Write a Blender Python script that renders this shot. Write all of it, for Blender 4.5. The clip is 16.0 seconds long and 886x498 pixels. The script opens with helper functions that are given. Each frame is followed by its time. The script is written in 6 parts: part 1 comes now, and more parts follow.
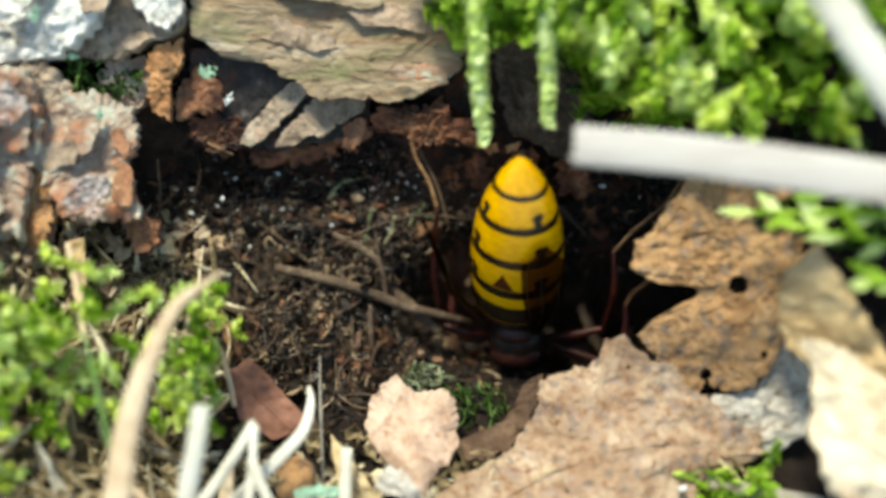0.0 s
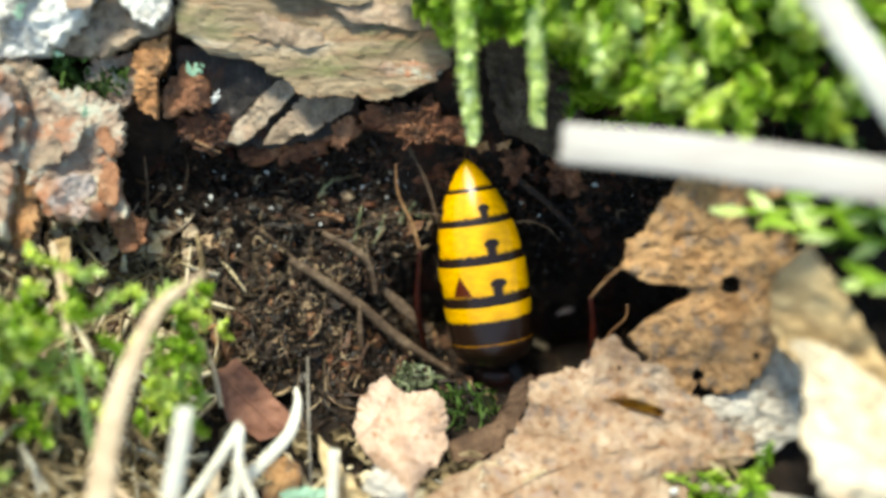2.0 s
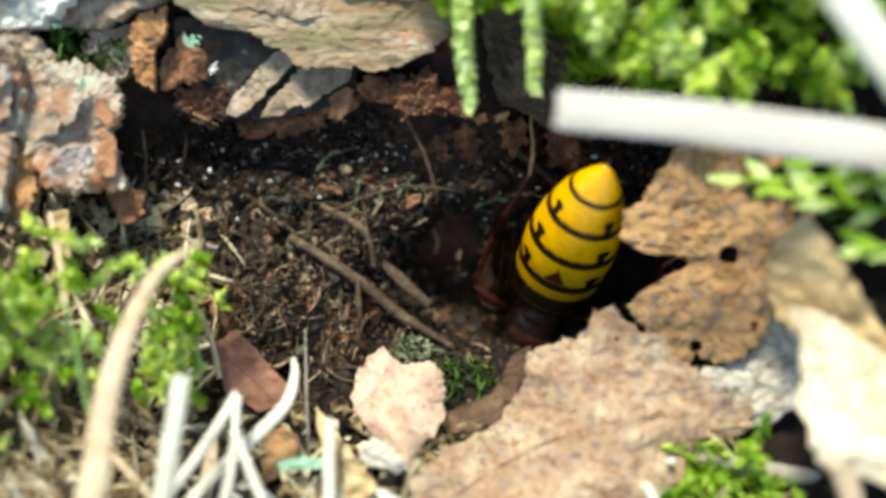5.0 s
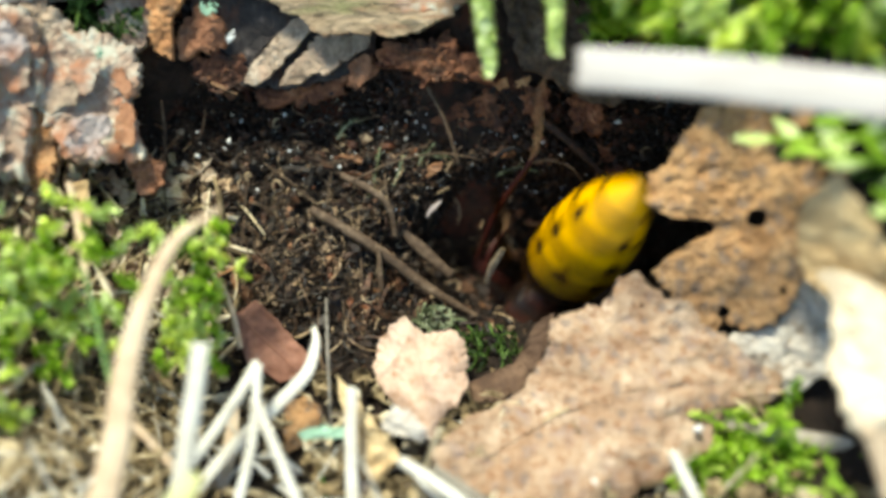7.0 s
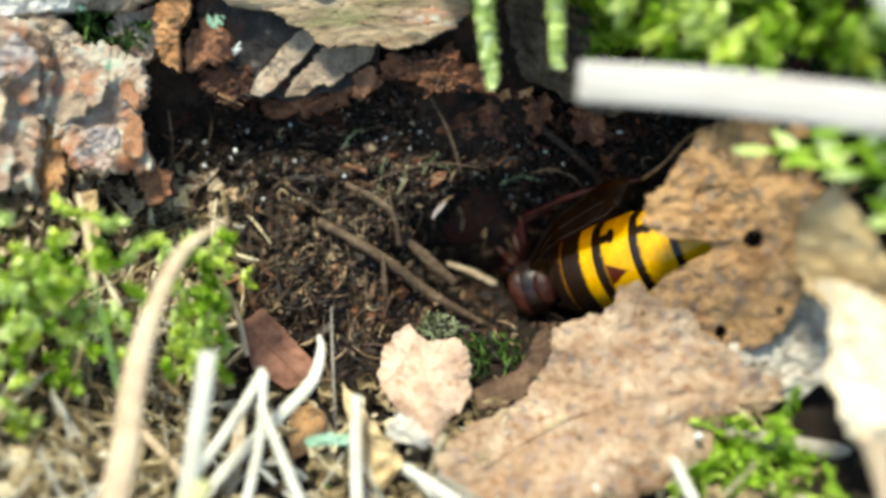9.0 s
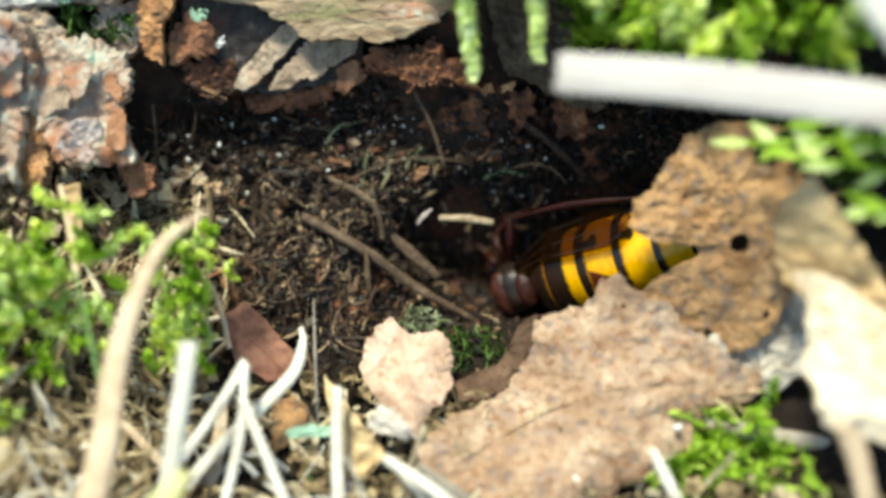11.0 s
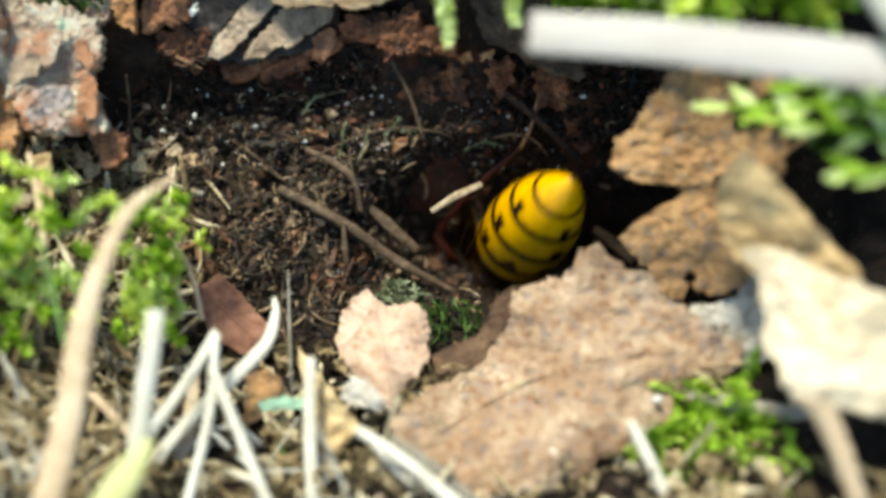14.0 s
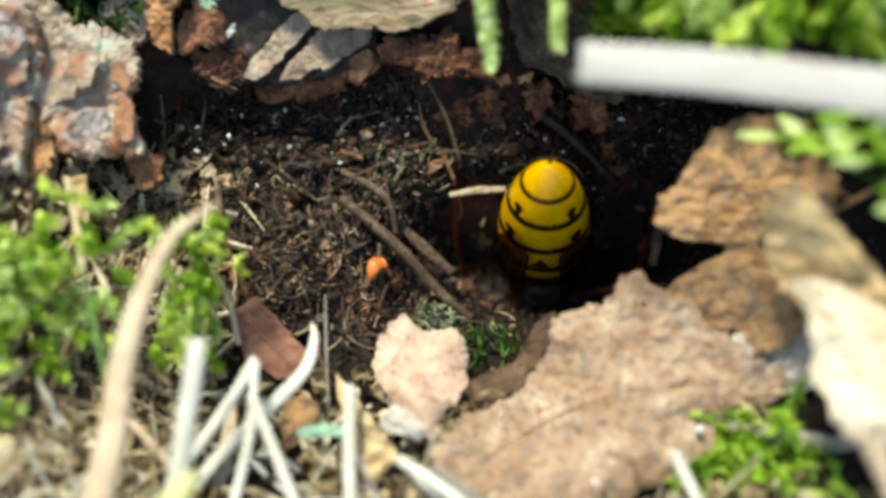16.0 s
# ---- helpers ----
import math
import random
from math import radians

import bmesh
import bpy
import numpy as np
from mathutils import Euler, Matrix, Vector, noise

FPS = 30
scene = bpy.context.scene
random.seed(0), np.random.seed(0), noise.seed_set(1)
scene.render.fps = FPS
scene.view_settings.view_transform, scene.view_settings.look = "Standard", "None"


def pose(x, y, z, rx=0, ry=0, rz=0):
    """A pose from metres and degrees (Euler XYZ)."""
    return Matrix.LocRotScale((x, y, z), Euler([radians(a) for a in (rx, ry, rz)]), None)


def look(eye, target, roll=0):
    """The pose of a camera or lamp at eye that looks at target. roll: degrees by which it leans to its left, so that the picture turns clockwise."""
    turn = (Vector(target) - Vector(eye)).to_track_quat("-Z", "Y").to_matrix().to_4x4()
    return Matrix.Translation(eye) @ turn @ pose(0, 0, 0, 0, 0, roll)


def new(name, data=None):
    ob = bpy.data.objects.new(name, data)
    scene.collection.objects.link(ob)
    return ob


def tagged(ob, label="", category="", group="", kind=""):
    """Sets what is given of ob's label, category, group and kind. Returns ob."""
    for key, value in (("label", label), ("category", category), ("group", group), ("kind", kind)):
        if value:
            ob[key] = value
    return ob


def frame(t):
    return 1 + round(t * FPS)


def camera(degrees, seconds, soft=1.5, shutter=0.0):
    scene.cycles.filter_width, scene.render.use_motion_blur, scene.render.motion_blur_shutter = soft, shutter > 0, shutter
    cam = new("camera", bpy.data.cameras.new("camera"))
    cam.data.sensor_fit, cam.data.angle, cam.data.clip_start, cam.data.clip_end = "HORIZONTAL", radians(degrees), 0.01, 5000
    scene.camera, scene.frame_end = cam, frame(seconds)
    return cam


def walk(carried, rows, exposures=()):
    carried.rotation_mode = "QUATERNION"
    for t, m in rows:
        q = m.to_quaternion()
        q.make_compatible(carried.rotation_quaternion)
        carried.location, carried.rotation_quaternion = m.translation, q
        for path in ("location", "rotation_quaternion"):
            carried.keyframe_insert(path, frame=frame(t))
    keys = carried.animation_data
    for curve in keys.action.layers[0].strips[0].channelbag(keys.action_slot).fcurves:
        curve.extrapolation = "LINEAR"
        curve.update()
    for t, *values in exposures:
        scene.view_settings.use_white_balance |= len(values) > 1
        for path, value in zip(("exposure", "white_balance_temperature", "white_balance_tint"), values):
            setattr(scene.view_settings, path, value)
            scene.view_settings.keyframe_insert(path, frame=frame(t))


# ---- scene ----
# Plan in millimetres: u to the right, v up the bank, w out of the bank; turned by 30 degrees into the world.
TURN = Matrix.Rotation(radians(30), 4, "X")


def B(u, v, w):
    """A place of the bank's plan, in world metres."""
    return TURN @ Vector((u / 1000, v / 1000, w / 1000))


cam = camera(50, 16.0, soft=3.5, shutter=0.5)
cam.data.dof.use_dof = True
cam.data.dof.focus_distance = 0.0748
cam.data.dof.aperture_fstop = 9
walk(cam, [
    (0, pose(0.00000, -0.03783, 0.06552, 30.00, -0.00, -0.00)),
    (0.5, pose(0.00066, -0.03627, 0.06414, 29.89, 0.27, 0.11)),
    (1, pose(0.00052, -0.03725, 0.06502, 29.94, 0.13, -0.07)),
    (1.5, pose(0.00108, -0.03749, 0.06475, 29.98, 0.06, -0.05)),
    (2, pose(0.00110, -0.03727, 0.06491, 29.82, 0.19, 0.13)),
    (2.5, pose(0.00170, -0.03742, 0.06453, 29.62, 0.33, 0.15)),
    (3, pose(0.00090, -0.03722, 0.06483, 29.57, 0.28, 0.13)),
    (3.5, pose(0.00162, -0.03716, 0.06442, 29.35, 0.45, 0.07)),
    (4, pose(0.00275, -0.03783, 0.06410, 29.48, 0.74, 0.29)),
    (4.5, pose(0.00211, -0.03819, 0.06433, 29.38, 0.63, 0.37)),
    (7, pose(0.00255, -0.03916, 0.06259, 28.36, 2.52, 0.72)),
    (7.5, pose(0.00188, -0.03926, 0.06280, 28.44, 2.34, 0.70)),
    (8, pose(0.00171, -0.03910, 0.06335, 28.32, 2.60, 0.83)),
    (8.5, pose(0.00151, -0.03910, 0.06351, 28.34, 2.53, 0.86)),
    (9, pose(0.00277, -0.03907, 0.06369, 28.43, 2.84, 0.85)),
    (11.5, pose(0.00369, -0.04013, 0.06344, 28.76, 2.45, 0.74)),
    (12, pose(0.00387, -0.04011, 0.06370, 28.74, 2.51, 0.71)),
    (12.5, pose(0.00545, -0.04040, 0.06262, 28.80, 2.61, 0.80)),
    (13, pose(0.00559, -0.04082, 0.06239, 28.69, 2.47, 0.68)),
    (13.5, pose(0.00568, -0.04119, 0.06178, 28.60, 2.54, 0.65)),
    (14, pose(0.00559, -0.04105, 0.06132, 28.51, 2.67, 0.85)),
    (14.5, pose(0.00510, -0.04091, 0.05960, 28.43, 2.44, 1.01)),
    (15, pose(0.00437, -0.04017, 0.05960, 28.61, 2.53, 1.07)),
    (15.5, pose(0.00381, -0.03937, 0.06034, 28.46, 2.50, 1.10)),
    (16, pose(0.00289, -0.03909, 0.06185, 28.44, 2.64, 1.18)),
], [(0, 0.80, 7050, -5), (0.7, 0.83, 7050, -5), (1.5, 0.92, 7050, -5), (3.5, 0.99, 7050, -5), (9, 1.00, 7050, -5), (13, 0.94, 7050, -5), (14.5, 0.86, 7050, -5), (15.5, 0.82, 7050, -5), (16, 0.86, 7050, -5)])

# ---- light ----
SUN_WAY = TURN.to_3x3() @ Vector((-0.21, 0.745, 0.636)).normalized()
world = bpy.data.worlds.new("sky")
scene.world = world
world.use_nodes = True
sky = world.node_tree.nodes.new("ShaderNodeTexSky")
sky.sky_type, sky.sun_disc = "NISHITA", False
sky.sun_elevation = math.asin(SUN_WAY.z)
sky.sun_rotation = math.atan2(SUN_WAY.x, SUN_WAY.y)
world.node_tree.links.new(sky.outputs[0], world.node_tree.nodes["Background"].inputs[0])
world.node_tree.nodes["Background"].inputs[1].default_value = 0.15
sun = new("sun", bpy.data.lights.new("sun", "SUN"))
sun.data.energy, sun.data.angle, sun.data.color = 3.9, radians(13), (1.0, 0.955, 0.88)
sun.matrix_world = look(SUN_WAY, (0, 0, 0))

# ---- materials ----


def mat(name, stops, scale=300, fine=6, rough=0.8, bump=0.5, spot=None, spot_scale=400, spot_size=0.6, thin=0.0,
        spot2=None, spot2_scale=1500, spot2_size=0.62, island=0.0, stretch=(1, 1, 1), spec=0.35, depth=0.0002, dots=None, dot_scale=700, dot_size=0.3):
    """Two scales of noise through a colour ramp, with fine relief. scale: per metre. spot: a second colour in patches. dots: colour of scattered round specks."""
    m = bpy.data.materials.new(name)
    m.use_nodes = True
    nt = m.node_tree
    N, L = nt.nodes, nt.links
    bsdf = N["Principled BSDF"]
    co = N.new("ShaderNodeTexCoord")
    mp = N.new("ShaderNodeMapping")
    mp.inputs["Scale"].default_value = stretch
    L.new(co.outputs["Object"], mp.inputs["Vector"])

    def noise_at(s, detail=5, rough_=0.6):
        n = N.new("ShaderNodeTexNoise")
        n.inputs["Scale"].default_value, n.inputs["Detail"].default_value, n.inputs["Roughness"].default_value = s, detail, rough_
        L.new(mp.outputs[0], n.inputs["Vector"])
        return n.outputs["Fac"]

    def math_(op, a, b):
        n = N.new("ShaderNodeMath")
        n.operation = op
        for i, x in enumerate((a, b)):
            if isinstance(x, (int, float)):
                n.inputs[i].default_value = x
            else:
                L.new(x, n.inputs[i])
        return n.outputs[0]

    big, small = noise_at(scale), noise_at(scale * fine)
    fac = math_("ADD", math_("MULTIPLY", big, 0.65), math_("MULTIPLY", small, 0.35))
    fac = math_("ADD", math_("MULTIPLY", math_("SUBTRACT", fac, 0.5), 1.9), 0.5)
    if island:
        geo = N.new("ShaderNodeNewGeometry")
        fac = math_("ADD", fac, math_("MULTIPLY", math_("SUBTRACT", geo.outputs["Random Per Island"], 0.5), island))
    info = N.new("ShaderNodeObjectInfo")
    fac = math_("ADD", fac, math_("MULTIPLY", math_("SUBTRACT", info.outputs["Random"], 0.5), 0.12))
    ramp = N.new("ShaderNodeValToRGB")
    els = ramp.color_ramp.elements
    while len(els) < len(stops):
        els.new(0.5)
    for e, (p, c) in zip(els, stops):
        e.position, e.color = p, (*c, 1)
    L.new(fac, ramp.inputs[0])
    col = ramp.outputs[0]
    for spot, spot_scale, spot_size in ((spot, spot_scale, spot_size), (spot2, spot2_scale, spot2_size)):
        if not spot:
            continue
        sn = noise_at(spot_scale, 4, 0.65)
        r2 = N.new("ShaderNodeValToRGB")
        r2.color_ramp.elements[0].position, r2.color_ramp.elements[1].position = spot_size - 0.07, spot_size + 0.09
        L.new(sn, r2.inputs[0])
        mix = N.new("ShaderNodeMix")
        mix.data_type = "RGBA"
        L.new(r2.outputs[0], mix.inputs["Factor"])
        L.new(col, mix.inputs["A"])
        mix.inputs["B"].default_value = (*spot, 1)
        col = mix.outputs["Result"]
    if dots:
        vo, sep = N.new("ShaderNodeTexVoronoi"), N.new("ShaderNodeSeparateColor")
        vo.inputs["Scale"].default_value = dot_scale
        warp = N.new("ShaderNodeVectorMath")
        warp.operation = "MULTIPLY_ADD"
        wn = N.new("ShaderNodeTexNoise")
        wn.inputs["Scale"].default_value = dot_scale * 1.6
        L.new(mp.outputs[0], wn.inputs["Vector"])
        L.new(wn.outputs["Color"], warp.inputs[0])
        warp.inputs[1].default_value = (0.6 / dot_scale,) * 3
        L.new(mp.outputs[0], warp.inputs[2])
        L.new(warp.outputs[0], vo.inputs["Vector"])
        L.new(vo.outputs["Color"], sep.inputs[0])
        edge = math_("MULTIPLY", math_("SUBTRACT", math_("MULTIPLY", sep.outputs[0], dot_size * 2), vo.outputs["Distance"]), 7.0)
        clip = N.new("ShaderNodeClamp")
        L.new(edge, clip.inputs[0])
        md = N.new("ShaderNodeMix")
        md.data_type = "RGBA"
        L.new(math_("MULTIPLY", clip.outputs[0], 0.62), md.inputs["Factor"])
        L.new(col, md.inputs["A"])
        md.inputs["B"].default_value = (*dots, 1)
        col = md.outputs["Result"]
    L.new(col, bsdf.inputs["Base Color"])
    bsdf.inputs["Roughness"].default_value = rough
    bsdf.inputs["Specular IOR Level"].default_value = spec
    if bump:
        bp = N.new("ShaderNodeBump")
        bp.inputs["Strength"].default_value, bp.inputs["Distance"].default_value = bump, depth
        L.new(math_("ADD", math_("MULTIPLY", small, 0.6), math_("MULTIPLY", big, 0.6)), bp.inputs["Height"])
        L.new(bp.outputs[0], bsdf.inputs["Normal"])
    if thin:
        tr, sh = N.new("ShaderNodeBsdfTranslucent"), N.new("ShaderNodeMixShader")
        L.new(col, tr.inputs["Color"])
        sh.inputs[0].default_value = thin
        L.new(bsdf.outputs[0], sh.inputs[1])
        L.new(tr.outputs[0], sh.inputs[2])
        L.new(sh.outputs[0], N["Material Output"].inputs["Surface"])
    return m


SOIL = mat("soil", [(0.2, (0.006, 0.004, 0.003)), (0.6, (0.015, 0.009, 0.006)), (0.9, (0.038, 0.020, 0.012))], 500, 5, 0.8, 1.0, depth=0.0006, spec=0.2)
CRUMB = mat("soil_crumb", [(0.1, (0.005, 0.0035, 0.0025)), (0.6, (0.013, 0.0075, 0.005)), (0.88, (0.042, 0.021, 0.012)), (1.0, (0.12, 0.06, 0.032))], 900, 3, 0.45, 0.8, island=0.85, spec=0.3)
REDCRUMB = mat("rotten_wood_crumb", [(0.1, (0.015, 0.007, 0.004)), (0.6, (0.07, 0.024, 0.012)), (0.95, (0.21, 0.075, 0.03))], 900, 3, 0.6, 0.8, island=0.8)
GRAIN = mat("sand_grain", [(0.2, (0.45, 0.43, 0.40)), (0.8, (0.8, 0.79, 0.76))], 900, 3, 0.35, 0.2, island=0.6)
FIBRE = mat("plant_fibre", [(0.1, (0.005, 0.0035, 0.0025)), (0.55, (0.016, 0.010, 0.006)), (0.8, (0.065, 0.036, 0.019)), (0.98, (0.30, 0.20, 0.115))], 700, 3, 0.45, 0.4, island=1.0, spec=0.45)
SHRED = mat("curled_plant_shred", [(0.05, (0.005, 0.0035, 0.0025)), (0.58, (0.018, 0.010, 0.006)), (0.82, (0.085, 0.045, 0.022)), (1.0, (0.40, 0.28, 0.165))], 900, 3, 0.5, 0.4, island=1.1, spec=0.4)
DRYHAY = mat("dry_grass_scraps", [(0.05, (0.06, 0.042, 0.02)), (0.38, (0.27, 0.195, 0.10)), (0.65, (0.50, 0.395, 0.235)), (0.97, (0.72, 0.63, 0.46))], 500, 4, 0.75, 0.5, island=1.0, thin=0.25)
BROWNLITTER = mat("brown_leaf_litter", [(0.05, (0.035, 0.02, 0.012)), (0.4, (0.16, 0.095, 0.055)), (0.7, (0.30, 0.20, 0.125)), (0.95, (0.50, 0.40, 0.29))], 500, 4, 0.7, 0.6, island=1.0, thin=0.15)
ROT = mat("red_rotten_wood", [(0.1, (0.035, 0.015, 0.009)), (0.42, (0.145, 0.052, 0.026)), (0.7, (0.30, 0.12, 0.055)), (0.95, (0.50, 0.29, 0.17))], 420, 5, 0.7, 1.0, (0.020, 0.013, 0.010), 360, 0.55, depth=0.0005, spot2=(0.36, 0.16, 0.07), spot2_scale=1100, spot2_size=0.66)
HAIR = mat("root_hair", [(0.05, (0.008, 0.005, 0.003)), (0.5, (0.038, 0.022, 0.012)), (0.8, (0.13, 0.078, 0.042)), (1.0, (0.42, 0.31, 0.19))], 900, 3, 0.5, 0.3, island=1.0, spec=0.4)
UMBER = mat("umber_sliver", [(0.1, (0.007, 0.004, 0.003)), (0.5, (0.02, 0.010, 0.006)), (0.8, (0.085, 0.036, 0.017)), (0.98, (0.22, 0.11, 0.055))], 600, 4, 0.55, 0.8, island=1.0, depth=0.0003)
LITTER = mat("leaf_litter", [(0.1, (0.12, 0.07, 0.035)), (0.42, (0.36, 0.25, 0.145)), (0.85, (0.70, 0.58, 0.42))], 500, 4, 0.8, 0.5, island=0.9, thin=0.25)
BARK = mat("bark_olive", [(0.15, (0.07, 0.045, 0.028)), (0.40, (0.20, 0.145, 0.09)), (0.62, (0.33, 0.245, 0.16)), (0.95, (0.58, 0.50, 0.40))], 300, 6, 0.85, 0.9, (0.135, 0.15, 0.055), 170, 0.60, stretch=(0.3, 1.5, 1), depth=0.0005, spot2=(0.26, 0.14, 0.08), spot2_scale=420, spot2_size=0.56)
BARKGREY = mat("bark_grey", [(0.15, (0.12, 0.08, 0.052)), (0.5, (0.33, 0.245, 0.175)), (0.9, (0.56, 0.48, 0.38))], 320, 6, 0.85, 0.9, (0.40, 0.27, 0.19), 330, 0.54, stretch=(1, 0.6, 1), depth=0.0004, spot2=(0.09, 0.062, 0.044), spot2_scale=700, spot2_size=0.61)
BARKRED = mat("bark_red", [(0.1, (0.065, 0.028, 0.016)), (0.42, (0.22, 0.092, 0.046)), (0.68, (0.36, 0.175, 0.095)), (0.95, (0.55, 0.38, 0.26))], 300, 6, 0.8, 0.9, (0.10, 0.07, 0.05), 250, 0.58, depth=0.0004)
BARKPINK = mat("bark_weathered", [(0.1, (0.12, 0.073, 0.05)), (0.38, (0.275, 0.183, 0.132)), (0.65, (0.395, 0.31, 0.24)), (0.95, (0.61, 0.555, 0.48))], 480, 5, 0.85, 0.7, (0.37, 0.145, 0.07), 300, 0.57, depth=0.0003, spot2=(0.42, 0.42, 0.345), spot2_scale=480, spot2_size=0.57)
ORANGE = mat("bark_orange", [(0.1, (0.14, 0.055, 0.022)), (0.5, (0.37, 0.175, 0.07)), (0.9, (0.56, 0.36, 0.19))], 350, 5, 0.8, 0.8, (0.12, 0.07, 0.04), 500, 0.58)
DARKWOOD = mat("rotten_wood", [(0.1, (0.008, 0.006, 0.005)), (0.5, (0.024, 0.015, 0.011)), (0.9, (0.07, 0.040, 0.026))], 300, 6, 0.8, 1.0, (0.095, 0.028, 0.014), 230, 0.58, depth=0.0005, spec=0.2)
CHARWOOD = mat("charcoal_inner_bark", [(0.1, (0.015, 0.012, 0.011)), (0.5, (0.045, 0.036, 0.033)), (0.9, (0.13, 0.105, 0.095))], 260, 7, 0.8, 1.0, (0.10, 0.045, 0.028), 300, 0.58, depth=0.0005, stretch=(1.4, 0.4, 1))
LICHEN = mat("lichen_white", [(0.12, (0.30, 0.25, 0.20)), (0.42, (0.60, 0.56, 0.51)), (0.85, (0.84, 0.82, 0.79))], 380, 6, 0.9, 0.9, (0.17, 0.14, 0.10), 420, 0.60, depth=0.0003)
LICHENPINK = mat("lichen_pinkish", [(0.1, (0.20, 0.15, 0.13)), (0.45, (0.36, 0.30, 0.28)), (0.85, (0.56, 0.52, 0.50))], 420, 5, 0.9, 0.8, (0.30, 0.16, 0.11), 420, 0.55, depth=0.0003)
TURQUOISE = mat("lichen_green", [(0.1, (0.16, 0.27, 0.19)), (0.9, (0.36, 0.54, 0.40))], 700, 4, 0.9, 0.5)
STRAW = mat("straw_pale", [(0.1, (0.50, 0.43, 0.33)), (0.5, (0.72, 0.68, 0.59)), (0.9, (0.80, 0.78, 0.73))], 220, 9, 0.55, 0.4, spec=0.4, thin=0.2)
STICK = mat("stem_silvery", [(0.1, (0.34, 0.29, 0.265)), (0.5, (0.50, 0.455, 0.425)), (0.9, (0.60, 0.565, 0.54))], 160, 9, 0.5, 0.6, (0.40, 0.33, 0.29), 240, 0.60, spec=0.3, thin=0.05, stretch=(0.15, 1.4, 1))
TAN = mat("straw_tan", [(0.1, (0.34, 0.22, 0.13)), (0.5, (0.58, 0.43, 0.29)), (0.9, (0.74, 0.62, 0.46))], 200, 8, 0.6, 0.4, thin=0.12)
TWIG = mat("twig_brown", [(0.1, (0.022, 0.013, 0.008)), (0.5, (0.075, 0.046, 0.027)), (0.9, (0.22, 0.155, 0.10))], 500, 5, 0.7, 0.8)
GREYTWIG = mat("twig_grey", [(0.1, (0.10, 0.085, 0.07)), (0.5, (0.24, 0.21, 0.17)), (0.9, (0.40, 0.36, 0.31))], 400, 5, 0.85, 0.8)
LEAF = mat("dead_leaf", [(0.15, (0.16, 0.086, 0.047)), (0.40, (0.31, 0.19, 0.115)), (0.62, (0.41, 0.285, 0.19)), (0.95, (0.58, 0.455, 0.35))], 340, 6, 0.75, 1.0, (0.27, 0.195, 0.165), 520, 0.60, thin=0.12, depth=0.00022, spot2=(0.22, 0.095, 0.038), spot2_scale=1500, spot2_size=0.59, dots=(0.15, 0.12, 0.11), dot_scale=900, dot_size=0.24)
LEAFPINK = mat("dead_leaf_light", [(0.12, (0.28, 0.16, 0.10)), (0.45, (0.50, 0.34, 0.25)), (0.75, (0.62, 0.46, 0.36)), (0.95, (0.74, 0.61, 0.51))], 260, 7, 0.75, 0.8, (0.32, 0.20, 0.15), 420, 0.61, thin=0.15, depth=0.0002, spot2=(0.34, 0.18, 0.10), spot2_scale=1300, spot2_size=0.61, dots=(0.24, 0.17, 0.14), dot_scale=420, dot_size=0.14)
LEAFBROWN = mat("dead_leaf_brown", [(0.12, (0.17, 0.076, 0.026)), (0.40, (0.34, 0.178, 0.075)), (0.7, (0.46, 0.27, 0.128)), (0.95, (0.60, 0.41, 0.24))], 420, 5, 0.72, 1.0, (0.20, 0.125, 0.075), 800, 0.60, thin=0.1, depth=0.00025, spot2=(0.11, 0.06, 0.028), spot2_scale=1900, spot2_size=0.62, dots=(0.15, 0.115, 0.095), dot_scale=1000, dot_size=0.30)
LEAFGREY = mat("dead_leaf_grey", [(0.12, (0.30, 0.24, 0.19)), (0.5, (0.54, 0.48, 0.41)), (0.9, (0.70, 0.66, 0.60))], 300, 6, 0.8, 0.6, (0.19, 0.175, 0.17), 330, 0.56, thin=0.1, spot2=(0.26, 0.16, 0.09), spot2_scale=1100, spot2_size=0.62)
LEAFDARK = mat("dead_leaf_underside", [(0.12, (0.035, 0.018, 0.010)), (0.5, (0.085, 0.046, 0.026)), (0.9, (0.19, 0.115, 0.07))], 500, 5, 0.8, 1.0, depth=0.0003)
LEAFTAN = mat("dead_leaf_tan", [(0.12, (0.28, 0.17, 0.075)), (0.5, (0.48, 0.33, 0.165)), (0.9, (0.62, 0.48, 0.28))], 150, 8, 0.7, 0.6, (0.20, 0.11, 0.05), 260, 0.64, thin=0.08)
LEAFCREAM = mat("dead_leaf_cream", [(0.1, (0.42, 0.30, 0.17)), (0.4, (0.58, 0.465, 0.325)), (0.9, (0.72, 0.64, 0.51))], 120, 8, 0.6, 0.6, (0.36, 0.22, 0.11), 200, 0.65, thin=0.1, stretch=(1, 0.5, 1))
RUSSET = mat("leaf_russet", [(0.12, (0.12, 0.05, 0.032)), (0.5, (0.25, 0.11, 0.07)), (0.9, (0.38, 0.20, 0.14))], 260, 6, 0.7, 0.5, thin=0.1)
MOSS = mat("moss", [(0.1, (0.08, 0.17, 0.005)), (0.45, (0.30, 0.50, 0.025)), (0.9, (0.60, 0.74, 0.15))], 200, 5, 0.55, 0.1, island=0.7, thin=0.45)
MOSSLIME = mat("moss_lime", [(0.1, (0.40, 0.50, 0.04)), (0.45, (0.66, 0.78, 0.12)), (0.9, (0.84, 0.90, 0.44))], 200, 5, 0.55, 0.1, island=0.7, thin=0.42)
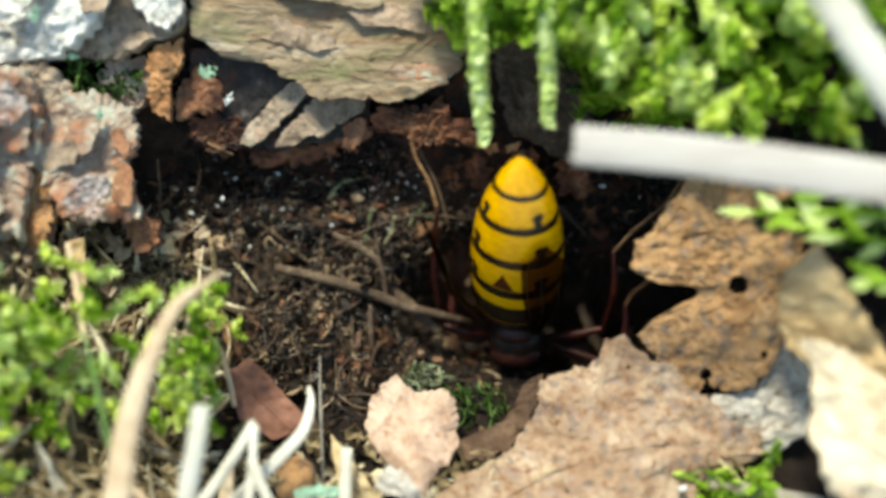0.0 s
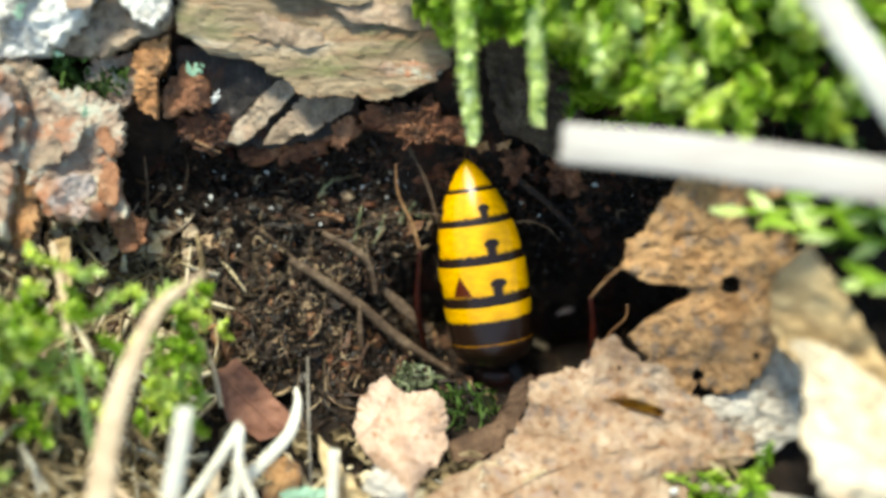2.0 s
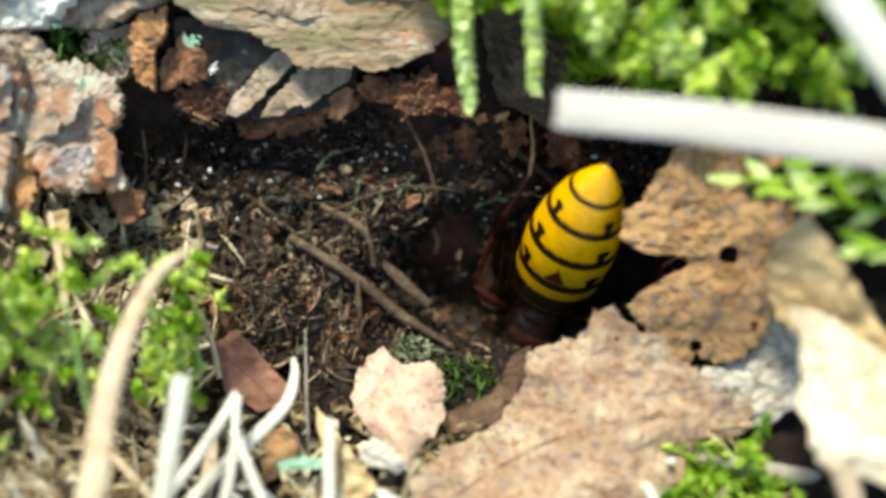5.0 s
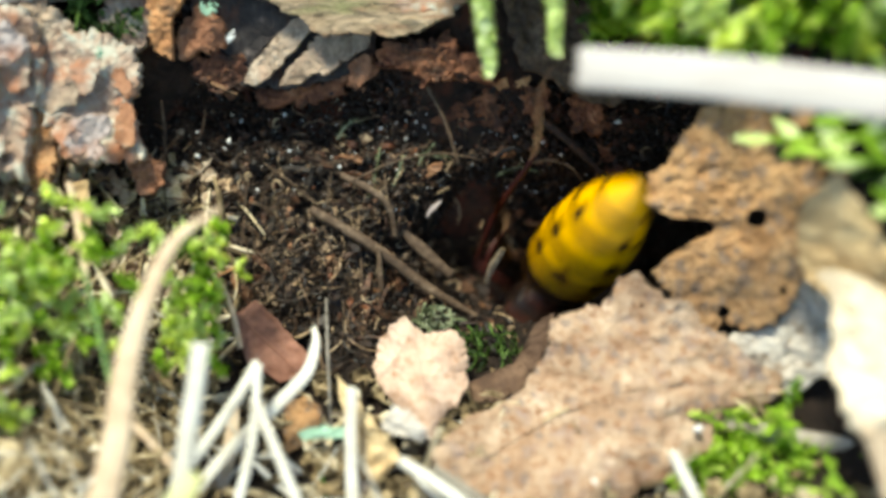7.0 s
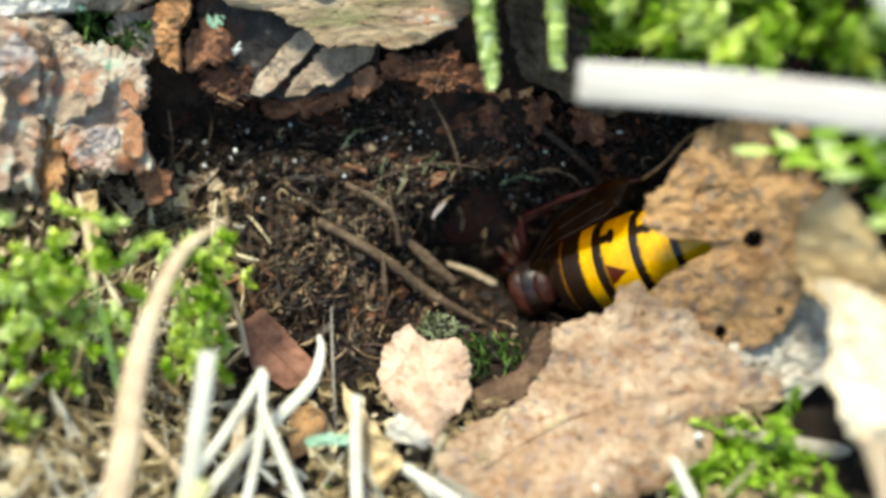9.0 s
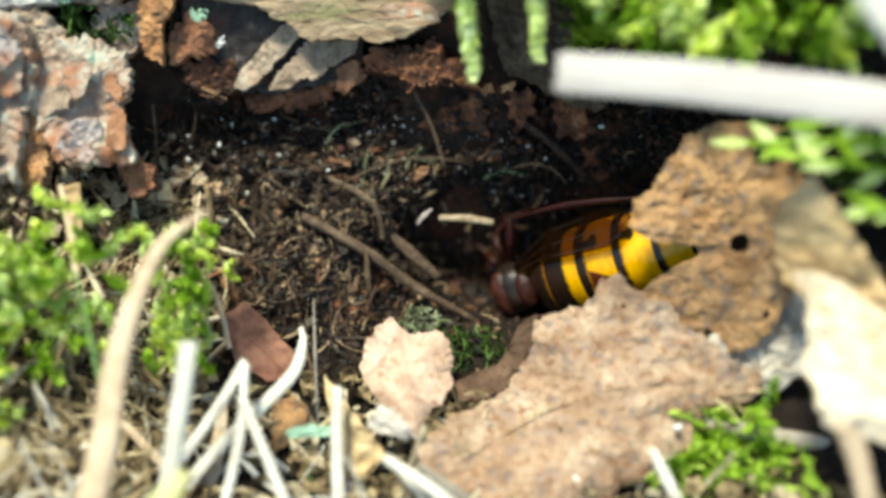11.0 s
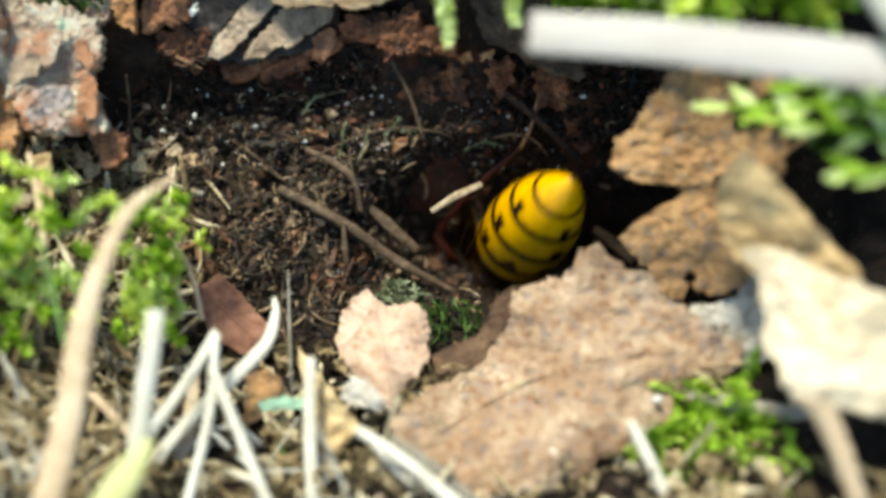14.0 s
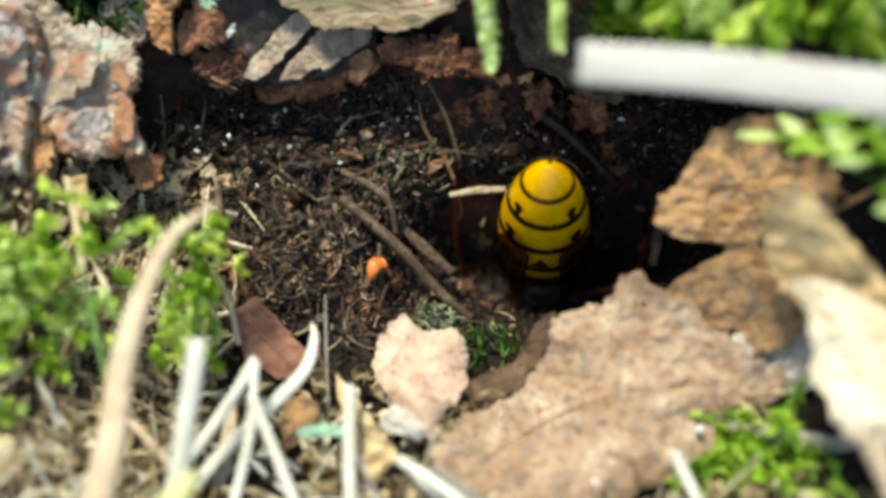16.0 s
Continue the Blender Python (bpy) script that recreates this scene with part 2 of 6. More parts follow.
MOSSTIP = mat("moss_tip", [(0.1, (0.36, 0.48, 0.08)), (0.5, (0.60, 0.72, 0.24)), (0.9, (0.80, 0.87, 0.54))], 300, 5, 0.5, 0.1, island=0.6, thin=0.35)
# Own dark green of some tufts; elsewhere moss with shade put into its colour.
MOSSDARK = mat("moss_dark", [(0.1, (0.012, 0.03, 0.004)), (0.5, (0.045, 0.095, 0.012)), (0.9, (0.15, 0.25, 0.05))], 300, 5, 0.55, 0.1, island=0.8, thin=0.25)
SAGE = mat("pale_sage_moss", [(0.1, (0.07, 0.085, 0.04)), (0.5, (0.20, 0.235, 0.12)), (0.9, (0.44, 0.47, 0.32))], 300, 5, 0.6, 0.1, island=0.9, thin=0.3)
GREEN = mat("green_blade", [(0.1, (0.09, 0.17, 0.04)), (0.9, (0.23, 0.36, 0.11))], 300, 5, 0.5, 0.2, thin=0.25)
LIME = mat("yellow_green_blade", [(0.1, (0.42, 0.42, 0.12)), (0.9, (0.72, 0.70, 0.42))], 200, 5, 0.5, 0.2, thin=0.25)
PEBBLE = mat("pebble", [(0.1, (0.06, 0.04, 0.028)), (0.5, (0.17, 0.12, 0.085)), (0.9, (0.42, 0.35, 0.29))], 600, 4, 0.7, 0.5, island=0.8)
WHITE = mat("white_husk", [(0.1, (0.5, 0.5, 0.48)), (0.9, (0.8, 0.8, 0.78))], 900, 4, 0.5, 0.3)
AMBERBIT = mat("amber_chip", [(0.1, (0.35, 0.08, 0.015)), (0.9, (0.7, 0.22, 0.04))], 900, 4, 0.4, 0.3)
CHITIN = mat("chitin_red_brown", [(0.1, (0.014, 0.005, 0.003)), (0.5, (0.036, 0.010, 0.006)), (0.9, (0.10, 0.027, 0.014))], 700, 4, 0.4, 0.6, spec=0.4)
CHITINDARK = mat("chitin_dark", [(0.1, (0.006, 0.004, 0.003)), (0.5, (0.014, 0.008, 0.006)), (0.9, (0.04, 0.018, 0.011))], 700, 4, 0.35, 0.4, spec=0.5)
TARSUS = mat("leg_tan", [(0.1, (0.06, 0.025, 0.010)), (0.5, (0.17, 0.085, 0.035)), (0.9, (0.32, 0.19, 0.09))], 700, 4, 0.45, 0.2, spec=0.35)
LEGRED = mat("leg_red_brown", [(0.1, (0.009, 0.002, 0.001)), (0.5, (0.028, 0.004, 0.002)), (0.9, (0.07, 0.011, 0.004))], 700, 4, 0.45, 0.2, spec=0.25)
EYE = mat("insect_eye", [(0.1, (0.012, 0.006, 0.004)), (0.9, (0.04, 0.02, 0.012))], 2500, 2, 0.15, 0.1, spec=0.6)


def wing_material():
    m = bpy.data.materials.new("wing_amber")
    m.use_nodes = True
    N, L = m.node_tree.nodes, m.node_tree.links
    N["Principled BSDF"].inputs["Base Color"].default_value = (0.022, 0.009, 0.004, 1)
    N["Principled BSDF"].inputs["Roughness"].default_value = 0.3
    tr, sh = N.new("ShaderNodeBsdfTransparent"), N.new("ShaderNodeMixShader")
    tr.inputs[0].default_value = (0.60, 0.50, 0.20, 1)
    no = N.new("ShaderNodeTexNoise")
    no.inputs["Scale"].default_value = 500
    ad = N.new("ShaderNodeMath")
    ad.operation, ad.inputs[1].default_value = "MULTIPLY", 1.75
    L.new(no.outputs["Fac"], ad.inputs[0])
    L.new(ad.outputs[0], sh.inputs[0])
    L.new(tr.outputs[0], sh.inputs[2])
    L.new(N["Principled BSDF"].outputs[0], sh.inputs[1])
    L.new(sh.outputs[0], N["Material Output"].inputs["Surface"])
    return m


def band_material(name, front, spots, wedge, pale=((0.60, 0.285, 0.001), (0.80, 0.42, 0.002))):
    """Chitin of one abdomen ring: a dark front band up to `front` (0 front, 1 rear), two dark spots, a dark red wedge."""
    m = bpy.data.materials.new(name)
    m.use_nodes = True
    N, L = m.node_tree.nodes, m.node_tree.links
    uv = N.new("ShaderNodeUVMap")
    sp = N.new("ShaderNodeSeparateXYZ")
    L.new(uv.outputs[0], sp.inputs[0])
    no = N.new("ShaderNodeTexNoise")
    no.inputs["Scale"].default_value, no.inputs["Detail"].default_value = 14, 3
    L.new(uv.outputs[0], no.inputs["Vector"])

    def M(op, a, b=0.0, c=None):
        n = N.new("ShaderNodeMath")
        n.operation = op
        for i, x in enumerate((a, b) if c is None else (a, b, c)):
            if isinstance(x, (int, float)):
                n.inputs[i].default_value = x
            else:
                L.new(x, n.inputs[i])
        return n.outputs[0]

    x, y = sp.outputs[0], sp.outputs[1]
    wob = M("MULTIPLY", M("SUBTRACT", no.outputs["Fac"], 0.5), 0.16)
    yy = M("ADD", y, wob)
    ax = M("ABSOLUTE", x)

    def smooth(v, edge, width=0.05):
        n = N.new("ShaderNodeMapRange")
        n.interpolation_type = "SMOOTHSTEP"
        n.inputs["From Min"].default_value, n.inputs["From Max"].default_value = edge - width, edge + width
        L.new(v, n.inputs["Value"])
        return n.outputs[0]

    band = M("SUBTRACT", 1.0, smooth(yy, front))
    dark = band
    if spots:
        dx = M("DIVIDE", M("SUBTRACT", ax, 0.55), 0.125)
        dy = M("DIVIDE", M("SUBTRACT", y, front + 0.25), 0.115)
        dist = M("ADD", M("MULTIPLY", dx, dx), M("MULTIPLY", dy, dy))
        head = M("SUBTRACT", 1.0, smooth(dist, 1.0, 0.3))
        neck = M("MULTIPLY", M("SUBTRACT", 1.0, smooth(M("ABSOLUTE", M("SUBTRACT", ax, 0.53)), 0.08, 0.03)), M("SUBTRACT", 1.0, smooth(y, front + 0.2)))
        foot = M("SUBTRACT", 1.0, smooth(M("ADD", M("MULTIPLY", M("ABSOLUTE", M("SUBTRACT", ax, 0.53)), 1.1), yy), front + 0.10))
        dark = M("MAXIMUM", M("MAXIMUM", dark, head), M("MAXIMUM", neck, foot))
    mix = N.new("ShaderNodeMix")
    mix.data_type = "RGBA"
    L.new(dark, mix.inputs["Factor"])
    n2 = N.new("ShaderNodeTexNoise")
    n2.inputs["Scale"].default_value = 5
    L.new(uv.outputs[0], n2.inputs["Vector"])
    rp = N.new("ShaderNodeValToRGB")
    rp.color_ramp.elements[0].position, rp.color_ramp.elements[0].color = 0.3, (*pale[0], 1)
    rp.color_ramp.elements[1].position, rp.color_ramp.elements[1].color = 0.7, (*pale[1], 1)
    L.new(n2.outputs["Fac"], rp.inputs[0])
    L.new(rp.outputs[0], mix.inputs["A"])
    mix.inputs["B"].default_value = (0.016, 0.007, 0.004, 1)
    col = mix.outputs["Result"]
    if wedge:
        tri = M("SUBTRACT", 1.0, smooth(M("ADD", M("MULTIPLY", ax, 3.2), M("SUBTRACT", yy, front)), 0.52, 0.06))
        m2 = N.new("ShaderNodeMix")
        m2.data_type = "RGBA"
        L.new(M("MULTIPLY", tri, M("SUBTRACT", 1.0, band)), m2.inputs["Factor"])
        L.new(col, m2.inputs["A"])
        m2.inputs["B"].default_value = (0.075, 0.011, 0.003, 1)
        col = m2.outputs["Result"]
    b = N["Principled BSDF"]
    L.new(col, b.inputs["Base Color"])
    b.inputs["Roughness"].default_value = 0.2
    b.inputs["Specular IOR Level"].default_value = 0.5
    fine = N.new("ShaderNodeTexNoise")
    fine.inputs["Scale"].default_value = 60
    L.new(uv.outputs[0], fine.inputs["Vector"])
    bp = N.new("ShaderNodeBump")
    bp.inputs["Strength"].default_value, bp.inputs["Distance"].default_value = 0.25, 0.00006
    L.new(fine.outputs["Fac"], bp.inputs["Height"])
    L.new(bp.outputs[0], b.inputs["Normal"])
    return m


# ---- builders ----


def mesh(name, verts, faces, material, parent=None, smooth=True, local=False):
    """A mesh object from points of the plan (mm), or of its thing's own space (local)."""
    v = np.asarray(verts, float) / 1000
    if not local:
        r = np.array(TURN.to_3x3())
        v = v @ r.T
    me = bpy.data.meshes.new(name)
    me.from_pydata(v.tolist(), [], faces)
    me.materials.append(material)
    if smooth:
        me.polygons.foreach_set("use_smooth", [True] * len(me.polygons))
    me.update()
    ob = new(name, me)
    ob.parent = parent
    return ob


def fb(u, v, s, seed=0.0, octaves=4):
    """Fractal noise about -1 to 1 at a wavelength of s millimetres."""
    return noise.fractal(Vector((u / s + seed * 7.31, v / s - seed * 3.17, seed)), 1.0, 2.0, octaves)


def bump1(x, a, s):
    return s * math.log1p(math.exp((x - a) / s))


def ground_w(u, v):
    w = -4.0
    w += 0.85 * bump1(-v, 8.5, 1.5) + 0.8 * bump1(-u, 22, 2) + 0.3 * bump1(u, 17, 2)
    w -= 16 * math.exp(-(((u - 9.5) / 11) ** 2 + ((v + 5.2) / 5.6) ** 2) ** 1.6)
    w += 2.0 * math.exp(-((u + 13) / 7) ** 2 - ((v + 7) / 4) ** 2)
    w -= 0.10 * bump1(v, 4, 1.5) * 3
    return w


def ground_rough(u, v):
    return ground_w(u, v) + 1.1 * fb(u, v, 6, 1) + 0.8 * fb(u, v, 2.2, 2)


LOG_V, LOG_W, LOG_R = 34.0, -58.0, 61.0


def floor_w(u, v):
    """Height of the soil or, above it, of the log's foot."""
    return max(ground_rough(u, v), LOG_W + math.sqrt(max(1.0, LOG_R ** 2 - (v - LOG_V) ** 2)))


def resample(pts, n, jag, seed, teeth=0.0):
    p = np.array(pts, float)
    q = np.vstack([p, p[:1]])
    seg = np.linalg.norm(np.diff(q[:, :2], axis=0), axis=1)
    cum = np.concatenate([[0], np.cumsum(seg)])
    t = np.linspace(0, cum[-1], n, endpoint=False)
    out = np.stack([np.interp(t, cum, q[:, i]) for i in range(q.shape[1])], 1)
    c = p[:, :2].mean(0)
    for i in range(n):
        d = out[i, :2] - c
        k = jag * (0.9 * fb(out[i, 0], out[i, 1], 2.6, seed) + 0.75 * fb(out[i, 0], out[i, 1], 0.8, seed + 5)) + teeth * fb(out[i, 0], out[i, 1], 0.45, seed + 8)
        out[i, :2] += d / (np.linalg.norm(d) + 1e-9) * k
    return out


def plate(name, pts, material, parent=None, thick=1.0, jag=0.35, relief=0.3, curl=0.0, seed=1, n=130, rings=26,
          wave=4.0, layers=0.0, hole=None, centre=None, ridge=0.0, lift=0.0, edge=0.0, teeth=0.0, crumple=0.0):
    """A bark plate or a dead leaf: an uneven sheet with torn edges, thickness and relief, from its corners (u, v, w)."""
    b = resample(pts, n, jag, seed, teeth)
    p = np.array(pts, float)
    c = np.array(centre if centre else p.mean(0))
    top = []
    for k in range(rings + 1):
        r = (k / rings) ** 0.85
        for i in range(n if k else 1):
            q = c + (b[i] - c) * r if k else c.copy()
            u, v = q[0], q[1]
            d2 = ((p[:, :2] - q[:2]) ** 2).sum(1) + 1.5
            wt = 1 / d2 ** 1.5
            w = (p[:, 2] * wt).sum() / wt.sum()
            w += relief * (fb(u, v, wave, seed) + 0.45 * fb(u, v, wave / 3.5, seed + 2)) + 0.12 * relief * fb(u, v, 0.5, seed + 3)
            if ridge:
                w += ridge * (1 - 2 * abs(fb(u, v * 1.6, wave * 1.3, seed + 9)))
            if crumple:
                w += crumple * (0.5 - abs(fb(u, v, 1.9, seed + 11)) - 0.5 * abs(fb(u, v, 0.8, seed + 12)))
            if layers:
                s = fb(u * 0.6, v, wave * 0.9, seed + 4)
                w += layers * (math.floor(s * 3.0) / 3.0)
            w += curl * r ** 3 + lift * (1 - r ** 2) + edge * r ** 5 * fb(b[i, 0], b[i, 1], 2.5, seed + 6)
            top.append((u, v, w))
    top = np.array(top)
    taper = np.concatenate([[1.0]] + [np.full(n, 1.0 if k < rings else 0.55) for k in range(1, rings + 1)])
    LAST_TOP.append(top)
    low = top.copy()
    low[:, 2] -= thick * taper
    m = len(top)
    idx = lambda k, i: 0 if k == 0 else 1 + (k - 1) * n + i % n
    faces = []
    for k in range(rings):
        for i in range(n):
            f = (idx(k, i), idx(k + 1, i), idx(k + 1, i + 1), idx(k, i + 1)) if k else (0, idx(1, i), idx(1, i + 1))
            if hole:
                cc = top[list(f), :2].mean(0)
                if any(math.hypot(cc[0] - h[0], cc[1] - h[1]) < h[2] * (1 + 0.35 * fb(cc[0], cc[1], 0.5, 3)) for h in hole):
                    continue
            faces.append(f)
            faces.append(tuple(m + j for j in reversed(f)))
    for i in range(n):
        faces.append((idx(rings, i), m + idx(rings, i), m + idx(rings, i + 1), idx(rings, i + 1)))
    return mesh(name, np.vstack([top, low]), faces, material, parent)


LAST_TOP = []


def vein(name, pts, widths, material, parent):
    """A raised vein that follows the upper face of the plate made last."""
    top = LAST_TOP[-1]
    path = []
    for q in spline([(*p[:2], 0.0) for p in pts], 30):
        j = ((top[:, :2] - q[:2]) ** 2).sum(1).argmin()
        path.append((q[0], q[1], top[j, 2] + 0.02))
    path = np.array(path)
    for i in range(3):
        path[1:-1, 2] = (path[:-2, 2] + path[1:-1, 2] * 2 + path[2:, 2]) / 4
    v, f = tube_data(path, widths, 0.8, 7)
    return mesh(name, v, f, material, parent)


def spline(pts, n):
    """n points on a smooth curve through pts."""
    p = np.array(pts, float)
    if len(p) == 2:
        t = np.linspace(0, 1, n)[:, None]
        return p[0] + (p[1] - p[0]) * t
    q = np.vstack([2 * p[0] - p[1], p, 2 * p[-1] - p[-2]])
    out = []
    for s in np.linspace(0, len(p) - 1 - 1e-9, n):
        i, t = int(s), s - int(s)
        a, b, c, d = q[i:i + 4]
        out.append(0.5 * ((2 * b) + (c - a) * t + (2 * a - 5 * b + 4 * c - d) * t * t + (3 * b - a - 3 * c + d) * t ** 3))
    return np.array(out)


def tube_data(path, widths, flat=1.0, sides=8, up=(0, 0, 1), groove=0.0, seed=0, wob=0.0):
    """Points and faces of a stem along path; flat: thickness against width; groove: ribs along it."""
    path = np.asarray(path, float)
    n = len(path)
    widths = np.interp(np.linspace(0, 1, n), np.linspace(0, 1, len(widths)), widths)
    tan = np.gradient(path, axis=0)
    tan /= np.linalg.norm(tan, axis=1)[:, None] + 1e-9
    up = np.array(up, float)
    verts, faces = [], []
    for k in range(n):
        side = np.cross(tan[k], up)
        side /= np.linalg.norm(side) + 1e-9
        nor = np.cross(side, tan[k])
        for i in range(sides):
            a = 2 * math.pi * i / sides
            g = 1 + groove * math.cos(a * 5 + seed) + (wob * fb(k * 0.7, a * 2, 2.0, seed) if wob else 0)
            verts.append(path[k] + widths[k] / 2 * g * (math.cos(a) * side + math.sin(a) * flat * nor))
    for k in range(n - 1):
        for i in range(sides):
            j = (i + 1) % sides
            faces.append((k * sides + i, k * sides + j, (k + 1) * sides + j, (k + 1) * sides + i))
    faces.append(tuple(range(sides))[::-1])
    faces.append(tuple((n - 1) * sides + i for i in range(sides)))
    return verts, faces


def stem(name, pts, widths, material, parent=None, flat=0.6, sides=14, n=26, groove=0.05, wob=0.10, seed=0, local=False):
    v, f = tube_data(spline(pts, n), widths, flat, sides, groove=groove, seed=seed, wob=wob)
    return mesh(name, v, f, material, parent, local=local)


class Heap:
    """Many small pieces gathered into one mesh."""

    def __init__(self):
        self.v, self.f = [], []

    def add(self, verts, faces):
        o = len(self.v)
        self.v.extend(map(tuple, verts))
        self.f.extend(tuple(o + i for i in f) for f in faces)

    def make(self, name, material, parent=None, smooth=True):
        return mesh(name, self.v, self.f, material, parent, smooth)


RNG = np.random.default_rng(7)
ICO_V, ICO_F = [], []


def ico():
    bm = bmesh.new()
    bmesh.ops.create_icosphere(bm, subdivisions=1, radius=1)
    bm.verts.index_update()
    ICO_V.extend([tuple(v.co) for v in bm.verts])
    ICO_F.extend([tuple(v.index for v in f.verts) for f in bm.faces])
    bm.free()


ico()


def turn3():
    q = RNG.normal(size=4)
    w, x, y, z = q / np.linalg.norm(q)
    return np.array([[1 - 2 * (y * y + z * z), 2 * (x * y - z * w), 2 * (x * z + y * w)],
                     [2 * (x * y + z * w), 1 - 2 * (x * x + z * z), 2 * (y * z - x * w)],
                     [2 * (x * z - y * w), 2 * (y * z + x * w), 1 - 2 * (x * x + y * y)]])


def crumb(heap, place, size, squash=0.7):
    v = np.array(ICO_V) * (1 + 0.35 * RNG.normal(size=(len(ICO_V), 1))) * np.array([1, RNG.uniform(0.6, 1), squash]) * size / 2
    heap.add(v @ turn3().T + np.array(place), ICO_F)


def bit(heap, place, length, width, bend=0.4, lie=0.5, sides=4, flat=0.6):
    """A short bent fibre."""
    a = RNG.uniform(0, 2 * math.pi)
    d = np.array([math.cos(a), math.sin(a), RNG.normal() * (1 - lie)])
    d /= np.linalg.norm(d)
    s = np.cross(d, RNG.normal(size=3))
    s /= np.linalg.norm(s)
    t = np.linspace(-0.5, 0.5, 6)[:, None]
    s2 = np.cross(d, s)
    path = np.array(place) + d * t * length + s * (t ** 2 - 0.1) * length * bend * RNG.normal() + s2 * t ** 3 * length * bend * RNG.normal() * 2
    v, f = tube_data(path, [width * 0.5, width, width * 0.9, width * 0.4], flat, sides, up=RNG.normal(size=3))
    heap.add(v, f)


def curl(heap, place, radius, width, turn):
    """A thin shred of plant, curled into an arc."""
    n = 8
    a = np.linspace(0, turn, n)
    rr = radius * (1 + 0.35 * RNG.normal() * a / turn)
    path = np.stack([rr * np.cos(a), rr * np.sin(a), radius * 0.5 * RNG.normal() * a / turn], 1)
    path[:, :2] -= path[:, :2].mean(0)
    v, f = tube_data(path, [width * 0.4, width, width * 0.8, width * 0.3], 0.25, 5, up=(RNG.normal() * 0.5, RNG.normal() * 0.5, 1))
    heap.add(np.array(v) @ turn3().T + np.array(place), f)


def strand(heap, place, length, width):
    """A thin root hair that wanders over the soil."""
    n = 12
    a = RNG.uniform(0, 6.283)
    p, path, turn = np.array(place, float), [], RNG.normal() * 0.25
    for k in range(n):
        path.append(p.copy())
        turn = 0.7 * turn + RNG.normal() * 0.35
        a += turn
        p = p + np.array([math.cos(a), math.sin(a), 0]) * length / n
        p[2] += 0.35 * (floor_w(p[0], p[1]) + 0.35 - p[2]) + RNG.normal() * 0.12
    v, f = tube_data(path, [width * 0.6, width, width * 0.7, width * 0.3], 0.8, 5)
    heap.add(v, f)


def sliver(heap, place, length):
    """A jagged splinter of wood."""
    w, h = length * RNG.uniform(0.16, 0.4), length * RNG.uniform(0.08, 0.2)
    v = []
    for x in (-0.5, -0.2, 0.15, 0.5):
        k = 0.45 if abs(x) > 0.4 else 1.0
        for a, b in ((-1, -1), (1, -1), (1, 1), (-1, 1)):
            v.append((x * length + RNG.normal() * 0.08 * length, a * w / 2 * k * RNG.uniform(0.6, 1.3), b * h / 2 * k * RNG.uniform(0.6, 1.3)))
    f = [(3, 2, 1, 0), (12, 13, 14, 15)]
    for k in range(3):
        for i in range(4):
            j = (i + 1) % 4
            f.append((k * 4 + i, k * 4 + j, k * 4 + 4 + j, k * 4 + 4 + i))
    r = Matrix.Rotation(RNG.uniform(0, 6.283), 3, "Z") @ Matrix.Rotation(RNG.normal() * 0.5, 3, "Y") @ Matrix.Rotation(RNG.uniform(0, 6.283), 3, "X")
    heap.add(np.array(v) @ np.array(r).T + np.array(place), f)


def chip(heap, place, size, thick=0.12, lie=0.6):
    """A thin torn flake."""
    n = 7
    r = size / 2 * (1 + 0.35 * RNG.normal(size=n))
    a = np.linspace(0, 2 * math.pi, n, endpoint=False)
    el = RNG.uniform(0.4, 1)
    top = np.stack([r * np.cos(a), r * np.sin(a) * el, 0.12 * size * RNG.normal(size=n)], 1)
    top = np.vstack([[0, 0, 0.1 * size], top])
    low = top - np.array([0, 0, thick])
    m = n + 1
    f = []
    for i in range(n):
        j = (i + 1) % n
        f += [(0, 1 + i, 1 + j), (m, m + 1 + j, m + 1 + i), (1 + i, m + 1 + i, m + 1 + j, 1 + j)]
    R = turn3()
    if RNG.random() < lie:
        tx, ty, a = RNG.normal() * 0.35, RNG.normal() * 0.35, RNG.uniform(0, 6.28)
        R = np.array((Matrix.Rotation(tx, 3, "X") @ Matrix.Rotation(ty, 3, "Y") @ Matrix.Rotation(a, 3, "Z")))
    heap.add(np.vstack([top, low]) @ R.T + np.array(place), f)


def moss_leaf(heap, base, way, out, length, width):
    """One pointed, cupped moss leaf."""
    way = way / np.linalg.norm(way)
    side = np.cross(way, out)
    side /= np.linalg.norm(side) + 1e-9
    nor = np.cross(side, way)
    b = np.array(base)
    v = [b - side * width * 0.25, b + side * width * 0.25,
         b + way * length * 0.4 + side * width * 0.5 + nor * width * 0.18, b + way * length * 0.4 - side * width * 0.5 + nor * width * 0.18,
         b + way * length * 0.4, b + way * length * 0.78 + side * width * 0.28 + nor * width * 0.3, b + way * length * 0.78 - side * width * 0.28 + nor * width * 0.3,
         b + way * length + nor * width * 0.5]
    f = [(0, 4, 3), (0, 1, 4), (1, 2, 4), (4, 2, 5), (4, 6, 3), (4, 5, 6), (6, 5, 7)]
    heap.add(v, f)


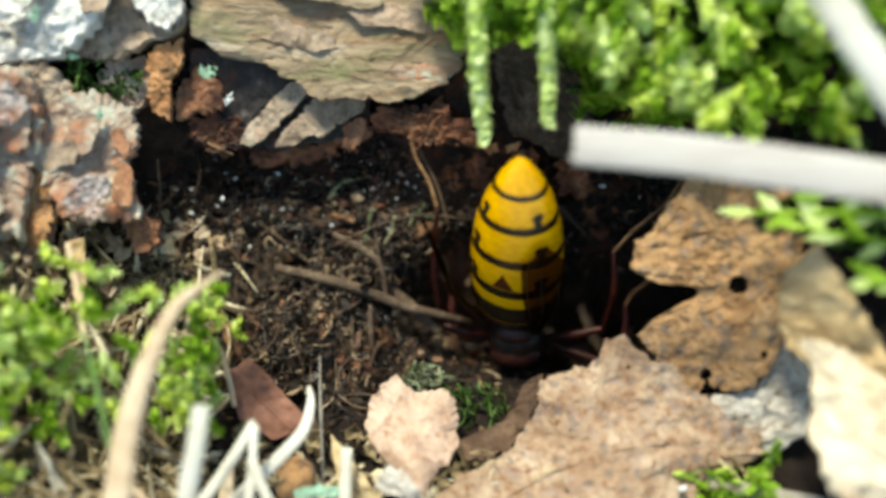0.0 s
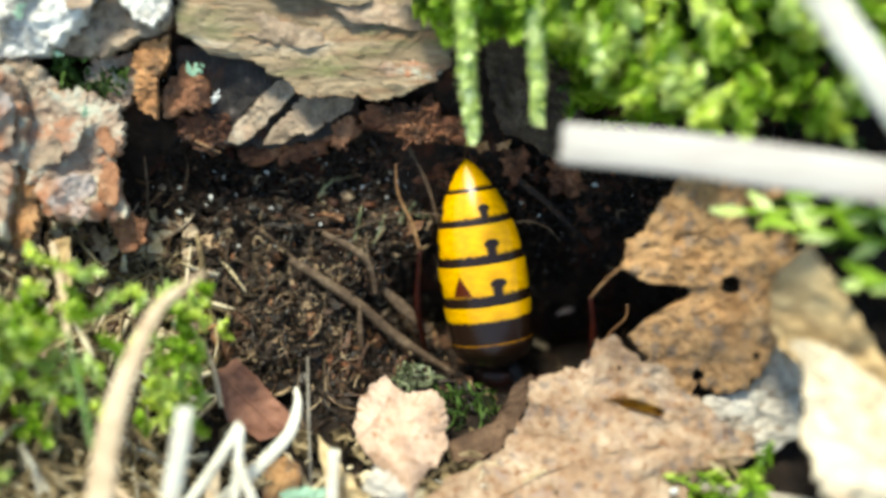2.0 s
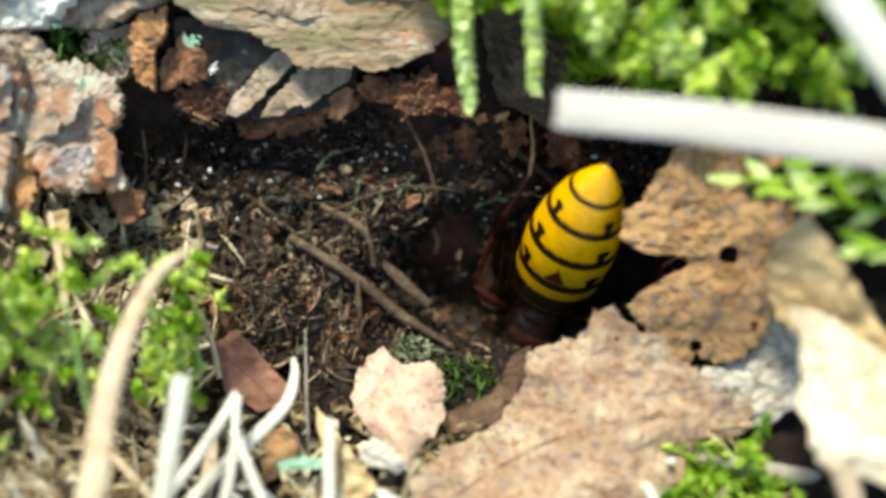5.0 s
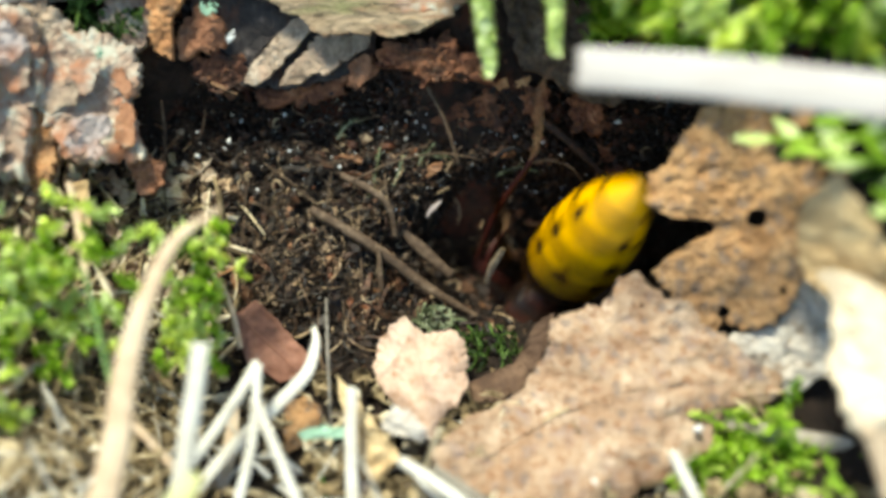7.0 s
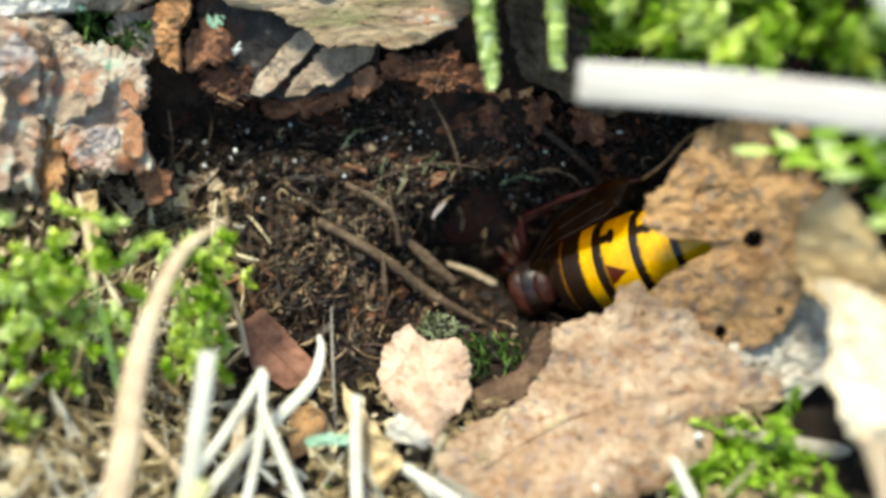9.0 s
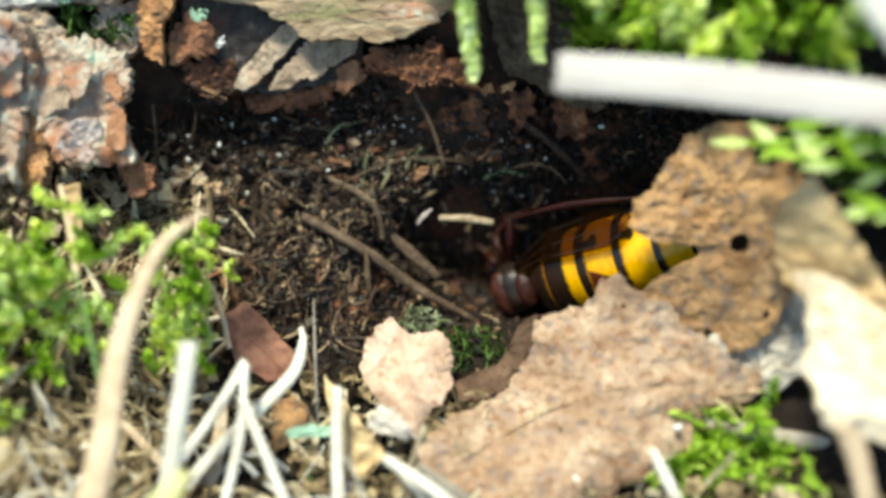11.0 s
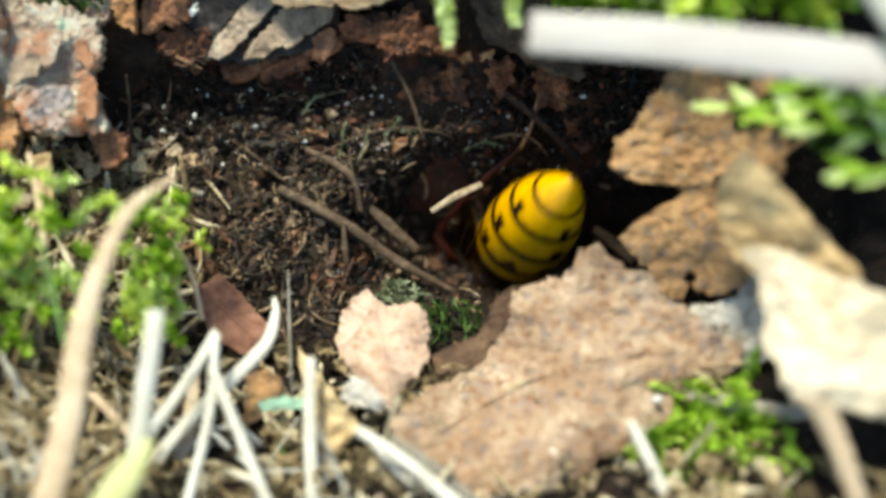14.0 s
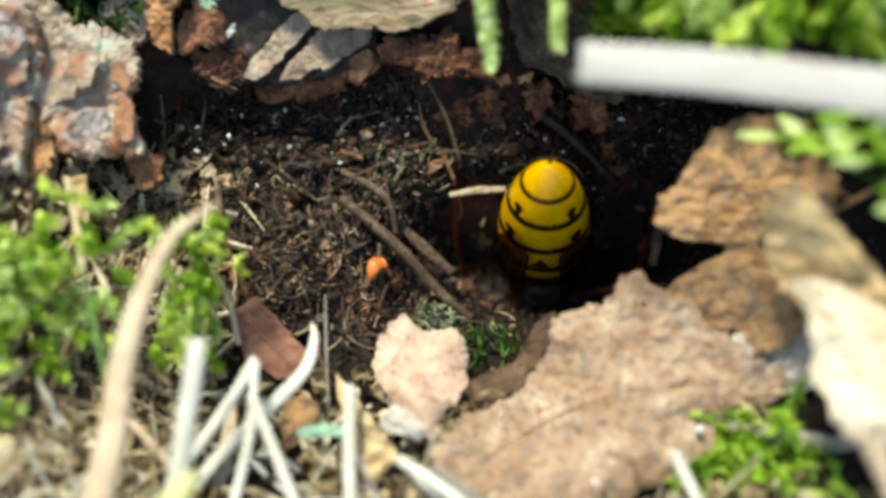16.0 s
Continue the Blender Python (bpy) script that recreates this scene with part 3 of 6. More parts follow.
def shoot(heap, path, leaf=1.2, width=0.45, per=9, spread=0.7, core=None, stem_w=0.25):
    """A moss shoot: a stem set round with leaves that point to its tip."""
    path = np.asarray(path, float)
    L = np.linalg.norm(np.diff(path, axis=0), axis=1).sum()
    count = max(6, int(L * per))
    seg = np.gradient(path, axis=0)
    for i in range(count):
        s = i / count
        k = s * (len(path) - 1)
        j = min(int(k), len(path) - 2)
        p = path[j] + (path[j + 1] - path[j]) * (k - j)
        t = seg[j] / (np.linalg.norm(seg[j]) + 1e-9)
        r = np.cross(t, RNG.normal(size=3))
        r /= np.linalg.norm(r) + 1e-9
        sz = leaf * RNG.uniform(0.7, 1.15) * (1 - 0.35 * s)
        moss_leaf(heap, p, t + r * spread * RNG.uniform(0.5, 1.3) * (1 - 0.5 * s), r, sz, width * RNG.uniform(0.8, 1.2))
    v, f = tube_data(path, [stem_w, stem_w * 0.5], 1, 5)
    (core or heap).add(v, f)


def patch(name, label, centre, size, count, material, reach=(2.5, 5), leaf=1.1, width=0.42, aim=(0, 0, 1), loose=0.7, per=8, spread=0.75, sink=2.0, tilt_w=(0, 0), droop=0.0):
    """A cushion of many moss shoots round centre (u, v, w)."""
    h = Heap()
    for i in range(count):
        a, r = RNG.uniform(0, 6.283), math.sqrt(RNG.random())
        u, v = centre[0] + math.cos(a) * r * size[0], centre[1] + math.sin(a) * r * size[1]
        w = centre[2] + (u - centre[0]) * tilt_w[0] + (v - centre[1]) * tilt_w[1] + RNG.normal() * size[2]
        d = np.array(aim, float) + RNG.normal(size=3) * loose
        d /= np.linalg.norm(d)
        ln = RNG.uniform(*reach)
        e = np.array([u, v, w])
        mid = e - d * ln * 0.5 + RNG.normal(size=3) * 0.25
        tip = e + np.array([0, -droop, -0.3 * droop])
        shoot(h, spline([e - d * ln, mid, tip], 6), leaf, width, per, spread)
    return tagged(h.make(name, material), label, "moss", kind="stuff")


def finger(heap, tip, way, length, thick=1.1, leaf=1.5, width=0.62, spread=0.42):
    """A plump moss shoot with leaves pressed to its stem."""
    d = np.array(way, float)
    d /= np.linalg.norm(d)
    a = np.array(tip, float)
    bow = np.cross(d, (0, 0, 1)) * RNG.normal() * 0.12 * length
    path = spline([a - d * length, a - d * length * 0.45 + bow, a], 9)
    shoot(heap, path, leaf, width, 9, spread, stem_w=thick)


def thing(name, label, category, group="", kind=""):
    return tagged(new(name), label, category, group, kind)


# ---- ground ----


def build_ground():
    fine = np.arange(-46, 46.01, 0.5)
    far, s = [], 0.8
    x = 46.0
    while x < 25000:
        s *= 1.32
        x += s
        far.append(x)
    ax = np.concatenate([-np.array(far[::-1]), fine, far])
    n = len(ax)
    v, f = [], []
    for b in ax:
        for a in ax:
            r = max(abs(a), abs(b))
            k = min(1.0, max(0.0, (r - 40) / 45))
            k = k * k * (3 - 2 * k)
            w = (1 - k) * ground_rough(max(-60, min(60, a)), max(-50, min(40, b))) + k * (-0.577 * b + 1.5 * fb(a, b, 30, 4) * min(1, 60 / (r + 1)))
            v.append((a, b, w))
    for j in range(n - 1):
        for i in range(n - 1):
            f.append((j * n + i, j * n + i + 1, (j + 1) * n + i + 1, (j + 1) * n + i))
    tagged(mesh("ground", v, f, SOIL), "dark crumbly forest soil with a dug-out hollow", "soil", kind="structure")


build_ground()


def bare(v):
    """Whether a scrap is left out: the damp soil under the log carries few."""
    return v > 0.5 and RNG.random() < 0.5


def build_soil_stuff():
    crumbs, reds, grains, fibres, litter, stones, flakes, chunks = (Heap() for i in range(8))
    for i in range(22000):
        q = RNG.random()
        u, v = RNG.uniform(-34, 34), RNG.uniform(-32, 10)
        if q < 0.3:
            u, v = RNG.normal(-8, 10), RNG.normal(1, 6)
        elif q < 0.62:
            u, v = RNG.uniform(-24, 28), RNG.uniform(-1, 10)
        elif q < 0.9:
            u, v = RNG.uniform(-7, 22), RNG.uniform(-13.5, 4)
        crumb(crumbs, (u, v, floor_w(u, v) + 0.1), RNG.choice([0.16, 0.26, 0.4, 0.6, 0.95], p=[0.42, 0.35, 0.17, 0.05, 0.01]))
    for i in range(700):
        u, v = RNG.normal(6, 6), RNG.normal(7, 2.5)
        if RNG.random() < 0.4:
            u, v = RNG.uniform(-24, 10), RNG.uniform(-10, 6)
        crumb(reds, (u, v, floor_w(u, v) + 0.25), RNG.choice([0.25, 0.4, 0.7, 1.1], p=[0.4, 0.35, 0.2, 0.05]))
    for i in range(560):
        u, v = RNG.normal(-6, 13), RNG.normal(3, 5)
        crumb(grains, (u, v, floor_w(u, v) + 0.32), RNG.choice([0.08, 0.13, 0.2, 0.32], p=[0.5, 0.3, 0.15, 0.05]), 0.9)
    for i in range(700):
        u, v = RNG.normal(-13, 8), RNG.normal(-5.5, 4)
        if RNG.random() < 0.25:
            u, v = RNG.uniform(-24, 20), RNG.uniform(-12, 7)
        if bare(v) or math.hypot((u - 7) / 9, (v + 2) / 6) < 1 and RNG.random() < 0.8:
            continue
        ln = RNG.choice([0.7, 1.3, 2.2, 3.6], p=[0.38, 0.36, 0.2, 0.06])
        bit(fibres, (u, v, floor_w(u, v) + RNG.uniform(0.1, 0.9)), ln, 0.06 + 0.3 * RNG.random() ** 2.5, 1.2, 0.3)
        if i % 2:
            u, v = u + RNG.normal(), v + RNG.normal()
            chip(flakes, (u, v, floor_w(u, v) + RNG.uniform(0.05, 0.5)), RNG.choice([0.5, 0.8, 1.2, 1.8], p=[0.35, 0.35, 0.22, 0.08]), 0.12, 0.4)
    for i in range(330):
        u, v = RNG.normal(-11, 8), RNG.normal(-3.5, 5)
        if bare(v):
            continue
        crumb(chunks, (u, v, floor_w(u, v) + 0.2), RNG.choice([0.4, 0.65, 1.0, 1.4], p=[0.4, 0.35, 0.19, 0.06]), 0.5)
    shreds = Heap()
    for i in range(620):
        u, v = RNG.normal(-13, 6), RNG.normal(-6.0, 3.5)
        if RNG.random() < 0.4:
            u, v = RNG.uniform(-25, 5), RNG.uniform(-12, 3)
        if bare(v) or math.hypot((u - 9) / 7, (v + 5) / 5) < 1:
            continue
        curl(shreds, (u, v, floor_w(u, v) + RNG.uniform(0.15, 0.8)), RNG.choice([0.3, 0.55, 0.9, 1.5], p=[0.3, 0.35, 0.25, 0.1]), RNG.uniform(0.08, 0.45), RNG.uniform(0.8, 3.4))
    tagged(shreds.make("curled_plant_shreds", SHRED), "curled tan and brown plant shreds in soil", "plant scraps", kind="stuff")
    hairs, slivers, shreds_low = Heap(), Heap(), Heap()
    for i in range(170):
        u, v = RNG.normal(1, 4.5), RNG.normal(-8.5, 2.6)
        if i % 2:
            curl(shreds_low, (u, v, floor_w(u, v) + RNG.uniform(0.05, 0.5)), RNG.choice([0.3, 0.6, 1.0]), RNG.uniform(0.08, 0.35), RNG.uniform(0.8, 3.0))
        else:
            chip(shreds_low, (u, v, floor_w(u, v) + RNG.uniform(0.0, 0.4)), RNG.choice([0.5, 0.9, 1.5]), 0.12, 0.4)
    tagged(shreds_low.make("soil_flakes", UMBER, smooth=False), "dark flakes and shreds on the hollow's floor", "soil", kind="stuff")
    for i in range(640):
        u, v = RNG.normal(-12, 7), RNG.normal(-4, 4.5)
        if RNG.random() < 0.3:
            u, v = RNG.uniform(-24, 10), RNG.uniform(-12, 7)
        if bare(v):
            continue
        strand(hairs, (u, v, floor_w(u, v) + RNG.uniform(0.3, 1.1)), RNG.choice([2.0, 3.5, 5.5], p=[0.45, 0.4, 0.15]), RNG.uniform(0.06, 0.2))
    for i in range(280):
        u, v = RNG.normal(-11, 8), RNG.normal(-4.5, 4.5)
        if RNG.random() < 0.35:
            u, v = RNG.uniform(-9, 8), RNG.uniform(-12.5, -2)
        if bare(v):
            continue
        sliver(slivers, (u, v, floor_w(u, v) + RNG.uniform(0.0, 0.6)), RNG.choice([0.9, 1.5, 2.4, 3.4], p=[0.4, 0.33, 0.2, 0.07]))
    tagged(hairs.make("root_hairs", HAIR), "fine tangled tan root hairs over the soil", "roots", kind="stuff")
    tagged(slivers.make("wood_slivers", UMBER, smooth=False), "red-brown slivers of rotten wood in soil", "rotten wood", kind="stuff")
    threads = Heap()
    for i in range(60):
        u, v = RNG.normal(-12, 7), RNG.normal(-3, 5)
        if bare(v):
            continue
        bit(threads, (u, v, floor_w(u, v) + RNG.uniform(0.5, 1.3)), RNG.choice([3.0, 4.5, 6.5]), RNG.uniform(0.08, 0.24), 0.5, 0.75, 5)
    tagged(threads.make("root_threads", TWIG), "long brown root threads over the soil", "roots", kind="stuff")
    for i in range(3300):
        if RNG.random() < 0.5:
            u, v = RNG.uniform(-40, -21.5), RNG.uniform(-32, 3)
        else:
            u, v = RNG.uniform(-34, 34), RNG.uniform(-34, -14)
        if 15 < u < 32 and -20 < v < -12:
            continue
        chip(litter, (u, v, ground_rough(u, v) + RNG.uniform(0.1, 1.6)), RNG.choice([0.7, 1.2, 1.9, 2.8], p=[0.38, 0.36, 0.2, 0.06]))
    for i in range(150):
        u, v = RNG.uniform(-12, 24), RNG.uniform(-30, -17)
        if u > 15:
            continue
        crumb(stones, (u, v, ground_rough(u, v) + 0.3), RNG.choice([0.5, 0.9, 1.4, 2.0], p=[0.4, 0.35, 0.2, 0.05]), 0.8)
    brown = Heap()
    for i in range(900):
        u, v = RNG.uniform(-42, -19.5), RNG.uniform(-14, 2.5)
        w = floor_w(u, v) + RNG.uniform(0.2, 1.8)
        if i % 3:
            chip(brown, (u, v, w), RNG.choice([0.6, 1.1, 1.7, 2.6], p=[0.35, 0.35, 0.22, 0.08]), 0.14, 0.5)
        else:
            bit(brown, (u, v, w + 0.4), RNG.choice([2.0, 3.5, 5.0]), RNG.uniform(0.12, 0.45), 0.4, 0.6, 5, 0.4)
    tagged(brown.make("leaf_litter", BROWNLITTER, smooth=False), "brown leaf scraps at the hollow's edge", "leaf litter", kind="stuff")
    hay = Heap()
    for i in range(620):
        u, v = RNG.uniform(-40, -17), RNG.uniform(-32, -1)
        if RNG.random() < 0.3:
            u, v = RNG.uniform(-20, 26), RNG.uniform(-34, -16)
        bit(hay, (u, v, ground_rough(u, v) + RNG.uniform(0.4, 2.4)), RNG.choice([2.5, 4.5, 7.0]), RNG.uniform(0.2, 0.8), 0.35, 0.6, 5, 0.4)
    for i in range(110):
        u, v = RNG.uniform(-40, -19), RNG.uniform(-26, -5)
        bit(hay, (u, v, ground_rough(u, v) + RNG.uniform(2.0, 5.0)), RNG.choice([4.0, 6.0, 9.0]), RNG.uniform(0.2, 0.7), 0.3, 0.5, 5, 0.4)
    pale = Heap()
    for i in range(110):
        u, v = RNG.uniform(-40, -19), RNG.uniform(-32, -9)
        if RNG.random() < 0.25:
            u, v = RNG.uniform(-18, 4), RNG.uniform(-34, -17)
        bit(pale, (u, v, ground_rough(u, v) + RNG.uniform(1.0, 4.0)), RNG.choice([3.0, 5.0, 8.0]), RNG.uniform(0.15, 0.55), 0.25, 0.65, 5, 0.5)
    tagged(pale.make("bleached_straw_litter", STRAW), "bleached white scraps of straw on the ground", "straw", kind="stuff")
    tagged(hay.make("dry_grass_litter", DRYHAY), "bleached scraps of dry grass on the ground", "dry grass", kind="stuff")
    tagged(crumbs.make("soil_crumbs", CRUMB), "loose dark crumbs of damp soil", "soil", kind="stuff")
    tagged(reds.make("rotten_wood_crumbs", REDCRUMB), "reddish crumbs of rotten wood on soil", "rotten wood", kind="stuff")
    tagged(grains.make("sand_grains", GRAIN, smooth=False), "tiny pale sand grains in dark soil", "sand", kind="stuff")
    tagged(fibres.make("root_fibres", FIBRE), "tangled brown root fibres and needles on soil", "fibres", kind="stuff")
    tagged(chunks.make("bark_crumbs", FIBRE), "brown chunks of rotten bark in soil", "rotten wood", kind="stuff")
    tagged(flakes.make("soil_flakes", SHRED, smooth=False), "dark brown flakes of rotten bark on soil", "soil", kind="stuff")
    tagged(litter.make("leaf_litter", DRYHAY, smooth=False), "torn tan leaf litter on the ground", "leaf litter", kind="stuff")
    tagged(stones.make("gravel", PEBBLE), "small brown and grey grit on the ground", "gravel", kind="stuff")


build_soil_stuff()

# ---- log with its bark ----


def build_log():
    log = thing("fallen_log", "rotting log with flaking reddish and lichened bark", "log")
    log.matrix_world = Matrix.Identity(4)
    v, f = [], []
    na, nl = 150, 260
    cv, cw, R = LOG_V, LOG_W, LOG_R
    for i in range(nl + 1):
        u = -260 + 520 * i / nl
        u = u * (0.25 + 0.75 * abs(u) / 260)
        for k in range(na):
            a = 2 * math.pi * k / na
            c, s = math.cos(a), math.sin(a)
            r = R + 1.6 * fb(u, a * 30, 12, 11) + 0.9 * fb(u * 0.6, a * 55, 4, 12) + 0.3 * fb(u, a * 60, 1.2, 13)
            v.append((u, cv - r * s, cw + r * c))
    for i in range(nl):
        for k in range(na):
            j = (k + 1) % na
            f.append((i * na + k, i * na + j, (i + 1) * na + j, (i + 1) * na + k))
    f.append(tuple(range(na)))
    f.append(tuple(nl * na + k for k in range(na))[::-1])
    mesh("heartwood", v, f, DARKWOOD, log)

    def bark(pts, material, label="", **kw):
        kw.setdefault("teeth", 0.22)
        kw.setdefault("crumple", 0.2)
        ob = plate("bark_plate", pts, material, log, **kw)
        if label:
            tagged(ob, label)

    bark([(-19.56, 22.63, 4.00), (-19.19, 16.28, 3.80), (-16.86, 14.86, 2.80), (-13.88, 14.32, 2.50), (-12.17, 13.13, 2.30), (-9.77, 11.74, 2.30), (-6.28, 11.48, 2.30), (-3.45, 11.39, 2.30), (-0.61, 12.30, 2.60), (1.21, 13.87, 3.00), (2.61, 16.33, 3.60), (3.00, 22.44, 4.60)],
         BARK, "olive-brown layered bark with green tinge", thick=0.7, relief=0.14, wave=5, layers=0.22, seed=3, jag=0.4, n=320, rings=60, edge=0.4, crumple=0.16)
    bark([(-18.40, 8.60, -0.90), (-19.60, 12.40, 0.60), (-19.80, 15.60, 1.60), (-14.20, 15.60, 1.20), (-5.61, 12.71, -0.10), (-6.13, 9.87, -0.90), (-12.18, 7.98, -1.30)], CHARWOOD, "charcoal-dark inner bark", thick=1, relief=0.3, seed=7, wave=3, jag=0.4)
    bark([(-16.33, 8.35, -0.20), (-15.66, 9.58, 0.00), (-13.77, 11.49, 0.50), (-11.83, 13.34, 0.90), (-10.32, 13.29, 0.90), (-10.51, 12.51, 0.80), (-12.44, 10.52, 0.40), (-14.22, 8.68, 0.00), (-15.34, 8.16, -0.20)], BARKGREY, "pale grey-pink bark strip", thick=0.5, relief=0.14, seed=5, jag=0.2, wave=2, layers=0.12, teeth=0.15, crumple=0.1, n=160, rings=28)
    bark([(-13.57, 8.10, -0.40), (-12.89, 9.42, -0.10), (-10.94, 10.98, 0.30), (-9.71, 12.24, 0.80), (-7.99, 12.56, 1.00), (-6.13, 12.03, 1.00), (-6.42, 10.83, 0.70), (-7.79, 10.16, 0.40), (-9.26, 9.21, 0.10), (-10.62, 9.04, 0.00), (-11.93, 8.27, -0.30)], BARKGREY, "grey-brown ragged bark strip", thick=0.5, relief=0.14, layers=0.15, seed=6, jag=0.35, wave=2, teeth=0.25, crumple=0.12, n=180, rings=30)
    bark([(-8.20, 8.15, -0.90), (-7.78, 9.72, -0.40), (-6.66, 10.57, 0.00), (-6.02, 10.29, 0.10), (-6.15, 9.18, -0.40), (-7.10, 8.15, -0.90)], BARKRED, "curled brown bark edge", thick=0.4, relief=0.2, seed=26, jag=0.3, wave=1.5, teeth=0.2, crumple=0.2)
    bark([(-9.53, 9.39, -1.00), (-7.81, 9.81, -0.70), (-6.06, 10.68, -0.40), (-5.89, 9.40, -1.10), (-7.53, 8.21, -1.50), (-8.89, 8.48, -1.40)], BARKRED, "red-brown bark edge", thick=0.7, relief=0.25, seed=27, jag=0.6, wave=2)
    bark([(-6.45, 9.53, 0.40), (-5.49, 11.03, 1.20), (-1.94, 11.43, 1.40), (0.71, 10.89, 1.20), (2.94, 9.19, 0.60), (3.41, 8.03, 0.20), (0.72, 8.36, 0.00), (-1.98, 8.05, 0.00), (-4.22, 9.38, 0.20)], ROT, "red-brown bark edge", thick=1.2, relief=0.55, seed=8, jag=1.1, wave=1.8, n=200, rings=36, layers=0.35)
    bark([(-2.30, 6.63, -3.40), (-0.19, 8.31, -2.40), (3.06, 8.47, -2.20), (4.11, 6.58, -2.80), (3.82, 4.76, -3.60), (0.76, 5.02, -4.00)], ROT, "crumbling red inner bark", thick=1.5, relief=0.5, seed=9, jag=0.9, wave=2)
    bark([(-16.54, 8.25, -1.80), (-13.05, 8.23, -1.60), (-8.43, 8.98, -1.40), (-8.06, 7.92, -2.20), (-11.36, 7.03, -2.60), (-15.55, 6.94, -2.60)], ROT, thick=1, relief=0.4, seed=10, jag=0.9, wave=2)
    bark([(-37.04, 22.83, 6.00), (-24.82, 22.83, 6.00), (-25.32, 17.59, 5.40), (-28.12, 14.54, 5.00), (-30.34, 14.29, 5.20), (-36.77, 13.53, 6.50)], LICHEN, "bark crusted with white lichen", thick=2.6, relief=0.55, wave=4, layers=0.5, seed=12, jag=0.5)
    bark([(-27.29, 23.35, 4.40), (-19.05, 23.22, 4.80), (-19.64, 16.83, 4.20), (-22.67, 15.47, 3.60), (-25.81, 14.44, 3.20), (-28.80, 14.79, 3.60)], BARKGREY, "grey-brown weathered bark", thick=2.0, relief=0.5, wave=4, layers=0.6, seed=13, jag=0.4)
    bark([(-23.71, 22.96, 5.60), (-19.28, 22.89, 5.80), (-19.58, 17.27, 5.00), (-20.40, 15.97, 4.80), (-21.91, 16.83, 5.10), (-23.15, 18.85, 5.40)], LICHEN, "bark crusted with white lichen", thick=1.0, relief=0.4, wave=3, seed=14, jag=0.5)
    bark([(-22.67, 15.21, 3.20), (-19.86, 15.94, 3.40), (-20.03, 14.14, 3.40), (-20.94, 12.45, 3.20), (-21.09, 10.28, 2.40), (-22.31, 10.94, 2.40), (-22.92, 13.04, 2.80)], ORANGE, "orange-brown bark chip", thick=0.8, relief=0.35, seed=15, jag=0.7, wave=3, layers=0.2)
    bark([(-21.32, 11.50, 1.60), (-19.89, 13.63, 2.00), (-18.93, 14.41, 2.00), (-16.96, 12.85, 1.40), (-17.27, 10.70, 1.00), (-20.60, 10.35, 1.00)], BARKRED, thick=1.2, relief=0.4, seed=16, jag=0.5, wave=2.5)
    bark([(-30.69, 10.43, 4.40), (-28.73, 11.64, 4.00), (-25.67, 11.70, 3.60), (-23.66, 10.73, 3.20), (-23.88, 6.51, 3.20), (-23.47, 2.41, 3.40), (-25.39, 1.67, 3.80), (-28.33, 2.23, 5.00), (-30.43, 5.51, 5.00)], BARKPINK, "pink-grey bark flake with lichen", thick=1.2, relief=0.24, wave=2.8, layers=0.2, seed=17, jag=0.9, n=220, rings=44, edge=0.6)
    bark([(-27.84, 3.97, 6.20), (-26.66, 5.30, 6.60), (-24.75, 5.21, 6.20), (-24.61, 3.36, 6.00), (-25.78, 2.02, 6.20), (-27.43, 2.51, 6.40)], LICHENPINK, "pinkish white lichen crust", thick=0.5, relief=0.5, seed=18, jag=0.9, wave=1.4, lift=0.0, edge=0.6)
    bark([(-36.92, 12.70, 7.00), (-31.47, 13.55, 6.40), (-30.25, 11.71, 5.60), (-30.09, 8.38, 5.60), (-30.62, 4.60, 6.00), (-31.01, 0.66, 6.50), (-36.38, 0.04, 8.00)], BARKPINK, "pink-grey bark flake with lichen", thick=1.4, relief=0.45, wave=2.6, layers=0.25, seed=19, jag=0.9, n=200, rings=40)
    bark([(-32.50, 13.57, 4.60), (-29.92, 14.28, 4.20), (-27.74, 12.44, 3.80), (-28.45, 10.79, 3.40), (-30.77, 9.42, 4.00), (-31.87, 10.40, 4.60)], BARKGREY, "grey-brown weathered bark", thick=1.0, relief=0.4, wave=2.2, seed=61, jag=0.7, edge=0.4)
    bark([(-31.53, 6.38, 4.60), (-30.18, 6.61, 4.40), (-29.20, 4.07, 4.40), (-29.42, 0.68, 4.60), (-30.85, -0.59, 4.80), (-32.11, 0.88, 5.00)], ORANGE, "orange-brown bark chip", thick=0.9, relief=0.35, wave=2.2, seed=62, jag=0.7, layers=0.2)
    bark([(-26.03, 14.47, 2.60), (-22.98, 15.25, 2.20), (-22.61, 12.40, 2.00), (-23.90, 10.37, 1.80), (-25.87, 11.40, 2.20)], BARKPINK, "pink-grey bark flake", thick=0.9, relief=0.4, wave=2.0, seed=63, jag=0.8, layers=0.2)
    bark([(-20.32, 10.56, 0.40), (-18.39, 10.94, 0.60), (-16.34, 10.59, 0.20), (-16.06, 8.66, -0.60), (-18.32, 8.12, -0.60), (-20.03, 8.84, -0.20)], ROT, "crumbling red inner bark", thick=1.0, relief=0.5, wave=1.6, seed=64, jag=0.9)
    bark([(-24.36, 2.44, 2.40), (-22.87, 3.02, 2.00), (-21.98, 1.37, 1.60), (-22.93, -0.48, 1.80), (-24.23, 0.04, 2.40)], BARKRED, "red-brown bark flake", thick=0.7, relief=0.35, wave=1.8, seed=65, jag=0.7)
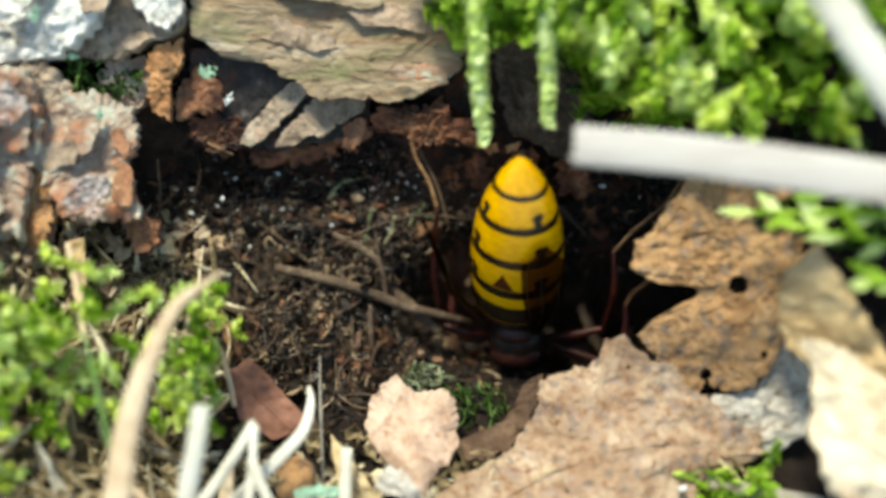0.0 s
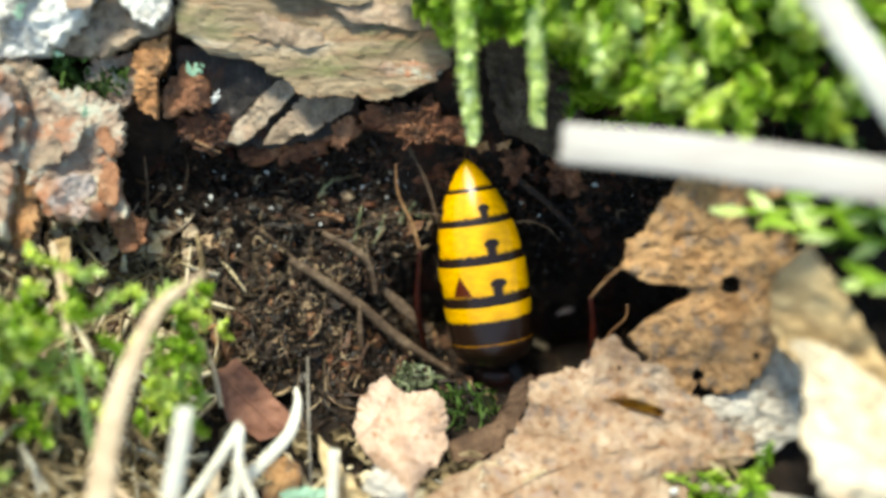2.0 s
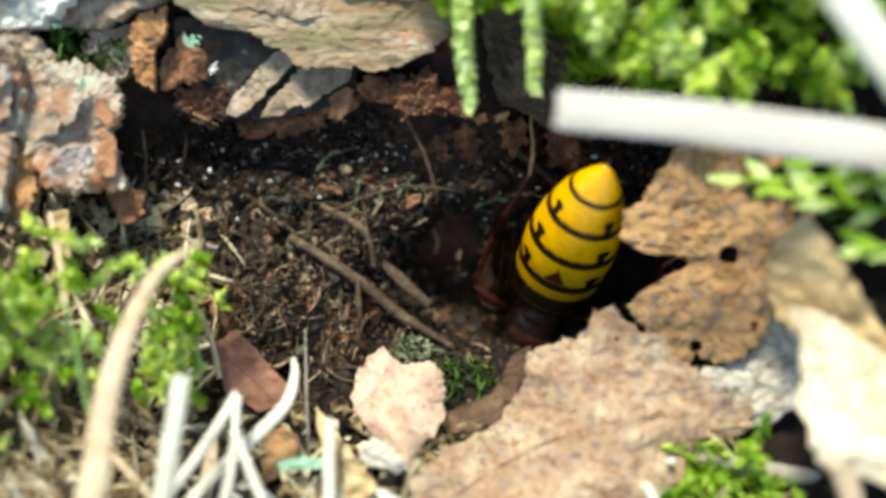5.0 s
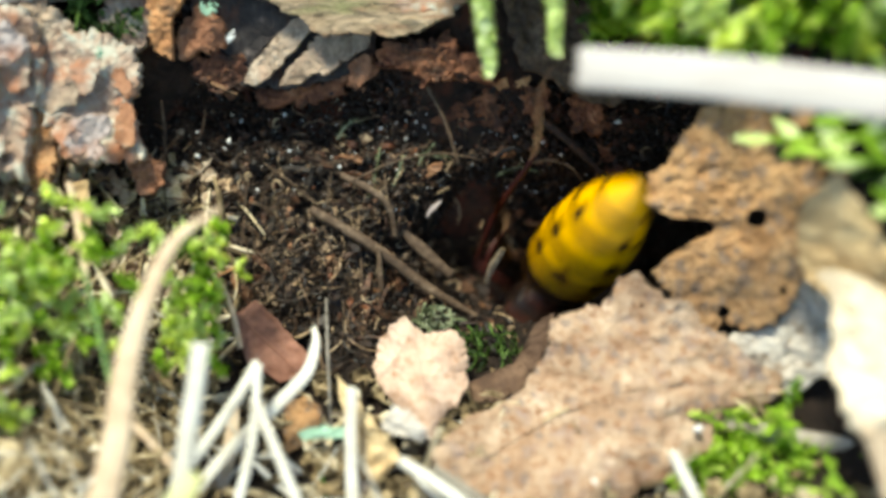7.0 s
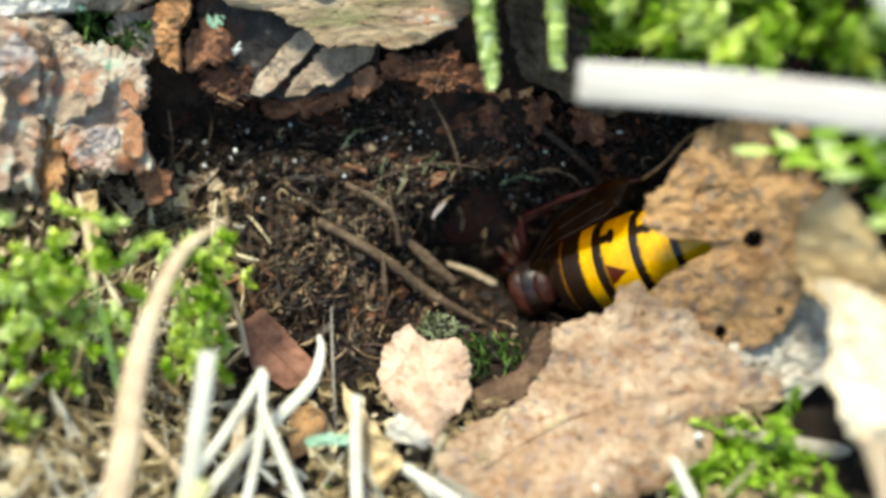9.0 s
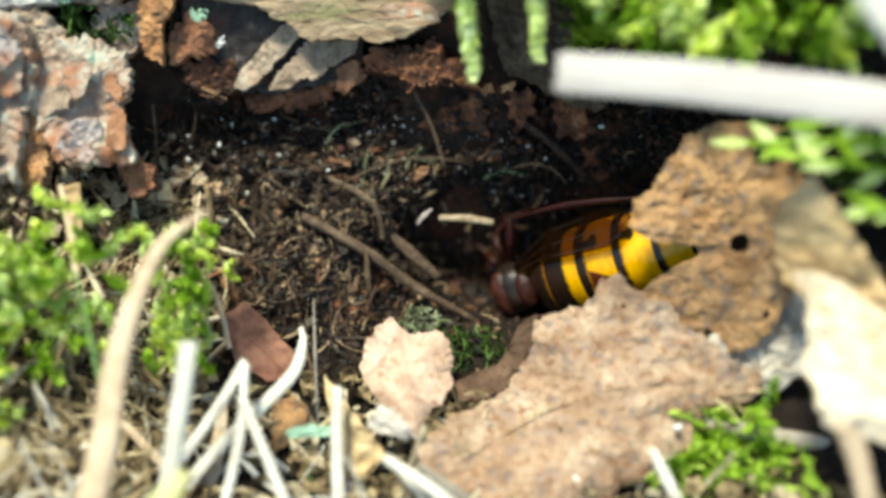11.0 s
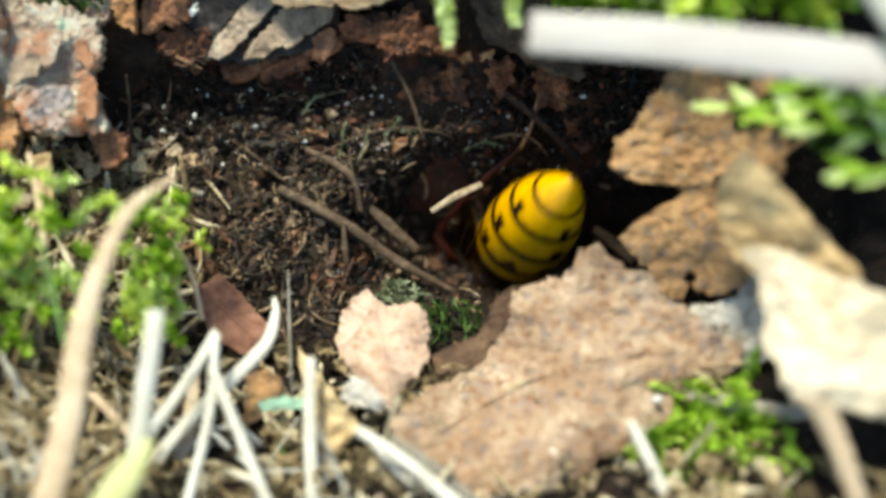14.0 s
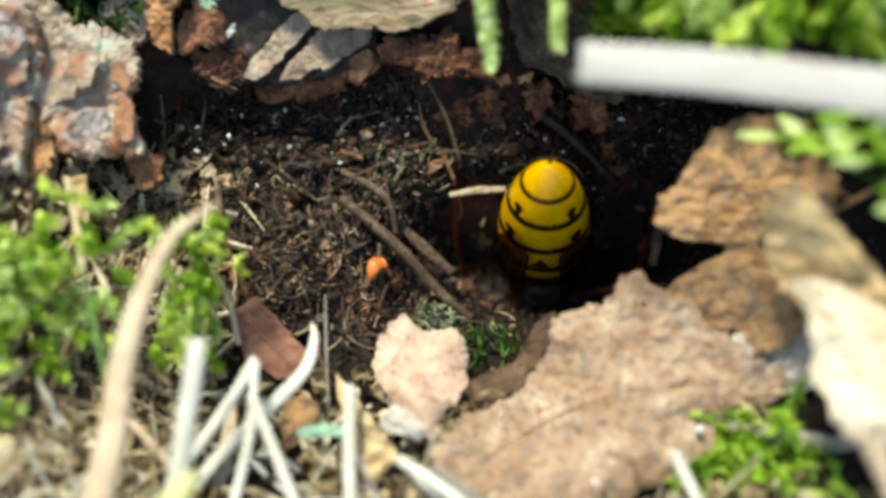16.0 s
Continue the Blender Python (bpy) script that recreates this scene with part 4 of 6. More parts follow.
    bark([(9.27, 7.20, -1.90), (10.63, 7.78, -1.70), (11.99, 6.18, -2.50), (11.65, 4.27, -3.30), (10.11, 4.63, -3.00)], ROT, "crumbling red inner bark", thick=1.0, relief=0.5, wave=1.5, seed=66, jag=0.8)
    bark([(5.52, 8.16, -1.00), (7.36, 7.91, -1.20), (8.11, 6.50, -1.80), (6.78, 5.39, -2.40), (5.36, 6.51, -2.00)], ROT, "crumbling red inner bark", thick=1.0, relief=0.5, wave=1.5, seed=67, jag=0.8)
    bark([(-33.76, 10.44, 8.40), (-31.33, 11.78, 7.60), (-29.97, 10.22, 7.20), (-30.70, 9.20, 7.20), (-33.66, 8.42, 8.60)], LICHENPINK, thick=1, relief=0.4, seed=20, jag=0.5, wave=2)
    bark([(3.67, 17.48, 2.30), (6.37, 18.35, 2.30), (9.67, 16.67, 2.00), (11.63, 11.18, 0.60), (13.36, 6.47, -1.70), (11.28, 6.46, -1.60), (7.91, 8.04, 0.00), (5.39, 9.41, 0.60), (4.23, 13.72, 1.40)], TWIG, "dark splintered wood", thick=1.4, relief=0.5, seed=21, jag=0.4, wave=2.5)
    bark([(10.47, 5.83, -4.00), (12.54, 6.65, -3.60), (15.32, 4.34, -4.60), (15.62, 1.98, -5.40), (13.34, 1.01, -5.60), (11.32, 2.93, -5.00)], ROT, "crumbling red inner bark", thick=1.4, relief=0.6, seed=22, jag=0.7, wave=1.8)
    bark([(16.12, 6.76, -5.00), (19.36, 7.20, -4.50), (22.55, 5.26, -4.00), (21.40, 1.97, -5.00), (17.69, 2.95, -5.60)], DARKWOOD, thick=1.4, relief=0.6, seed=23, jag=0.6, wave=2)
    bark([(2.99, 8.12, -0.60), (4.34, 8.55, -0.40), (4.44, 7.85, -0.60), (3.47, 7.34, -1.00)], ORANGE, thick=0.5, relief=0.2, seed=24, n=50, rings=8)
    bark([(4.89, 8.28, -0.40), (6.14, 8.62, -0.20), (5.93, 7.84, -0.50), (5.09, 7.69, -0.80)], ORANGE, thick=0.4, relief=0.2, seed=25, n=50, rings=8)
    # thin flakes that peel off the larger plates, along the grain
    for k, (u, v, w, ln, wd, deg, mt) in enumerate((
            (-12.0, 16.6, 2.55, 8.0, 1.9, -14, BARKGREY), (-5.6, 14.4, 2.25, 7.0, 1.7, -16, BARK), (-3.0, 17.6, 3.35, 8.5, 2.0, -8, BARKGREY), (-8.6, 19.4, 3.55, 9.0, 1.8, -10, BARK), (-1.6, 13.6, 2.60, 5.0, 1.3, -4, BARKPINK),
            (-26.9, 8.7, 4.60, 3.4, 2.2, 60, BARKPINK), (-24.4, 8.0, 3.70, 2.6, 1.3, -70, BARKRED), (-28.6, 6.9, 4.90, 3.0, 1.8, 20, BARKGREY), (-24.2, 4.8, 3.90, 3.6, 1.4, 86, BARKRED),
            (-24.6, 20.0, 5.80, 6.5, 2.4, 52, BARKGREY), (-30.2, 19.0, 6.50, 5.0, 1.8, 40, LICHEN), (-33.2, 6.0, 7.60, 4.2, 1.7, 78, TAN), (-32.6, 2.4, 7.40, 3.6, 2.0, 70, BARKPINK), (-31.0, 9.0, 6.40, 4.4, 2.0, 84, BARKPINK))):
        c, n_ = math.cos(radians(deg)), math.sin(radians(deg))
        ring = [(-0.5, -0.1), (-0.42, 0.34), (-0.15, 0.5), (0.2, 0.42), (0.46, 0.3), (0.5, -0.12), (0.3, -0.46), (-0.05, -0.4), (-0.34, -0.5)]
        pts = [(u + x * ln * c - y * wd * n_, v + x * ln * n_ + y * wd * c, w + RNG.uniform(-0.15, 0.25)) for x, y in ring]
        plate("bark_flake", pts, mt, log, thick=0.18, jag=0.3, relief=0.12, wave=2.0, seed=120 + k, n=90, rings=16, teeth=0.2, crumple=0.1, edge=0.2)
    scraps, dark, moulder = Heap(), Heap(), Heap()
    for i in range(800):
        u, v = RNG.uniform(-38, 26), RNG.uniform(7.5, 21)
        w = cw + math.sqrt(max(1, (R + 0.1) ** 2 - (v - cv) ** 2)) + RNG.uniform(-0.4, 0.5)
        chip((scraps, dark, dark, dark, moulder)[int(RNG.integers(5))], (u, v, w), RNG.choice([0.4, 0.8, 1.4, 2.2], p=[0.4, 0.33, 0.2, 0.07]), 0.25, 0.6)
    for hp, mt, lb in ((scraps, BARKRED, "loose red-brown bark scraps"), (dark, DARKWOOD, "dark rotten bark scraps"), (moulder, CHARWOOD, "charcoal grey bark scraps")):
        tagged(hp.make("bark_litter", mt, log, False), lb, kind="stuff")
    for k, (p, s) in enumerate((((-17.94, 13.74, 2.80), 0.5), ((-25.61, 9.97, 4.60), 0.3), ((-21.15, 10.97, 2.20), 0.2), ((-27.64, 14.41, 4.60), 0.3), ((-29.82, 17.01, 6.40), 0.4), ((-16.67, 11.57, 1.70), 0.3))):
        h = Heap()
        for i in range(16):
            chip(h, (p[0] + RNG.normal() * s * 0.5, p[1] + RNG.normal() * s * 0.6, p[2] + RNG.uniform(0, 0.2)), s * 0.8, 0.1, 0.9)
        tagged(h.make("lichen_tuft", TURQUOISE if k != 5 else WHITE, log, False), "small blue-green lichen" if k != 5 else "small white lichen")


build_log()

# ---- moss ----


def build_moss():
    # dark undergrowth: paints the shade between the bright shoots
    patch("moss", "green moss under the cushion, coloured dark for shade", (22.62, 16.00, 6.00), (13, 6.0, 1.2), 190, MOSSDARK, (3, 6), 1.3, 0.45, (0.0, -0.8, 0.5), 0.6, 7, tilt_w=(0.2, 0))
    patch("moss", "bright green moss cushion above the hollow", (22.50, 15.50, 8.80), (13.5, 7.0, 1.4), 230, MOSS, (3, 6), 1.7, 0.6, (0.1, -0.6, 0.9), 0.6, 6, tilt_w=(0.2, 0.1))
    heaps = [Heap(), Heap(), Heap()]
    for k, (u, v) in enumerate(((11.6, 11.6), (12.3, 10.8), (14.7, 8.8), (15.8, 11.6), (17.6, 8.2), (20.6, 7.8), (26.0, 7.8), (24.9, 13.3), (23.7, 13.5), (22.5, 14.7), (8.7, 15.4), (7.7, 16.2), (19.5, 12.0), (29.1, 9.3), (27.5, 12.4), (0.9, 16.8), (2.4, 15.8), (3.4, 14.8), (5.6, 14.6), (8.2, 14.2), (4.6, 15.8), (6.0, 17.6), (3.0, 18.2), (9.6, 14.2), (13.2, 14.6), (17.2, 15.2), (20.2, 16.0), (26.4, 16.4), (10.4, 17.0))):
        for q in range(3):
            lean = (q - 1) * 0.55 + RNG.normal() * 0.2
            w, grow = (10.8 + 0.14 * (u - 12), 1.0) if u > 9 else (7.4, 1.05)
            finger(heaps[(k + q) % 3], (grow * u + lean * 2.4 + RNG.normal() * 0.4, grow * v + 0.3 + abs(lean) * 1.2 + RNG.normal() * 0.5, w + RNG.normal() * 0.7), (lean, -1.0, 0.35), RNG.uniform(2.6, 4.6), RNG.uniform(0.5, 0.9), 1.8, 0.75, 0.6)
    for hp, mt, lb in zip(heaps, (MOSS, MOSSTIP, MOSSLIME), ("bright green moss shoots above the hollow", "pale moss shoots above the hollow", "lime green moss shoots in the sun")):
        tagged(hp.make("moss", mt), lb, "moss", kind="stuff")
    patch("moss", "bright green moss cushion above the hollow", (6.00, 17.60, 8.60), (6, 3.4, 1.0), 150, MOSS, (3, 6), 1.5, 0.55, (0, -0.8, 0.6), 0.5, 6)
    patch("moss", "blackish green moss in a gap of the bark", (-26.40, 12.90, 2.60), (3.4, 1.4, 0.4), 46, MOSSDARK, (1.5, 2.5), 0.8, 0.25, (0.1, -0.4, 0.9), 0.7, 8)
    # darker copy of the moss, shade painted in by colour
    patch("moss", "green moss between dead leaves, coloured dark for shade", (27.35, 2.60, 8.50), (6, 2.6, 0.8), 40, MOSSDARK, (3, 5), 1.5, 0.5, (-0.8, -0.3, 0.5), 0.4, 7)
    heaps = [Heap(), Heap(), Heap()]
    for k in range(66):
        u, v, w = RNG.normal(-28, 3.6), RNG.normal(-5.6, 2.0), RNG.uniform(9.0, 12.0)
        if k < 12:
            u, v = RNG.uniform(-32, -29), RNG.uniform(-17, -10)
        finger(heaps[k % 3], (u, v, w), (1.0, RNG.normal() * 0.7 - 0.25, 0.4), RNG.uniform(1.2, 2.6), 0.3, 1.2, 0.6, 0.75)
    for k in range(34):
        u, v, w = RNG.uniform(-34, -20), RNG.uniform(-13.5, -7.0), RNG.uniform(7.5, 10.0)
        finger(heaps[k % 3], (u, v, w), (0.8, RNG.normal() * 0.7, 0.5), RNG.uniform(1.2, 2.4), 0.28, 1.15, 0.58, 0.75)
    for k in range(58):
        u, v, w = RNG.normal(-17.8, 1.2), RNG.uniform(-12.5, -2.4), RNG.uniform(6.5, 9.5)
        finger(heaps[k % 3], (u, v, w), (RNG.normal() * 0.7 + 0.3, 0.8, 0.4), RNG.uniform(1.0, 2.2), 0.25, 1.0, 0.52, 0.75)
    for hp, mt, lb in zip(heaps, (MOSSLIME, MOSSTIP, MOSS), ("lime moss shoots between dry grass", "pale green moss shoots between dry grass", "deep green moss shoots between dry grass")):
        tagged(hp.make("moss", mt), lb, "moss", kind="stuff")
    patch("moss", "green moss beside a dead leaf", (22.08, -20.75, 7.00), (5.5, 4, 0.9), 230, MOSS, (2.5, 5), 1.4, 0.4, (0, 0.3, 0.9), 0.6, 6)
    # dark fill, coloured to stand in for the shade of the gap
    patch("moss", "moss filling a gap, its dark green standing in for shade", (27.49, -17.68, 3.00), (4, 2.4, 0.7), 60, MOSSDARK, (2, 4), 1.1, 0.4, (0, 0.4, 0.9), 0.6, 6)
    patch("moss", "dark green moss tuft in the hollow", (-1.77, -10.28, -0.50), (1.7, 1.2, 0.4), 24, SAGE, (1.0, 2.0), 0.6, 0.16, (0, 0.4, 0.9), 0.8, 9)
    patch("moss", "fine grassy moss tuft in the hollow", (2.52, -12.33, 0.00), (2.6, 1.5, 0.5), 40, MOSSDARK, (2, 3), 1.4, 0.12, (0.2, 0.6, 0.8), 0.6, 5, spread=0.4)
    patch("moss", "green moss beside a dead leaf", (-9.92, -22.15, 6.00), (1.6, 1.2, 0.5), 26, MOSSDARK, (2, 3), 1.0, 0.4, (0, 0.4, 0.9), 0.6, 7)
    for pts, leaf in (([(2.02, 19.86, 9.00), (2.41, 15.06, 9.20), (2.55, 11.61, 8.60), (2.96, 8.46, 7.60)], 2.2), ([(6.93, 19.71, 9.50), (7.23, 14.97, 9.60), (7.37, 12.33, 9.00), (7.46, 9.47, 8.20)], 2.0)):
        t = thing("moss_shoot", "pale lime moss shoot hanging over the hollow", "moss shoot", "hanging moss shoots")
        h, c = Heap(), Heap()
        shoot(h, spline(pts, 14), leaf * 0.85, 0.8, 24, 0.5, c, 1.8)
        c.make("stem", MOSSTIP, t)
        h.make("leaves", MOSSTIP, t)
    for pts, blades in (([(32.00, 2.20, 13.20), (26.50, 2.40, 12.60), (21.00, 2.50, 11.20)], 9), ([(33.00, -0.20, 14.00), (28.00, 0.60, 13.40), (24.20, 1.40, 12.40)], 7), ([(33.50, -1.60, 14.60), (30.20, -1.90, 14.60), (27.40, -2.20, 14.60)], 5), ([(34.00, 4.50, 13.60), (29.50, 3.90, 13.20), (25.50, 3.60, 12.40)], 7)):
        t = thing("moss_shoot", "fresh green leafy moss shoot over a dead leaf", "moss shoot", "moss shoots over the leaves")
        c = Heap()
        path = spline(pts, 14)
        v, f = tube_data(path, [0.5, 0.3], 1, 6)
        c.add(v, f)
        c.make("stem", MOSS, t)
        for k in range(blades):
            h = Heap()
            q = path[min(13, int(1 + 12 * k / (blades - 1)))]
            d = path[-1] - path[-3]
            d /= np.linalg.norm(d)
            way = d * 1.0 + np.array([0, (1 if k % 2 else -1) * RNG.uniform(0.3, 0.9) * (k < blades - 1), RNG.normal() * 0.2])
            moss_leaf(h, q, way, np.array([0.1, 0.2, 1.0]), RNG.uniform(1.8, 2.9), RNG.uniform(0.7, 1.05))
            h.make("leaf", MOSSTIP if k % 3 else MOSS, t)


build_moss()

# ---- dead leaves ----


def leaf(label, parts_, name="dead_leaf"):
    t = thing(name, label, "leaf")
    for nm, pts, material, kw in parts_:
        plate(nm, pts, material, t, **kw)
        if nm == "blade":
            p = np.array(pts)
            far = ((p[:, None, :2] - p[None, :, :2]) ** 2).sum(2)
            i, j = np.unravel_index(far.argmax(), far.shape)
            c = p.mean(0)
            vein("midrib", [c + (p[i] - c) * 0.85, c, c + (p[j] - c) * 0.85], [0.1, 0.25, 0.12], material, t)
    return t


def build_leaves():
    leaf("crumpled tan-brown dead leaf with torn edges", [
        ("blade", [(5.99, -13.58, 4.30), (6.80, -11.92, 4.40), (7.40, -9.94, 4.40), (8.90, -9.35, 4.60), (11.62, -7.86, 4.60), (12.11, -6.78, 4.40), (13.55, -6.61, 4.80), (14.59, -7.52, 5.00), (15.46, -8.26, 5.20), (16.98, -8.23, 5.80), (17.99, -10.21, 5.80), (19.11, -10.76, 6.00), (19.95, -11.36, 6.20), (21.34, -12.81, 6.40), (23.15, -13.74, 6.20), (23.21, -14.79, 6.00), (22.09, -15.90, 5.80), (20.26, -16.20, 6.00), (18.84, -16.50, 6.40), (17.92, -17.30, 7.00), (18.25, -18.45, 7.20), (16.57, -19.72, 7.60), (14.01, -20.77, 8.20), (12.21, -22.06, 8.60), (9.25, -23.34, 9.00), (5.30, -23.68, 9.20), (1.36, -23.10, 9.20), (-0.80, -20.57, 9.00), (-1.20, -18.47, 8.60), (0.17, -17.24, 7.80), (1.35, -16.34, 6.60), (2.77, -16.12, 5.60), (4.87, -15.05, 4.60)],
         LEAF, dict(thick=0.16, jag=0.42, relief=0.34, wave=4.5, ridge=0.1, seed=31, n=420, rings=76, lift=0.8, edge=0.35, teeth=0.22, crumple=0.24, centre=(11.00, -15.90, 7.40), hole=[(13.75, -8.75, 0.16)])),
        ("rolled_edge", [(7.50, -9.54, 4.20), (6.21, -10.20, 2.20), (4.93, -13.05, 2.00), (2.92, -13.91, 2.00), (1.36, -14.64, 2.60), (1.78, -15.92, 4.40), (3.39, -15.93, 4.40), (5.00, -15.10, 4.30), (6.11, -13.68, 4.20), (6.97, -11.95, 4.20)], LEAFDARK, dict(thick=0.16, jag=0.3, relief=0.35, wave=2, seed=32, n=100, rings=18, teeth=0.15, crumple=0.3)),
    ])
    leaf("small pinkish tan dead leaf, curled", [
        ("blade", [(-6.11, -13.46, 3.00), (-5.73, -11.80, 2.40), (-4.51, -10.43, 2.20), (-3.54, -9.91, 2.20), (-2.21, -10.93, 2.60), (-0.01, -10.68, 3.00), (1.07, -11.72, 3.40), (1.25, -13.35, 4.00), (0.96, -14.92, 4.80), (0.16, -16.08, 5.80), (-0.92, -16.87, 6.60), (-1.28, -18.50, 7.60), (-2.13, -17.61, 7.00), (-3.24, -16.57, 6.00), (-5.09, -14.97, 4.40)], LEAFPINK, dict(thick=0.16, jag=0.28, relief=0.3, wave=4, edge=0.5, seed=33, lift=0.8, n=240, rings=44, teeth=0.18, crumple=0.12)),
        ("torn_flap", [(-3.98, -15.35, 8.50), (-2.89, -15.46, 9.00), (-1.63, -16.94, 9.20), (-2.11, -17.66, 9.00), (-3.53, -17.51, 8.60), (-4.68, -16.78, 8.00)], LEAFGREY, dict(thick=0.25, jag=0.3, relief=0.4, wave=2.5, seed=34, n=90, rings=16)),
    ])
    leaf("grey curled scrap of dead leaf", [
        ("blade", [(19.12, -12.01, 5.20), (19.94, -10.78, 5.20), (21.57, -10.79, 5.20), (23.15, -10.16, 5.40), (23.68, -8.64, 6.40), (24.38, -6.17, 7.40), (25.30, -6.93, 8.20), (26.26, -9.36, 7.60), (26.40, -11.85, 6.80), (26.13, -13.72, 6.40), (24.69, -14.95, 5.60), (23.19, -14.93, 5.20), (21.61, -13.71, 5.00)], LEAFGREY, dict(thick=0.16, jag=0.3, relief=0.25, wave=4, seed=35, n=180, rings=32, lift=0.4, teeth=0.2, crumple=0.35, edge=0.3, centre=(23.60, -11.60, 6.20))),
    ])
    cream = t = leaf("large cream-coloured dry leaf in full sun", [
        ("folded_lobe", [(22.82, -4.50, 10.20), (22.76, -2.98, 11.20), (23.11, -1.13, 12.00), (23.95, -0.44, 12.80), (24.72, 0.25, 13.40), (26.07, -2.12, 13.60), (28.10, -5.02, 13.80), (30.30, -8.25, 14.00), (31.09, -11.80, 13.00), (28.91, -9.50, 12.20), (26.96, -8.24, 11.60), (24.65, -7.72, 10.80), (23.66, -6.79, 10.40)], LEAFTAN, dict(thick=0.16, jag=0.3, relief=0.35, wave=5, ridge=0.3, seed=36, n=180, rings=40, teeth=0.15, crumple=0.25, centre=(25.40, -4.80, 12.40))),
        ("blade", [(23.35, -6.15, 12.60), (24.66, -5.92, 13.00), (26.23, -6.63, 13.60), (28.04, -7.84, 14.40), (31.25, -10.11, 15.00), (35.20, -13.00, 15.60), (35.00, -19.00, 15.90), (31.66, -18.00, 15.80), (28.43, -16.63, 15.80), (27.04, -16.15, 15.60), (26.25, -15.66, 15.40), (25.63, -15.99, 15.20), (24.84, -15.57, 15.00), (24.10, -14.40, 14.60), (24.31, -13.40, 14.20), (23.91, -12.04, 13.60), (24.30, -10.98, 13.40), (24.15, -9.20, 13.00), (24.36, -7.39, 12.80)], LEAFCREAM, dict(thick=0.16, jag=0.3, relief=0.45, wave=6, ridge=0.5, edge=0.5, seed=37, n=240, rings=50, lift=0.6, teeth=0.15, crumple=0.25, centre=(28.20, -11.60, 15.20))),
    ])
    for a, b in (((32.22, -11.20, 0.00), (29.97, -14.35, 0.00)), ((34.25, -13.68, 0.00), (32.22, -18.18, 0.00)), ((36.72, -15.93, 0.00), (36.27, -20.20, 0.00)), ((34.25, -13.68, 0.00), (37.17, -11.65, 0.00))):
        vein("side_vein", [a, b], [0.25, 0.15], TAN, t)
    stem("petiole", [(25.91, -15.13, 15.40), (26.67, -17.48, 15.20), (27.37, -20.37, 15.00), (27.90, -23.50, 14.60)], [1.7, 1.4, 1.2, 1.2], TAN, t)
    leaf("thin russet dead leaf flake standing on soil", [
        ("blade", [(-16.60, -9.38, 2.00), (-15.15, -8.41, 1.60), (-12.92, -10.50, 1.80), (-10.41, -13.12, 2.40), (-11.06, -14.22, 3.00), (-13.10, -14.52, 3.20), (-15.47, -13.10, 3.20), (-16.34, -11.25, 2.60)], RUSSET, dict(thick=0.25, jag=0.2, relief=0.3, wave=4, seed=38, n=100, rings=20)),
    ])
    leaf("orange-brown dead leaf scrap on the ground", [
        ("blade", [(26.83, -21.44, 8.00), (27.54, -21.07, 8.40), (28.50, -22.48, 9.00), (28.50, -24.20, 9.50), (26.87, -24.36, 9.00)], ORANGE, dict(thick=0.16, jag=0.3, relief=0.3, wave=3, seed=39, n=80, rings=14)),
    ])
    leaf("small blue-green leaf lying on the ground", [
        ("blade", [(-10.80, -17.34, 7.40), (-9.07, -16.88, 7.60), (-7.35, -16.99, 7.80), (-7.48, -17.67, 8.00), (-9.01, -17.83, 8.00), (-10.45, -17.96, 7.80)], TURQUOISE, dict(thick=0.2, jag=0.2, relief=0.25, wave=2, seed=40, n=70, rings=12)),
    ])
    leaf("tan dead leaf scrap on soil", [
        ("blade", [(-28.62, 0.47, 3.40), (-27.25, 0.90, 3.40), (-27.09, -2.53, 3.60), (-27.29, -4.42, 4.20), (-28.04, -3.37, 4.00)], LEAFTAN, dict(thick=0.25, jag=0.2, relief=0.3, wave=3, seed=41, n=70, rings=12)),
    ])
    leaf("brown dead leaf scrap under dry grass", [
        ("blade", [(-12.53, -15.90, 5.00), (-10.89, -15.29, 5.00), (-9.67, -16.10, 5.00), (-9.88, -18.34, 6.00), (-11.90, -19.15, 6.00)], LEAFBROWN, dict(thick=0.25, jag=0.3, relief=0.4, wave=3, seed=42, n=70, rings=12)),
    ])
    leaf("tan dead leaf half buried in grit", [
        ("blade", [(-8.33, -13.61, 5.50), (-5.23, -16.87, 7.50), (-3.69, -19.20, 7.50), (-5.27, -21.16, 7.50), (-6.84, -20.80, 7.40), (-7.78, -17.06, 6.40)], LEAFTAN, dict(thick=0.25, jag=0.3, relief=0.5, wave=3, seed=43, n=80, rings=16)),
    ])
    return cream


CREAM_LEAF = build_leaves()


